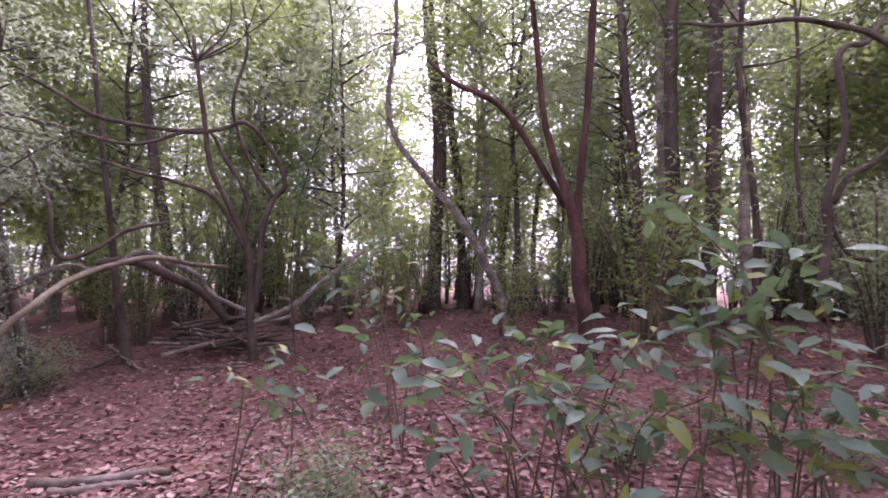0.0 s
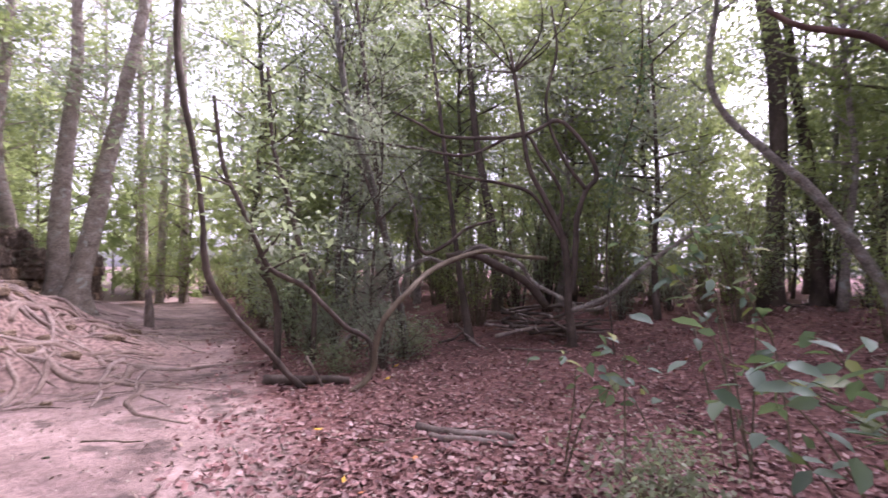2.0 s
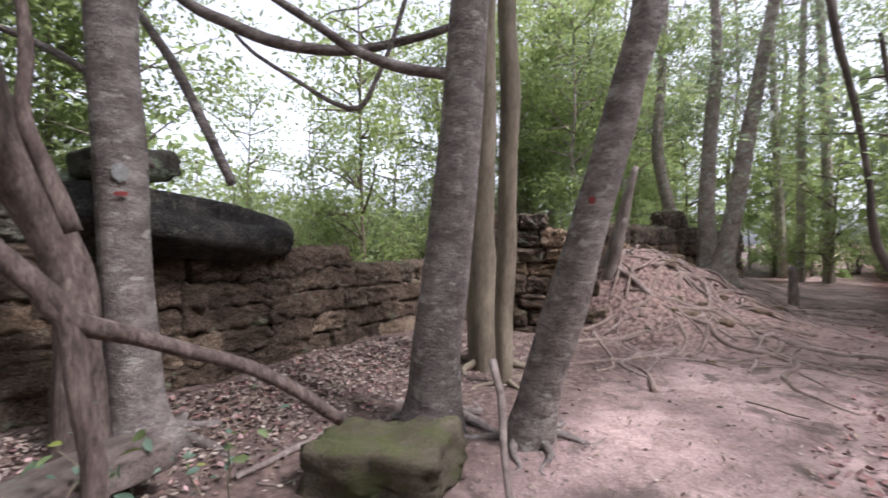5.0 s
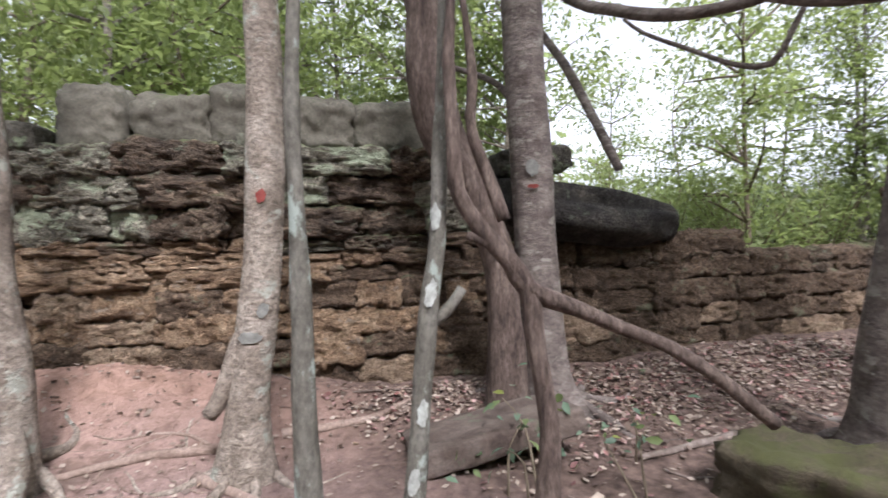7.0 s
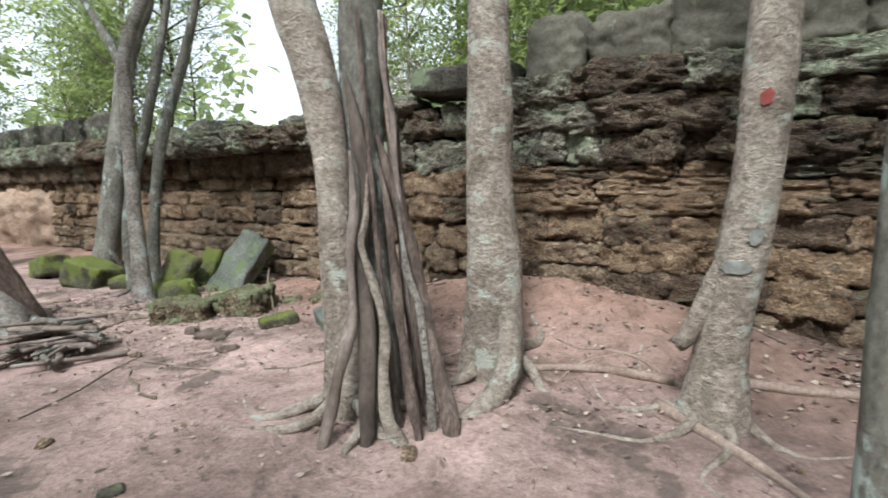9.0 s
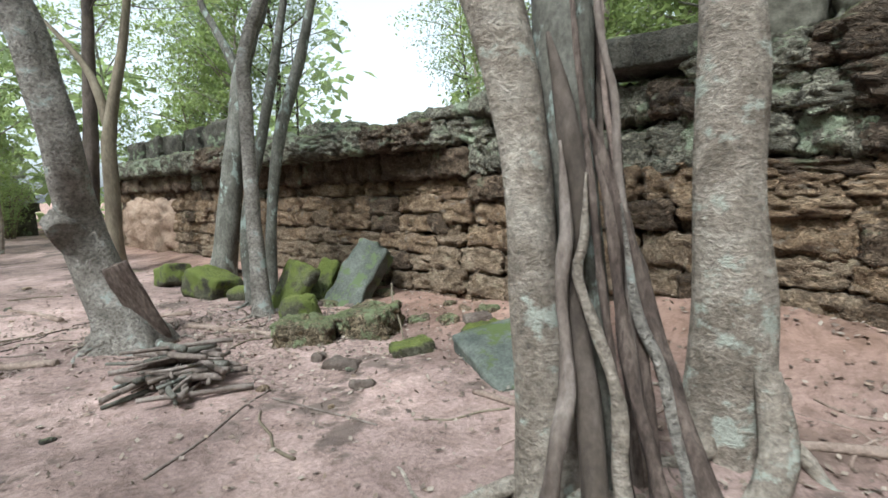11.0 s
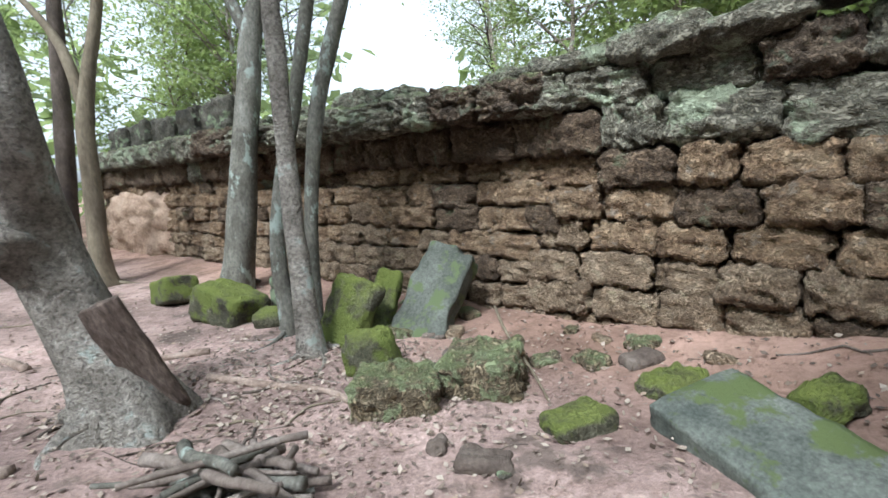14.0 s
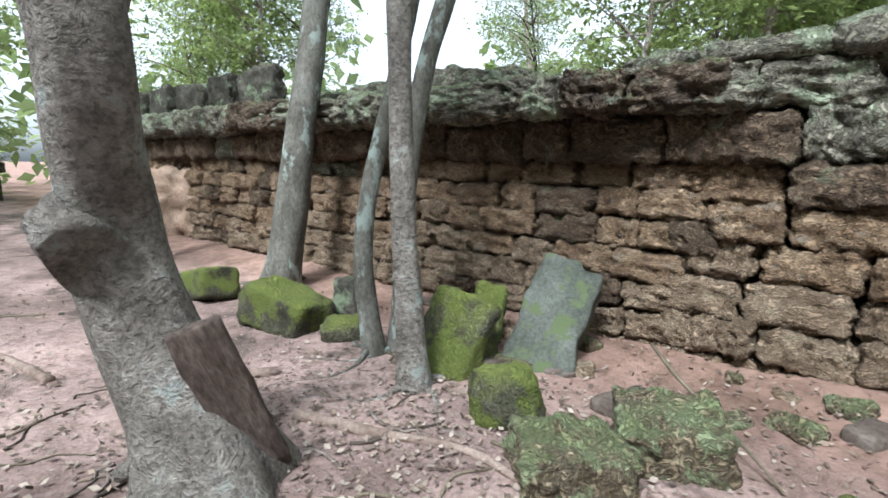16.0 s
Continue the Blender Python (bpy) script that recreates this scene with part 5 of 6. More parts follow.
tree(sh, M_BARK_DARK, "wide multi-stemmed shrub tree with bare arching limbs", "shrub_tree", rise=False, seed=70, crown=12, roots=3, limbs=[[(-3.2, 8.43, 1.07, 0.061), (-3.14, 8.44, 1.85, 0.055), (-3.11, 8.44, 2.44, 0.049), (-2.97, 8.53, 2.93, 0.046), (-2.82, 8.64, 3.18, 0.046), (-2.94, 8.52, 3.62, 0.04), (-3.15, 8.33, 3.96, 0.037), (-3.38, 8.14, 4.15, 0.037), (-3.69, 7.91, 3.95, 0.033), (-4.08, 7.61, 3.82, 0.033), (-4.93, 6.94, 3.8, 0.03), (-5.31, 6.62, 4.02, 0.024), (-5.65, 6.34, 4.21, 0.021)], [(-3.32, 8.3, 2, 0.043), (-3.56, 8.08, 2.53, 0.037), (-3.78, 7.89, 2.87, 0.033), (-4.17, 7.58, 3.01, 0.03), (-4.55, 7.27, 3.08, 0.024), (-4.93, 6.96, 3.19, 0.021)], [(-3.4, 8.22, 2.24, 0.037), (-3.32, 8.25, 2.83, 0.033), (-3.62, 7.98, 3.51, 0.03), (-3.89, 7.76, 3.9, 0.03), (-4.62, 7.19, 3.49, 0.027), (-5.31, 6.64, 3.58, 0.024), (-5.93, 6.15, 3.67, 0.021), (-6.62, 5.59, 3.83, 0.018)], [(-2.97, 8.53, 2.93, 0.037), (-3.31, 8.23, 3.52, 0.03), (-3.53, 8.01, 4.4, 0.03), (-3.37, 8.1, 5.38, 0.024), (-3.44, 8.01, 6.17, 0.018)]], crown_mat=M_LEAF_DARK)


def liana(ax, material, label, seed, sides=10):
    return solo("liana", tube(Geo(), ax, sides, 0.07, 0.14, seed=seed), material, label, "liana", group="lianas")


liana([(-5.16, 4.29, -0.14, 0.043), (-5.29, 4.06, 0.09, 0.04), (-5.41, 3.82, 0.42, 0.04), (-5.61, 3.45, 0.89, 0.04), (-5.74, 3.21, 1.3, 0.043), (-5.77, 3.13, 1.67, 0.04), (-5.78, 3.11, 2.04, 0.032), (-5.81, 3.03, 2.64, 0.034), (-5.86, 2.93, 3.23, 0.037), (-5.89, 2.87, 3.53, 0.043), (-5.91, 2.8, 4.12, 0.043), (-5.9, 2.8, 4.87, 0.048), (-5.85, 2.83, 6.36, 0.043), (-5.89, 2.68, 8.22, 0.037)], M_BARK_DARK, "dark twisted liana rising from the path edge", 71)
liana([(-5.07, 4.46, -0.17, 0.022), (-5.14, 4.32, 0.13, 0.022), (-5.2, 4.21, 0.35, 0.016)], M_DEAD, "short dry stick leaning at the path edge", 72, 7)
liana([(-4.72, 4.45, -0.11, 0.034), (-4.6, 4.65, 0.01, 0.038), (-4.53, 4.77, 0.21, 0.04), (-4.52, 4.78, 0.49, 0.04), (-4.45, 4.89, 0.85, 0.04), (-4.28, 5.19, 1.21, 0.038), (-4.33, 5.71, 1.46, 0.039), (-4.29, 6.38, 1.67, 0.038), (-4.2, 7.16, 1.81, 0.04), (-4.08, 7.99, 1.75, 0.038), (-3.9, 8.94, 1.73, 0.04)], M_BARK_TAN, "pale liana looping up from the leaf litter", 73)
for i, ax in enumerate(([(-6.61, 5.82, -0.08, 0.024), (-6.14, 6.17, 0.52, 0.027), (-5.67, 6.5, 1.31, 0.033), (-5.24, 6.83, 1.67, 0.037), (-4.97, 7.04, 1.6, 0.04), (-4.74, 7.22, 1.73, 0.04), (-4.5, 7.4, 1.91, 0.04), (-4.19, 7.65, 1.74, 0.04), (-3.93, 7.87, 1.59, 0.04), (-3.74, 8.04, 1.27, 0.037), (-3.28, 8.42, 0.96, 0.033), (-3.05, 8.61, 0.81, 0.033), (-2.74, 8.85, 0.88, 0.033), (-2.66, 8.9, 1.12, 0.027), (-2.89, 8.71, 1.22, 0.022)], [(-4.17, 7.39, 2.35, 0.024), (-4.55, 7.09, 2.2, 0.027), (-4.85, 6.87, 1.91, 0.03), (-5.12, 6.66, 1.76, 0.033), (-5.23, 6.56, 2, 0.03), (-5.26, 6.51, 2.48, 0.027), (-5.44, 6.34, 3.15, 0.021)], [(-5.3, 7.54, 1.74, 0.059), (-4.89, 7.86, 1.77, 0.072), (-4.48, 8.2, 1.54, 0.079), (-4.07, 8.54, 1.23, 0.085), (-3.83, 8.75, 0.82, 0.079)], [(-5.53, 6.67, 0.02, 0.043), (-5.58, 6.6, 0.63, 0.043), (-5.67, 6.51, 1.22, 0.04), (-5.78, 6.39, 1.9, 0.037), (-5.88, 6.27, 2.49, 0.03), (-6.11, 6.06, 3.28, 0.024)], [(-3.06, 8.08, 0.82, 0.041), (-2.54, 8.48, 1.09, 0.046), (-2.17, 8.76, 1.48, 0.041), (-1.65, 9.15, 1.96, 0.035), (-1.13, 9.55, 2.34, 0.024)])):
    liana(ax, (M_BARK, M_BARK_DARK, M_BARK_DARK, M_BARK_DARK, M_BARK)[i], "arching grey liana in the thicket", 74 + i)
for i, ax in enumerate(([(4.75, 6.24, 1.15, 0.053), (4.77, 6.2, 1.71, 0.053), (4.82, 6.17, 2.14, 0.048), (4.78, 6.14, 2.56, 0.045), (4.9, 6.11, 2.99, 0.043), (5.01, 6.08, 3.42, 0.04), (4.98, 6.05, 3.91, 0.038), (4.91, 6.02, 4.34, 0.038), (5.02, 6, 4.55, 0.035), (5.27, 6, 4.59, 0.032), (5.47, 5.98, 4.91, 0.032)], [(4.87, 6.14, 2.57, 0.038), (5.08, 6.12, 2.92, 0.035), (5.36, 6.11, 3.07, 0.035), (5.64, 6.09, 3.32, 0.032), (6.06, 6.06, 3.72, 0.027)], [(2.63, 5.41, 4.49, 0.019), (3.15, 5.41, 4.46, 0.024), (3.92, 5.4, 4.54, 0.029), (4.43, 5.41, 4.48, 0.034), (4.82, 5.41, 4.38, 0.036), (5.21, 5.43, 4.08, 0.038), (5.48, 5.48, 3.37, 0.038), (5.56, 5.56, 2.22, 0.038), (5.51, 5.63, 1.2, 0.044)], [(5.38, 6.19, 1.86, 0.027), (5.09, 6.18, 1.93, 0.027), (4.87, 6.16, 2.28, 0.024), (4.83, 6.13, 2.78, 0.024)])):
    liana(ax, M_BARK_DARK, "dark tangled liana hanging in the wood", 80 + i)

vine = thing("hanging_vine", (-2.35, 8.05, gh(-2.35, 8.05)), "dark leafy creeper hanging down beside the shrub tree", "creeper", "lianas")
vx = [(-2.35, 8.05, 0.1, 0.014), (-2.5, 8.1, 1.6, 0.013), (-2.42, 8.1, 2.7, 0.013), (-2.2, 8.05, 3.5, 0.014), (-1.95, 8.05, 4.5, 0.015), (-2.0, 8.1, 6.2, 0.016), (-2.6, 8.1, 7.6, 0.012)]
part("stem", tube(Geo(), vx, 7, 0.1, 0.1, seed=77), M_BARK_DARK, vine)
vc = curve_points(vx, 0.12)
part("foliage", leaves(Geo(), clumps(vc[(vc[:, 2] > 2.4) & (vc[:, 2] < 5.4)][:, :3], 0.26, 26, 0.8), 0.11, 0.5, 0.6), M_LEAF_NEAR, vine)

# ---- stones on the ground ----


def leaning(name, size, base, top, material, label, seed, turn=0.0, rounding=0.04, rough=0.015, group=""):
    """A stone standing on base whose long axis points at top."""
    ob = new(name, block_mesh(name, size, material, seed, rounding, rough, False, 9))
    q = (Vector(top) - Vector(base)).to_track_quat("Z", "Y").to_matrix().to_4x4()
    ob.matrix_basis = Matrix.Translation(base) @ q @ pose(0, 0, 0, 0, 0, turn)
    return tagged(ob, label, "stone block", group)


slab = leaning("leaning_slab", (0.50, 0.24, 1.02), (3.34, -7.24, -0.16), (3.0, -7.86, 0.66), M_SLAB, "grey-green sandstone slab leaning against the wall", 101, 14, 0.03, 0.03)
for v in slab.data.vertices:            # a bitten edge and a slanting head
    v.co.x += 0.045 * math.exp(-(((v.co.z - 0.42) / 0.13) ** 2)) * (v.co.x < -0.02)
    v.co.x *= 1.0 - 0.08 * max(0.0, v.co.z - 0.45)
    v.co.z -= 0.07 * max(0.0, v.co.z - 0.75) / 0.27 * (v.co.x < -0.08)
leaning("mossy_stone", (0.27, 0.15, 0.72), (3.74, -7.40, -0.14), (3.64, -7.84, 0.46), M_MOSS, "narrow mossy stone leaning beside the slab", 102, 10, 0.06, 0.02, "mossy stones")
stone("mossy_stone", (0.52, 0.20, 0.66), (4.02, -7.16, -0.14), (26, -8, -32), M_MOSS, "broad moss-covered stone leaning at the wall foot", 103, 0.07, 0.025, group="mossy stones")
stone("mossy_stone", (0.42, 0.32, 0.38), (3.50, -6.60, -0.14), (4, 6, 15), M_MOSS, "rounded boulder all covered in moss", 104, 0.13, 0.03, group="mossy stones")
stone("mossy_stone", (0.78, 0.5, 0.40), (5.55, -8.0, -0.14), (6, -10, -25), M_MOSS, "angular boulder thick with green moss", 105, 0.08, 0.03, group="mossy stones")
stone("mossy_stone", (0.66, 0.42, 0.34), (6.75, -8.75, -0.12), (8, 14, -35), M_MOSS, "tilted stone with a mossy top", 106, 0.05, 0.02, group="mossy stones")
stone("mossy_stone", (0.42, 0.34, 0.22), (4.85, -7.78, -0.12), (0, 4, 10), M_MOSS, "low round stone all covered in moss", 107, 0.09, 0.02, group="mossy stones")
stone("stone_block", (0.26, 0.24, 0.44), (5.0, -8.25, -0.12), (2, -3, -20), M_SAND, "upright grey block behind mossy stones", 108, 0.04, 0.015)
stone("laterite_block", (0.54, 0.48, 0.28), (3.22, -6.12, -0.17), (3, -4, 12), M_MOSSBLOCK, "fallen laterite block grown over with moss", 110, 0.05, 0.036, group="fallen blocks", cuts=22)
stone("laterite_block", (0.52, 0.52, 0.33), (2.66, -6.40, -0.17), (-3, 5, -8), M_MOSSBLOCK, "fallen laterite block grown over with moss", 111, 0.05, 0.036, group="fallen blocks", cuts=22)
stone("mossy_stone", (0.36, 0.28, 0.14), (2.12, -5.85, -0.13), (4, 8, 25), M_MOSS, "small flat stone with green moss", 112, 0.04, 0.015, group="mossy stones")
stone("fallen_slab", (0.60, 0.95, 0.24), (1.28, -5.58, -0.16), (-8, 8, 28), M_SLABMOSS, "large fallen grey slab, half green with moss", 113, 0.04, 0.015)
stone("mossy_stone", (0.42, 0.3, 0.17), (1.52, -6.22, -0.1), (4, 6, 35), M_MOSS, "low mossy stone behind the fallen slab", 116, 0.08, 0.03, group="mossy stones")
stone("mossy_stone", (0.3, 0.24, 0.18), (0.92, -5.78, 0.02), (6, 10, 20), M_MOSS, "small mossy lump lying on the fallen slab", 117, 0.07, 0.025, group="mossy stones")
for i, (x, y, k) in enumerate(((2.62, -5.5, 0.19), (2.32, -5.12, 0.13), (2.86, -5.62, 0.11), (1.95, -6.65, 0.2), (1.55, -6.85, 0.17), (2.25, -6.7, 0.15))):
    stone("flat_stone", (k * 1.5, k, 0.1), (x, y, gh(x, y) - 0.05), (5, -6, 40 * i), M_DUSTY if i < 3 else M_MOSSBLOCK, "flat grey-brown stone half sunk in the earth", 180 + i, 0.04, 0.02, group="sunken stones")
stone("fallen_slab", (1.15, 0.72, 0.17), (-2.45, -2.95, -0.04), (9, 9, -28), M_DUSTY, "dusty grey-brown slab lying tilted at the foot of a tree", 114, 0.03, 0.012)
stone("mossy_stone", (0.95, 0.6, 0.40), (-3.2, -1.2, -0.16), (4, -8, 80), M_MOSSTAN, "squared olive-brown boulder thinly grown with moss", 115, 0.10, 0.06, group="mossy stones")

# ---- woods: a few kinds of tree and shrub, each built once and copied ----


def forest_tree(seed, h, r, crown_from, spread, n, leaf, bark, foliage, label):
    """A tall slender tree at the origin."""
    q = random.Random(seed)
    ax = [(0, 0, -0.15, r * 1.3)]
    x = y = 0.0
    for k in range(1, 8):
        x, y = x + q.uniform(-0.12, 0.12) * h / 8, y + q.uniform(-0.12, 0.12) * h / 8
        ax.append((x, y, h * k / 7, r * (1 - 0.8 * k / 7)))
    tr = thing("tree", (0, 0, 0), label, "tree", "background trees")
    part("trunk", tube(Geo(), ax, 9, 0.3, 0.07, 0.3, 5, 0.4, seed), bark, tr)
    c = curve_points(ax, 0.3)
    cen = []
    limb = Geo()
    for i in range(n):
        f = crown_from + (1 - crown_from) * (i // 3 * 3 + q.random()) / (n + 1)
        p = c[int(f * (len(c) - 1))]
        a, out = q.uniform(0, 6.28), spread * q.uniform(0.3, 1.0) * (0.6 + 0.55 * math.sin(3.0 * (f - crown_from) / (1 - crown_from)))
        up = q.uniform(-0.1, 0.9) * out
        e = (p[0] + math.cos(a) * out, p[1] + math.sin(a) * out, p[2] + up)
        m = (p[0] + math.cos(a + 0.2) * out * 0.5, p[1] + math.sin(a + 0.2) * out * 0.5, p[2] + up * 0.6)
        tube(limb, [(p[0], p[1], p[2], p[3] * 0.4 + 0.012), (*m, 0.018), (*e, 0.006)], 5, 0.35, 0.05)
        for k in (0.45, 0.7, 0.88, 1.0):
            cen.append([p[j] + (e[j] - p[j]) * k + q.uniform(-0.3, 0.3) for j in range(3)])
    tagged(part("branchwork", limb, bark, tr), kind="stuff")
    part("crown", leaves(Geo(), clumps(cen, 0.66, 44, 0.5), leaf * (0.76 if foliage is M_LEAF_LIT else 0.6), down=0.3), foliage, tr)
    return tr


def shrub(seed, h, spread, n, leaf, foliage, bark, label):
    q = random.Random(seed)
    tr = thing("shrub", (0, 0, 0), label, "shrub", "undergrowth")
    cen = []
    stems = Geo()
    for i in range(n):
        a, out, top = q.uniform(0, 6.28), spread * q.uniform(0.1, 1), h * q.uniform(0.5, 1)
        e = (math.cos(a) * out, math.sin(a) * out, top)
        m = (e[0] * 0.35, e[1] * 0.35, top * 0.55)
        tube(stems, [(e[0] * 0.1, e[1] * 0.1, -0.1, 0.016), (*m, 0.011), (*e, 0.004)], 5, 0.3, 0.05)
        for k in (0.35, 0.55, 0.75, 0.9, 1.0):
            cen.append([m[j] * 2 * k * (1 - k) + e[j] * k * k + q.uniform(-0.15, 0.15) for j in range(3)])
    tagged(part("branchwork", stems, bark, tr), kind="stuff")
    part("foliage", leaves(Geo(), clumps(cen, 0.38, 24, 0.7), leaf * 0.68, down=0.2), foliage, tr)
    return tr


TALL = [forest_tree(200, 11.0, 0.09, 0.34, 2.4, 30, 0.20, M_BARK_DARK, M_LEAF, "tall slender forest tree with a loose green crown"),
        forest_tree(201, 9.0, 0.07, 0.28, 2.0, 28, 0.19, M_BARK, M_LEAF_LIT, "tall tree with bright backlit leaves"),
        forest_tree(202, 12.0, 0.10, 0.36, 2.6, 30, 0.20, M_BARK_PALE, M_LEAF_LIT, "tall pale-stemmed tree with bright leaves"),
        forest_tree(203, 8.0, 0.06, 0.2, 1.8, 30, 0.18, M_BARK_DARK, M_LEAF_DARK, "slender dark tree thick with small leaves"),
        forest_tree(204, 6.0, 0.045, 0.16, 1.6, 26, 0.17, M_BARK_TAN, M_LEAF_LIT, "young tree with leaves from low down")]
LOW = [shrub(210, 2.6, 1.2, 16, 0.12, M_LEAF, M_BARK_DARK, "loose green shrub of the undergrowth"),
       shrub(211, 1.7, 1.1, 14, 0.11, M_LEAF_DARK, M_BARK_DARK, "dark low shrub of the undergrowth"),
       shrub(212, 2.3, 1.2, 16, 0.13, M_LEAF_LIT, M_BARK_TAN, "light green sunlit shrub"),
       shrub(214, 3.4, 1.5, 20, 0.15, M_LEAF_LIT, M_BARK_TAN, "tall light green sunlit shrub"),
       shrub(213, 0.8, 0.7, 10, 0.10, M_LEAF, M_BARK_TAN, "small seedling bush in the litter")]
used = set()


def plant(kind, x, y, size, turn):
    m = pose(x, y, gh(x, y) - 0.03, 0, 0, turn) @ Matrix.Diagonal((size, size, size, 1))
    if kind.name in used:
        return copy_thing(kind, m)
    used.add(kind.name)
    kind.matrix_basis = m
    return kind


R = random.Random(99)


def side(x, y):
    """Metres into the wood beyond the path's edge."""
    return x * WOOD_N[0] + y * WOOD_N[1] - WOOD_D


def behind(x, y):
    """Metres behind the wall's face (negative in front)."""
    best, sign = 1e9, -1
    for (x0, y0), (x1, y1) in zip(WALL_LINE, WALL_LINE[1:]):
        dx, dy = x1 - x0, y1 - y0
        k = ((x - x0) * dx + (y - y0) * dy) / (dx * dx + dy * dy)
        if x0 == WALL_LINE[0][0]:
            k = min(1, k)
        elif x1 == WALL_LINE[-1][0]:
            k = max(0, k)
        else:
            k = min(1, max(0, k))
        px_, py_ = x0 + k * dx, y0 + k * dy
        d = math.hypot(x - px_, y - py_)
        if d < best:
            best, sign = d, 1 if (dx * (y - py_) - dy * (x - px_)) < 0 else -1
    return best * sign


# the wood
for i in range(104):
    for _ in range(40):
        x, y = R.uniform(-20, 20), R.uniform(4, 26)
        f = side(x, y)
        if f > (7.5 if x < 2 else 9.0) and math.hypot(x, y) > 10.5:
            break
    plant(R.choices(TALL, (3, 3, 2, 4, 3) if x < 1 else (2, 5, 4, 1, 3))[0], x, y, R.uniform(0.8, 1.25), R.uniform(0, 360))
for i in range(80):
    for _ in range(40):
        x, y = R.uniform(-20, 16), R.uniform(3, 20)
        f = side(x, y)
        if f > (7.6 if -8 < x < 4 else 6.5) and math.hypot(x, y) > 8.5:
            break
    plant(R.choices(LOW, (4, 4, 2, 1, 1) if x < 1 else (3, 1, 4, 3, 1))[0], x, y, R.uniform(0.7, 1.3), R.uniform(0, 360))
for i in range(16):
    a, d = radians(R.uniform(-12, 62)), R.uniform(11.5, 16)
    kind, size, turn = R.choice((TALL[0], TALL[1], TALL[2])), R.uniform(0.9, 1.15), R.uniform(0, 360)
    if i % 4:
        plant(kind, -math.sin(a) * d, math.cos(a) * d + 0.5, size, turn)
for i in range(24):
    a, d = radians(-45 + 82 * (i + R.random()) / 24), R.uniform(10.5, 14.5)
    plant(R.choice((LOW[0], LOW[1], LOW[0], LOW[3], TALL[3])), -math.sin(a) * d, math.cos(a) * d + 0.5, R.uniform(0.8, 1.25), R.uniform(0, 360))
R2, R3 = random.Random(17), random.Random(31)
for i in range(12):
    a, d = radians(-40 + 96 * (i + R2.random()) / 12), R2.uniform(17.0, 23.0)
    plant(R2.choice((TALL[0], TALL[1], TALL[0])), -math.sin(a) * d, math.cos(a) * d, R2.uniform(1.2, 1.5), R2.uniform(0, 360))
# green bank on the wood's side of the path
for i in range(26):
    s = R.uniform(7.0, 24.0)
    x, y = -0.875 * s, 0.485 * s
    d = (WOOD_D + R.uniform(1.0, 3.4)) 
    x, y = x + WOOD_N[0] * d, y + WOOD_N[1] * d
    plant(R.choices(LOW + [TALL[4], TALL[3]], (4, 4, 0, 0, 1, 0, 2) if s < 13 else (4, 2, 4, 2, 1, 2, 0))[0], x, y, R.uniform(0.6, 1.1), R.uniform(0, 360))
for i in range(3):
    s = R.uniform(10.0, 20.0)
    d = WOOD_D + R.uniform(1.6, 4.0)
    kind, size, turn = R.choice((TALL[2], TALL[1], TALL[4])), R.uniform(0.85, 1.1), R.uniform(0, 360)
    if i == 0:
        plant(kind, -0.875 * s + WOOD_N[0] * d, 0.485 * s + WOOD_N[1] * d, size, turn)
for i in range(16):
    s = R.uniform(24, 31)
    plant(R.choice((LOW[0], LOW[2], LOW[3], TALL[4])), -0.875 * s + R.uniform(-3.5, 3.5), 0.485 * s + R.uniform(-3.5, 3.5) + 0.3, R.uniform(0.8, 1.2), R.uniform(0, 360))
# beyond the far bend of the path, and on its bank
for i in range(22):
    x, y = R.uniform(-38, -17), R.uniform(0, 26)
    if -4.0 < side(x, y) < 1.0:
        y += 6
    kind, size, turn = R.choice((TALL[1], TALL[2], TALL[4], LOW[2], LOW[3])), R.uniform(0.8, 1.2), R.uniform(0, 360)
    if i % 2 or math.hypot(x, y) > 30:
        plant(kind, x, y, size, turn)
for i in range(10):
    s = R.uniform(0, 12)
    plant(R.choice((TALL[1], TALL[4], LOW[2], LOW[0])), -10.5 - 0.82 * s - 2.0 + R.uniform(-1, 1), -1.2 + 0.57 * s + R.uniform(-2.5, 0.2), R.uniform(0.6, 1.0), R.uniform(0, 360))


for i in range(26):
    x, y = R.uniform(-24, -10), R.uniform(-9, 3)
    if behind(x, y) > 1.5 and math.hypot(x + 8.5, y) > 2.0:
        plant(R.choice((LOW[2], LOW[3], LOW[3], LOW[0], TALL[4])), x, y, R.uniform(0.8, 1.15), R.uniform(0, 360))
for i in range(16):
    s = R.uniform(0.5, 13)
    kind, dx, dy, size, turn = R.choice((TALL[1], TALL[4], TALL[2], TALL[0])), R.uniform(-1.5, 1.5), R.uniform(-2.0, 0.4), R.uniform(0.75, 1.0), R.uniform(0, 360)
    if i % 2 == 0:
        plant(kind, -12.5 - 0.82 * s + dx, -0.6 + 0.57 * s + dy, size, turn)


def heading(x, y):
    return math.degrees(math.atan2(-(x - 1.0), y + 2.5)) % 360


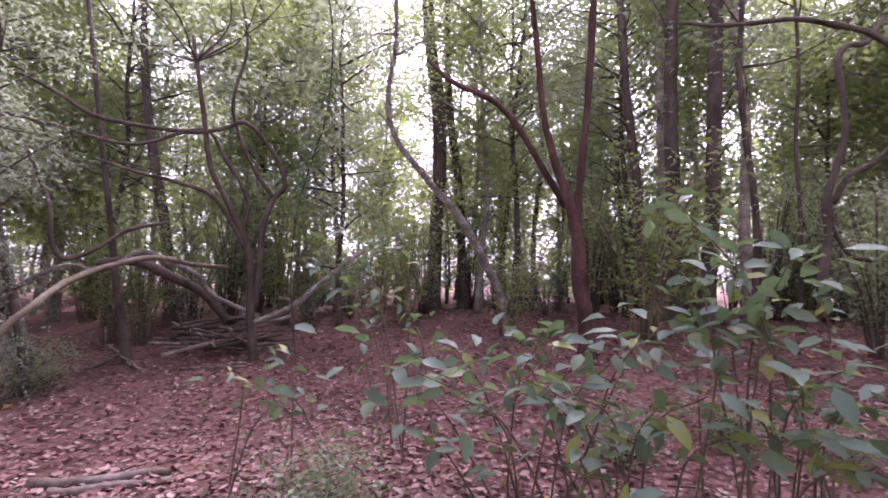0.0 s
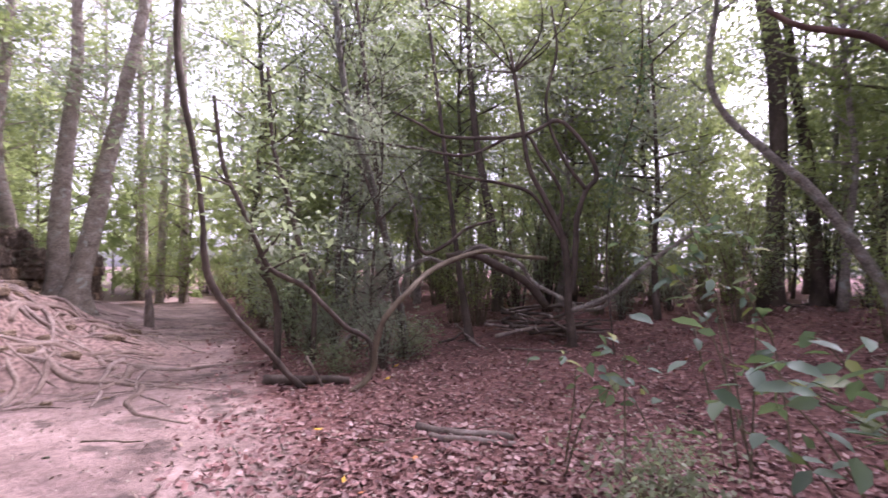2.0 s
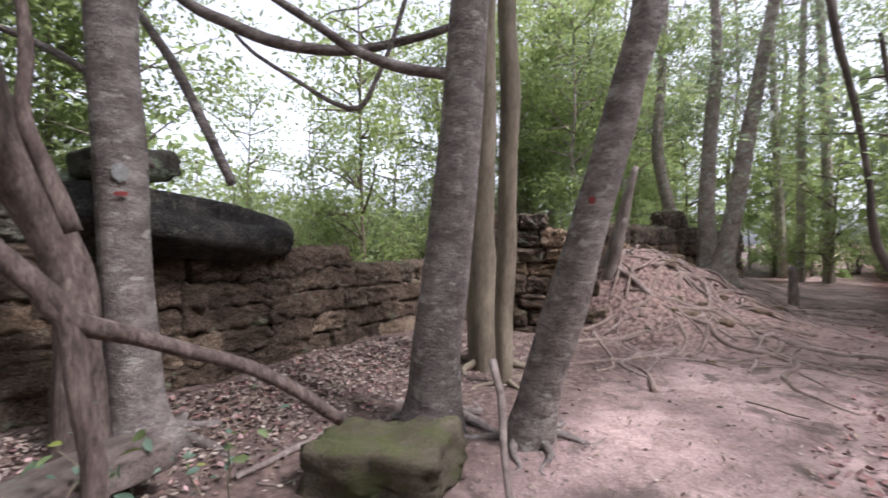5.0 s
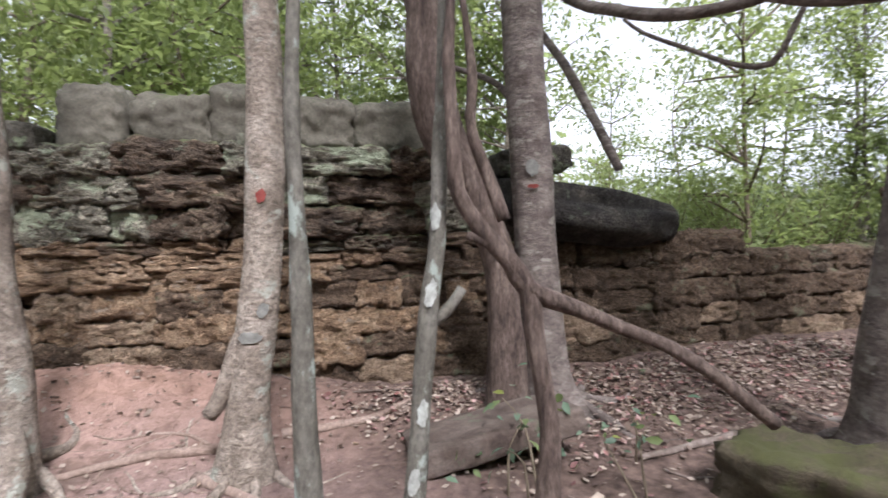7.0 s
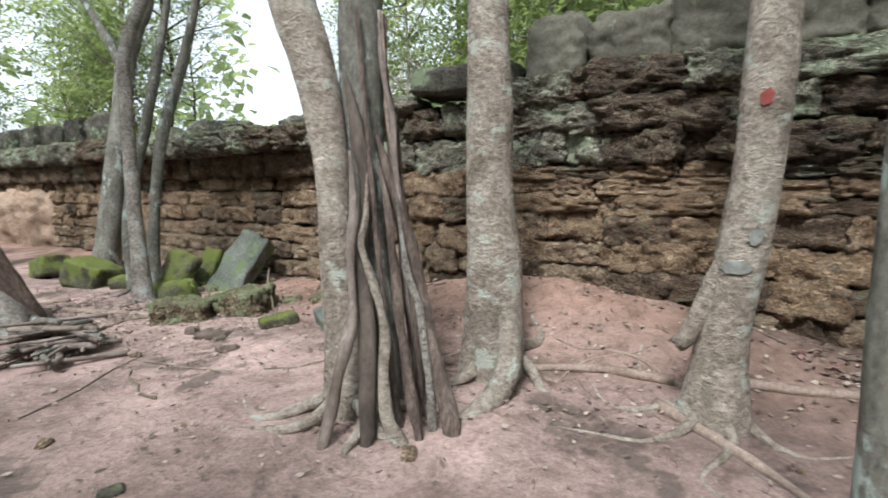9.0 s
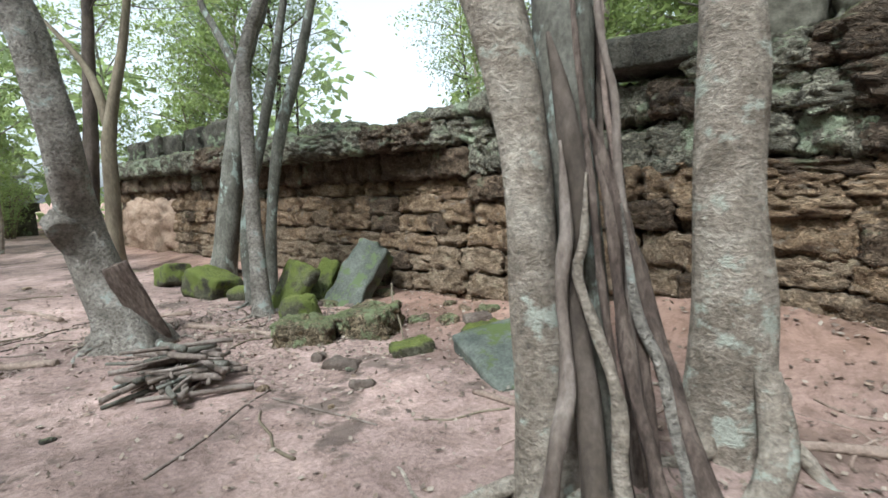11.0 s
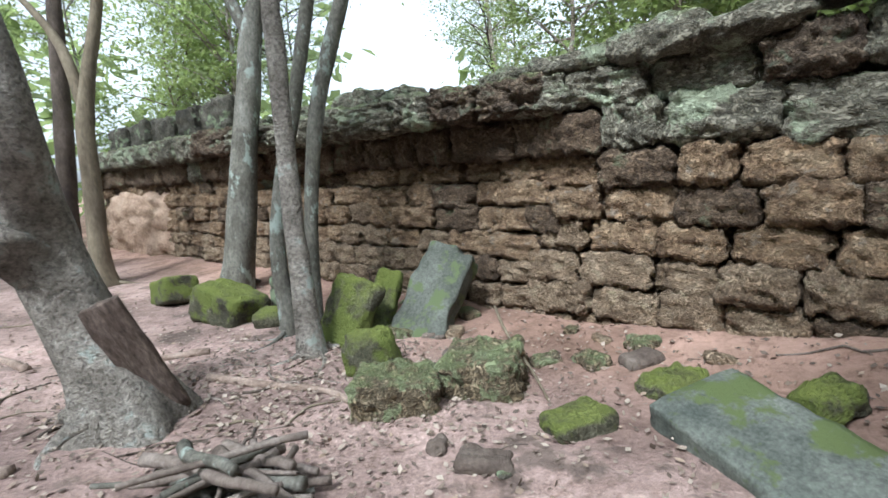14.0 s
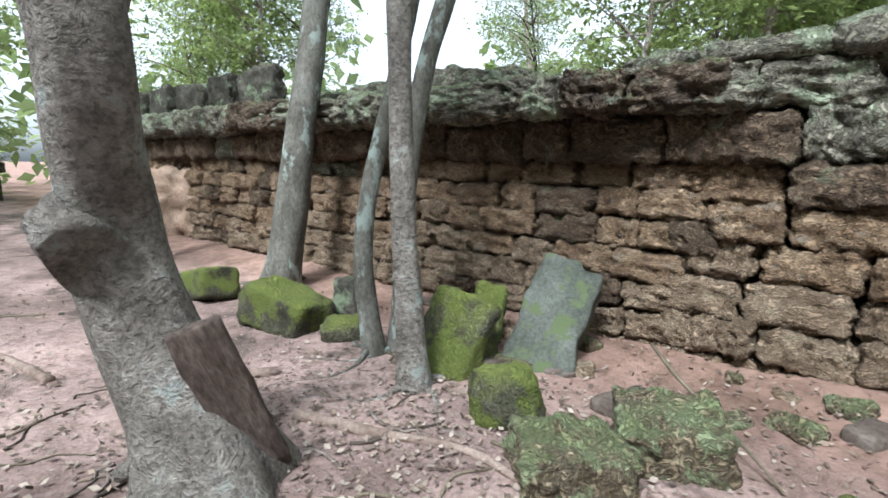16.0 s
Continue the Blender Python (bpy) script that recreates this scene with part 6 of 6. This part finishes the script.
# behind the wall: bright growth, with open sky left between
for i in range(115):
    for _ in range(60):
        x, y = R.uniform(-24, 24), R.uniform(-34, 2)
        b = behind(x, y)
        if b > 2.2:
            break
    hd = heading(x, y)
    gap = 98 < hd < 128 or 193 < hd < 204
    if gap and b < 16:
        kind = R.choices(LOW, (1, 0, 5, 8, 1))[0]
    else:
        kind = R.choices(TALL + LOW, (2, 4, 3, 1, 4, 2, 1, 4, 4, 0))[0]
    if kind in TALL and b < 4.0:
        kind = LOW[2]
    plant(kind, x, y, R.uniform(0.75, 1.2) * (0.8 if gap else 1), R.uniform(0, 360))
# bright growth close behind the middle wall, and low over the west wall
for lo, hi, near, far, count, kinds in ((96, 126, 7.5, 15, 7, (LOW[3], LOW[2], LOW[3])), (146, 182, 5.5, 12, 9, (TALL[4], LOW[3], TALL[1]))):
    for i in range(count):
        for _ in range(40):
            a, d = radians(lo + (hi - lo) * (i + R.random()) / count), R.uniform(near, far)
            x, y = -1.0 - math.sin(a) * d, -0.6 + math.cos(a) * d
            if behind(x, y) > 1.6:
                plant(R.choice(kinds), x, y, R.uniform(0.8, 1.1), R.uniform(0, 360))
                break
# leafy trees beyond the far stretch of wall, and at the back of the wood
for i in range(5):
    a, d = radians(208 + 14 * (i + R.random()) / 5), R.uniform(15, 22)
    x, y = 1.0 - math.sin(a) * d, -2.5 + math.cos(a) * d
    if behind(x, y) > 2.5:
        plant(R.choice((TALL[1], TALL[4], TALL[0])), x, y, R.uniform(0.9, 1.2), R.uniform(0, 360))
for i in range(8):
    a, d = radians(36 + 38 * (i + R.random()) / 8), R.uniform(15, 20)
    x, y = -math.sin(a) * d, math.cos(a) * d
    if side(x, y) > 3.0:
        plant(R.choice((TALL[0], TALL[1])), x, y, R.uniform(0.95, 1.15), R.uniform(0, 360))
for i in range(9):
    a, d = radians(60 + 32 * (i + R.random()) / 9), R.uniform(22, 31)
    plant(R.choice((TALL[1], TALL[2], TALL[4])), -math.sin(a) * d, math.cos(a) * d, R.uniform(1.0, 1.3), R.uniform(0, 360))
for i in range(4):
    a, d = radians(100 + 24 * (i + R.random()) / 4), R.uniform(14, 19)
    plant(R.choice((TALL[4], LOW[3])), -math.sin(a) * d, -0.6 + math.cos(a) * d, R.uniform(0.85, 1.1), R.uniform(0, 360))
CROWNED = forest_tree(206, 9.5, 0.10, 0.30, 2.6, 36, 0.25, M_BARK_PALE, M_LEAF_LIT, "broad leafy tree with bright green crown")
for cx, cy, lo, hi, near, far, count in ((1.8, -2.7, 209, 238, 12, 19, 8), (1.8, -2.7, 152, 187, 10, 15, 3), (0.0, -0.7, 146, 176, 8, 13, 4), (-0.1, -0.3, 131, 144, 9, 13, 3)):
    for i in range(count):
        a, d = radians(lo + (hi - lo) * (i + R2.random()) / count), R2.uniform(near, far)
        x, y = cx - math.sin(a) * d, cy + math.cos(a) * d
        if behind(x, y) > 2.2 or x > 13.5:
            plant(CROWNED, x, y, R2.uniform(0.75, 1.05), R2.uniform(0, 360))
for i in range(3):
    a, d = radians(40 + 16 * (i + R2.random()) / 3), R2.uniform(16, 22)
    plant(CROWNED, -math.sin(a) * d, math.cos(a) * d + 1.5, R2.uniform(1.1, 1.35), R2.uniform(0, 360))
for x, y, size in ((-12.6, 0.9, 0.8), (-15.6, 2.6, 0.85), (-14.0, -0.4, 0.9)):
    plant(CROWNED, x, y, size, R2.uniform(0, 360))
base_x, base_y = 22.9, -19.4
# distant woods all round
cen = []
for i in range(2300):
    a = R.uniform(0, 360)
    d = R.uniform(27, 48)
    open_sky = 100 < a < 126 or 193 < a < 204
    top = (5.0 if open_sky else 11.0) * (0.75 + 0.35 * math.sin(a * 0.21) * math.sin(a * 0.047 + 1)) + R.uniform(-1.5, 1.5)
    x, y = -1 - math.sin(radians(a)) * d, -1 + math.cos(radians(a)) * d
    cen.append((x, y, gh(x, y) + max(0.3, top * R.random() ** 0.8)))
tagged(part("far_wood", leaves(Geo(), clumps(cen, 1.5, 13, 0.8), 0.85, 0.6, 0.2), M_LEAF_FAR), "hazy light green woods in the distance", "woods", kind="stuff")
# east end of the clearing
for i in range(34):
    x, y = R.uniform(13, 30), R.uniform(-24, 6)
    if behind(x, y) > -1.0 and x < 16 or math.hypot(x - base_x, y - base_y) < 3.5 or abs(0.62 * (x - 1.8) + 0.785 * (y + 2.7)) < 1.6:
        x, y = x + 6, y + 6
    plant(R.choices(TALL + LOW[:3], (2, 4, 3, 1, 4, 2, 1, 3))[0], x, y, R.uniform(0.8, 1.2), R.uniform(0, 360))

# ---- broad-leaved bush close to the path ----


def broad_bush(at, stems, label, seed, leaf=0.15):
    b = thing("broad_leaved_bush", (*at, gh(*at)), label, "bush", "broad-leaved bushes")
    q = random.Random(seed)
    for e in stems:
        foot = (at[0] + q.gauss(0, 0.2) + 0.25 * (e[0] - at[0]), at[1] + q.gauss(0, 0.16))
        m = tuple(0.55 * foot[k] + 0.45 * e[k] + q.uniform(-0.08, 0.08) for k in range(2))
        g0 = gh(*foot)
        pts = [(*foot, g0 - 0.05, 0.009), (*m, g0 + 0.7 * (e[2] - g0), 0.006), (*e, 0.003)]
        part("stem", tube(Geo(), pts, 6, 0.1, 0.06, seed=seed), M_BARK_TAN, b)
        c = curve_points(pts, 0.09)
        c = c[int(len(c) * 0.62):, :3]
        tip = np.array(e) + rng.normal(size=(7, 3)) * (0.16, 0.13, 0.07)
        part("foliage", leaves(Geo(), np.vstack([c + rng.normal(size=c.shape) * 0.02, tip]), leaf, 0.48, 0.25, True, 0.5), M_LEAF_NEAR, b)
    return b


broad_bush((0.98, 3.3), [(-0.39, 2.84, 1.08), (-0.19, 2.74, 1.04), (0.06, 2.83, 1.15), (0.21, 2.63, 1.09), (0.37, 2.73, 1.2), (0.53, 2.62, 1.24), (0.41, 2.44, 1.04), (0.74, 2.53, 1.17), (0.6, 2.44, 0.99), (0.89, 2.63, 1.1), (0.15, 2.56, 0.73), (-0.29, 2.86, 0.7), (1.08, 2.73, 1.21), (1.29, 2.92, 1.29), (1.05, 2.45, 0.91), (1.29, 2.44, 0.97), (1.35, 2.35, 0.81), (0.66, 2.35, 0.83), (0.81, 2.27, 0.63), (-0, 2.65, 0.94)], "bush of broad dark green glossy leaves on thin stems", 300)
broad_bush((2.15, 3.0), [(1.27, 2.6, 1.61), (1.48, 2.5, 1.62), (1.67, 2.4, 1.61), (1.88, 2.79, 1.75), (1.4, 2.78, 1.87), (1.39, 2.97, 2.04), (1.4, 2.52, 1.26), (1.54, 2.42, 1.28), (1.59, 2.23, 1.15), (1.81, 2.24, 1.05), (1.85, 2.14, 1), (1.86, 2.23, 1.18), (1.99, 2.6, 1.53), (1.45, 2.34, 0.94), (1.62, 2.15, 0.85), (1.77, 2.06, 0.77), (1.81, 2.62, 1.35)], "bush of broad dark green glossy leaves on thin stems", 301)
broad_bush((-0.35, 4.5), [(-1.13, 4.4, 1.71), (-0.73, 4.39, 1.84), (-0.41, 4.29, 1.79), (-0.87, 4.41, 1.49), (-0.35, 4.22, 1.35), (-1, 4.48, 1.95)], "leggy sapling with broad drooping leaves", 302)
broad_bush((-1.25, 3.65), [(-1.28, 3.66, 0.78), (-1.08, 3.65, 0.95), (-1.41, 3.56, 0.76), (-1.12, 3.57, 0.69)], "small broad-leaved seedling in the litter", 303, 0.12)
broad_bush((-2.2, -2.6), [(-2.3, -2.5, 0.3), (-2.05, -2.45, 0.2), (-2.35, -2.75, 0.35)], "small green seedling at a tree foot", 304, 0.09)
broad_bush((-2.7, -2.1), [(-2.8, -2.0, 0.25), (-2.55, -2.15, 0.2), (-2.9, -2.2, 0.3)], "small green seedling by the mossy stone", 305, 0.08)
for i, (x, y) in enumerate(((-0.75, 3.05), (1.6, 4.4), (2.6, 4.6), (3.2, 4.0), (-5.6, 5.2))):
    plant(LOW[4], x, y, R.uniform(0.35, 0.8), R.uniform(0, 360))

# ---- litter ----


def scatter(n, where, size, label, material, lift=0.012, name="leaf_litter"):
    pts = []
    while len(pts) < n:
        x, y = where()
        pts.append((x, y))
    pts = np.array(pts)
    z = gz(pts[:, 0], pts[:, 1]) + lift + np.abs(rng.normal(size=n)) * 0.012
    d = rng.normal(size=(n, 3)) * (1, 1, 0.28)
    d /= np.linalg.norm(d, axis=1)[:, None]
    s = np.cross(d, rng.normal(size=(n, 3)) * 0.35 + (0, 0, 1))
    s /= np.linalg.norm(s, axis=1)[:, None]
    nr = np.cross(s, d)
    L = size * rng.uniform(0.5, 1.3, n)[:, None]
    c = np.column_stack([pts, z])
    Wd = L * rng.uniform(0.2, 0.36, n)[:, None]
    cup = L * rng.uniform(-0.05, 0.2, n)[:, None]
    v = np.stack([c - d * L * 0.5 + nr * cup, c + s * Wd + nr * cup * 0.8, c + d * L * 0.5 + nr * cup, c - s * Wd + nr * cup * 0.8, c], 1).reshape(-1, 3)
    faces = [tuple(5 * i + k for k in f) for i in range(n) for f in ((0, 4, 1), (1, 4, 2), (2, 4, 3), (3, 4, 0))]
    return tagged(part(name, Geo().add(v, faces), material), label, "leaf litter", kind="stuff")


def wood_floor():
    while True:
        d, a = 1.6 + 11.5 * R.random() ** 1.5, R.uniform(0, 6.28)
        x, y = -0.6 + d * math.cos(a), 0.6 + d * math.sin(a)
        f = side(x, y)
        if f > R.uniform(-0.9, 0.6):
            return x, y


def bare_earth():
    while True:
        x, y = R.uniform(-9, 9), R.uniform(-10, 3)
        if behind(x, y) < -0.1 and side(x, y) < 0.2:
            return x, y


def wall_foot():
    x = R.uniform(-8, -2.2)
    return x + R.uniform(-0.2, 0.4), -1.75 - 0.48 * (x + 8.0) + abs(R.gauss(0.2, 0.8)) + 0.25


scatter(42000, wood_floor, 0.078, "thick brown and red-brown leaf litter under the trees", M_LITTER)
scatter(6500, bare_earth, 0.042, "scattered dry leaf scraps on bare earth", M_SCRAP, 0.004)
scatter(1300, wall_foot, 0.06, "dry leaves gathered at the foot of the wall", M_LITTER)
scatter(5600, wall_foot, 0.06, "grey-brown leaf scraps at the foot of the wall", M_SCRAP)
scatter(2800, lambda: (R.gauss(3.6, 1.7), R.gauss(-6.3, 0.85)), 0.045, "dry leaf scraps and chips among the stones", M_SCRAP, 0.004)
scatter(1300, lambda: (R3.gauss(4.3, 0.9), R3.gauss(-6.3, 0.5)), 0.045, "dark leaf scraps round the thick tree", M_SCRAP, 0.004)
scatter(900, lambda: (R.uniform(-2.6, 1.2), R.uniform(-5.9, -3.6)), 0.05, "dry scraps on the earth bank under the wall", M_SCRAP, 0.004)
scatter(7000, wood_floor, 0.05, "broken pale leaf bits in the wood litter", M_SCRAP, 0.02)
scatter(26, wood_floor, 0.12, "single yellow fallen leaves", M_YELLOW, 0.03)
scatter(40, wood_floor, 0.12, "single orange fallen leaves", M_ORANGE, 0.03)

# ---- sticks, roots, firewood ----


def stick(a, b, r, material, label, name="stick", group="fallen sticks", bend=0.05, seed=0):
    q = random.Random(seed)
    pts = []
    for k in range(5):
        t = k / 4
        x, y = a[0] + (b[0] - a[0]) * t + q.uniform(-bend, bend), a[1] + (b[1] - a[1]) * t + q.uniform(-bend, bend)
        z = (a[2] + (b[2] - a[2]) * t) if len(a) > 2 else gh(x, y) + r * 0.7
        pts.append((x, y, z, r * (1 - 0.35 * t)))
    return solo(name, tube(Geo(), pts, 8, 0.08, 0.12, seed=seed), material, label, "stick", group=group)


stick((-3.1, 3.85), (-2.15, 4.15), 0.045, M_DEAD, "grey dead branch lying in leaf litter", seed=1)
stick((-2.9, 3.7), (-2.1, 3.95), 0.04, M_DEAD, "grey dead branch lying in leaf litter", seed=2)
stick((-3.7, 3.1), (-2.5, 3.9), 0.016, M_BARK_TAN, "pale forked twig in leaf litter", seed=3)
stick((-3.3, 3.25), (-2.7, 3.1), 0.012, M_BARK_TAN, "pale forked twig in leaf litter", seed=4)
for i in range(90):
    x, y = wood_floor() if i < 60 else bare_earth()
    a, L = R.uniform(0, 6.28), R.uniform(0.3, 1.1)
    stick((x, y), (x + math.cos(a) * L, y + math.sin(a) * L), R.uniform(0.004, 0.011), M_DEAD if i % 3 else M_BARK_TAN, "thin dry twig on the ground", seed=10 + i)
for i in range(46):
    x, y, a, L = R3.uniform(2.6, 6.2), R3.uniform(-7.3, -5.2), R3.uniform(0, 6.28), R3.uniform(0.15, 0.6)
    stick((x, y), (x + math.cos(a) * L, y + math.sin(a) * L), R3.uniform(0.004, 0.012), (M_DEAD, M_BARK_TAN, M_BARK_DARK)[i % 3], "thin dry twig among the stones", seed=800 + i)
stick((2.62, -7.0, 0.28), (2.28, -6.1, -0.06), 0.012, M_BARK_TAN, "thin pale stick propped on a mossy block", seed=120, bend=0.02)
stick((-3.55, -0.55, 0.62), (-2.75, -0.35, -0.12), 0.03, M_DEAD, "pale broken branch leaning at the tree foot", seed=121, bend=0.03)
stick((-5.75, 4.05), (-4.95, 4.75), 0.075, M_BARK_DARK, "dark rotting log at the foot of a liana", "fallen_log", "fallen sticks", 0.04, 123)
stick((-3.9, -1.9), (-3.1, -2.2), 0.03, M_DEAD, "grey stick below the wall", seed=122)


for i in range(46):
    a, L = R.uniform(0, 3.14), R.uniform(0.5, 1.6)
    cx, cy = -4.1 + R.gauss(0, 0.55), 9.1 + R.gauss(0, 0.5)
    z = gh(cx, cy) + 0.75 * R.random() * math.exp(-((cx + 4.1) ** 2 + (cy - 9.1) ** 2) / 0.6)
    stick((cx - math.cos(a) * L / 2, cy - math.sin(a) * L / 2, z + R.uniform(-0.1, 0.1)), (cx + math.cos(a) * L / 2, cy + math.sin(a) * L / 2, z + R.uniform(-0.1, 0.25)),
          R.uniform(0.012, 0.045), M_BARK_DARK if i % 2 else M_DEAD, "dark dead branch in a brush heap", "brush_branch", "brush heap", 0.06, 700 + i)


def ground_root(pts, r, label, seed, material=M_ROOT, lift=0.25):
    rows = [(x, y, gh(x, y) + r * lift, r * (1 - 0.6 * i / (len(pts) - 1))) for i, (x, y) in enumerate(pts)]
    return solo("surface_root", tube(Geo(), rows, 8, 0.1, 0.15, seed=seed), material, label, "root", group="surface roots")


for i in range(12):
    x, y, a = R.uniform(-2.2, 0.8), R.uniform(-4.9, -3.6), R.uniform(0, 6.28)
    pts = []
    for k in range(6):
        pts.append((x, y))
        a += R.gauss(0, 0.4)
        x, y = x + math.cos(a) * 0.16, y + math.sin(a) * 0.16
    ground_root(pts, R.uniform(0.008, 0.022), "thin bare root on the earth under the wall", 260 + i)
# roots over the bank beside the path
for i in range(170):
    s = R.uniform(-0.8, 6.5)
    o = R.uniform(-0.3, 3.3)
    x, y = -8.9 - 0.82 * s + 0.57 * o, 0.5 + 0.57 * s + 0.82 * o
    a = (math.atan2(0.82, 0.57) if i % 6 < 1 else math.atan2(0.57, -0.82) + (math.pi if i % 2 else 0)) + R.gauss(0, 0.33)
    pts = []
    for k in range(7):
        pts.append((x, y))
        a += R.gauss(0, 0.26)
        x, y = x + math.cos(a) * 0.34, y + math.sin(a) * 0.34
    ground_root(pts, 0.012 + 0.05 * R.random() ** 2, "bare root running along the trodden bank", 200 + i, M_ROOT if i % 3 else M_ROOT_PALE, -0.05)
for i in range(26):
    s, o = R.uniform(-0.8, 4.5), R.uniform(0.2, 2.6)
    x, y = -8.9 - 0.82 * s + 0.57 * o, 0.5 + 0.57 * s + 0.82 * o
    k = R.uniform(0.08, 0.2)
    stone("bank_stone", (k * 1.4, k, k * 0.7), (x, y, gh(x, y) - k * 0.3), (R.uniform(-12, 12), R.uniform(-12, 12), R.uniform(0, 180)), M_LATERITE_LOW, "broken laterite lump half buried in the bank", 500 + i, k * 0.2, 0.02, group="bank stones", cuts=5)
for i in range(46):
    x, y = bare_earth()
    k = R.uniform(0.03, 0.09)
    stone("pebble", (k * 1.4, k, k * 0.6), (x, y, gh(x, y) - k * 0.2), (R.uniform(-12, 12), R.uniform(-12, 12), R.uniform(0, 180)), M_LATERITE_LOW if i % 2 else M_SAND, "small rough stone lying on the earth", 540 + i, k * 0.25, 0.006, "stone", "pebbles", cuts=3)
for i in range(30):
    x = R.uniform(0.9, 4.2)
    p = on_mid(x, -R.uniform(0.05, 1.1)) if x < 2.2 else Vector((x, -7.65 - 0.65 * (x - 2.2))) + Vector((0.55, 0.84)) * R.uniform(0.05, 1.2)
    k = R.uniform(0.06, 0.2)
    stone("rubble_stone", (k * 1.5, k, k * 0.6), (p.x, p.y, gh(p.x, p.y) - k * 0.25), (R.uniform(-10, 10), R.uniform(-10, 10), R.uniform(0, 180)), (M_MOSSBLOCK, M_LATERITE_LOW, M_DUSTY)[i % 3], "broken stone lump at the wall foot", 600 + i, k * 0.22, 0.012, "stone", "wall foot rubble", cuts=4)
for i, pts in enumerate((((5.0, -5.2), (5.8, -5.0), (6.8, -5.3), (8.0, -5.2)), ((4.7, -6.4), (4.2, -6.3), (3.7, -6.2), (3.3, -5.9)), ((5.1, -7.0), (5.6, -6.8), (6.4, -7.0)),
                         ((-1.0, -4.1), (-0.6, -4.3), (-0.1, -4.4), (0.3, -4.35)), ((6.5, -6.6), (7.3, -6.9), (8.4, -7.0)), ((-5.5, 1.0), (-6.4, 1.1), (-7.2, 0.8)), ((-0.8, -3.9), (-1.0, -3.3), (-1.1, -2.8)),
                         ((-1.4, -4.0), (-2.0, -3.8), (-2.5, -3.9)), ((0.4, -4.6), (1.0, -4.7), (1.5, -5.0)))):
    ground_root(pts, 0.04, "bare surface root crossing the earth", 240 + i)
for i in range(48):
    a = R.uniform(0, 3.14)
    cx, cy, L = 3.72 + R.gauss(0, 0.16), -5.02 + R.gauss(0, 0.13), R.uniform(0.35, 0.78)
    lift = 0.02 + 0.26 * i / 46 * math.exp(-((cx - 3.72) ** 2 + (cy + 5.02) ** 2) / 0.06)
    z = gh(cx, cy) + lift
    stick((cx - math.cos(a) * L / 2, cy - math.sin(a) * L / 2, z + R.uniform(-0.01, 0.03)), (cx + math.cos(a) * L / 2, cy + math.sin(a) * L / 2, z + R.uniform(-0.01, 0.05)),
          R.uniform(0.014, 0.036), M_DEAD if i % 4 else M_BARK_DIM, "dry cut stick in a heap of firewood", "firewood_stick", "firewood heap", 0.02, 300 + i)
leaning("wood_slab", (0.22, 0.07, 0.84), (4.60, -5.90, -0.06), (4.76, -5.60, 0.76), M_VINE, "rough brown wooden slab leaning against the thick tree", 140, 60, 0.02, 0.012)
# far end: poles stacked on a stone table, and a ruined pier of small blocks
base = Vector((base_x, base_y, gh(base_x, base_y)))
table = thing("stone_table", base, "dark squared stone table under stacked poles", "table")
for i, (size, at) in enumerate((((0.5, 1.3, 1.05), (-1.15, 0.75, -0.1)), ((0.5, 1.3, 1.05), (1.15, -0.75, -0.1)), ((3.4, 1.6, 0.38), (0, 0, 0.93)))):
    place_piece("table_top" if i == 2 else "support", block_mesh("table_block", size, M_SAND, 150 + i, 0.05, 0.02), table, base + Vector(at), (0, 0, -33))
for i in range(56):
    row = i // 8
    o = (i % 8 - 3.5) * 0.16 * (1 - 0.05 * row)
    q = base + Vector((0.785, 0.62, 0)) * o * 1.0
    z = base.z + 1.34 + 0.095 * row
    stick((q.x - 1.5 + R.uniform(-0.3, 0.2), q.y + 1.0 + R.uniform(-0.2, 0.2), z - 0.08 * (7 - row) * 0.2), (q.x + 1.2, q.y - 0.9, z + R.uniform(0, 0.08)), R.uniform(0.035, 0.06), M_DEAD if i % 3 else M_BARK, "dry pole stacked on the stone table", "stacked_pole", "stacked poles", 0.03, 400 + i)
pier = thing("stone_pier", (26.0, -20.9, gh(26.0, -20.9)), "ruined pier of small pale grey stone blocks", "pier")
small = [block_mesh("stone_block", (0.66, 0.8, 0.38), M_PIER, 160 + k, 0.05, 0.03, False, 6) for k in range(4)]
for row in range(11):
    for k in range(4 if row < 9 else 3):
        o = (k - 1.5) * 0.68 + 0.16 * (-1) ** row
        place_piece("stone_block", small[(row + k) % 4], pier, ORIGIN[pier.name] + Vector((0.62 * o, 0.785 * o, -0.1 + 0.375 * row)), (0, 0, 52 + 3 * (-1) ** k))
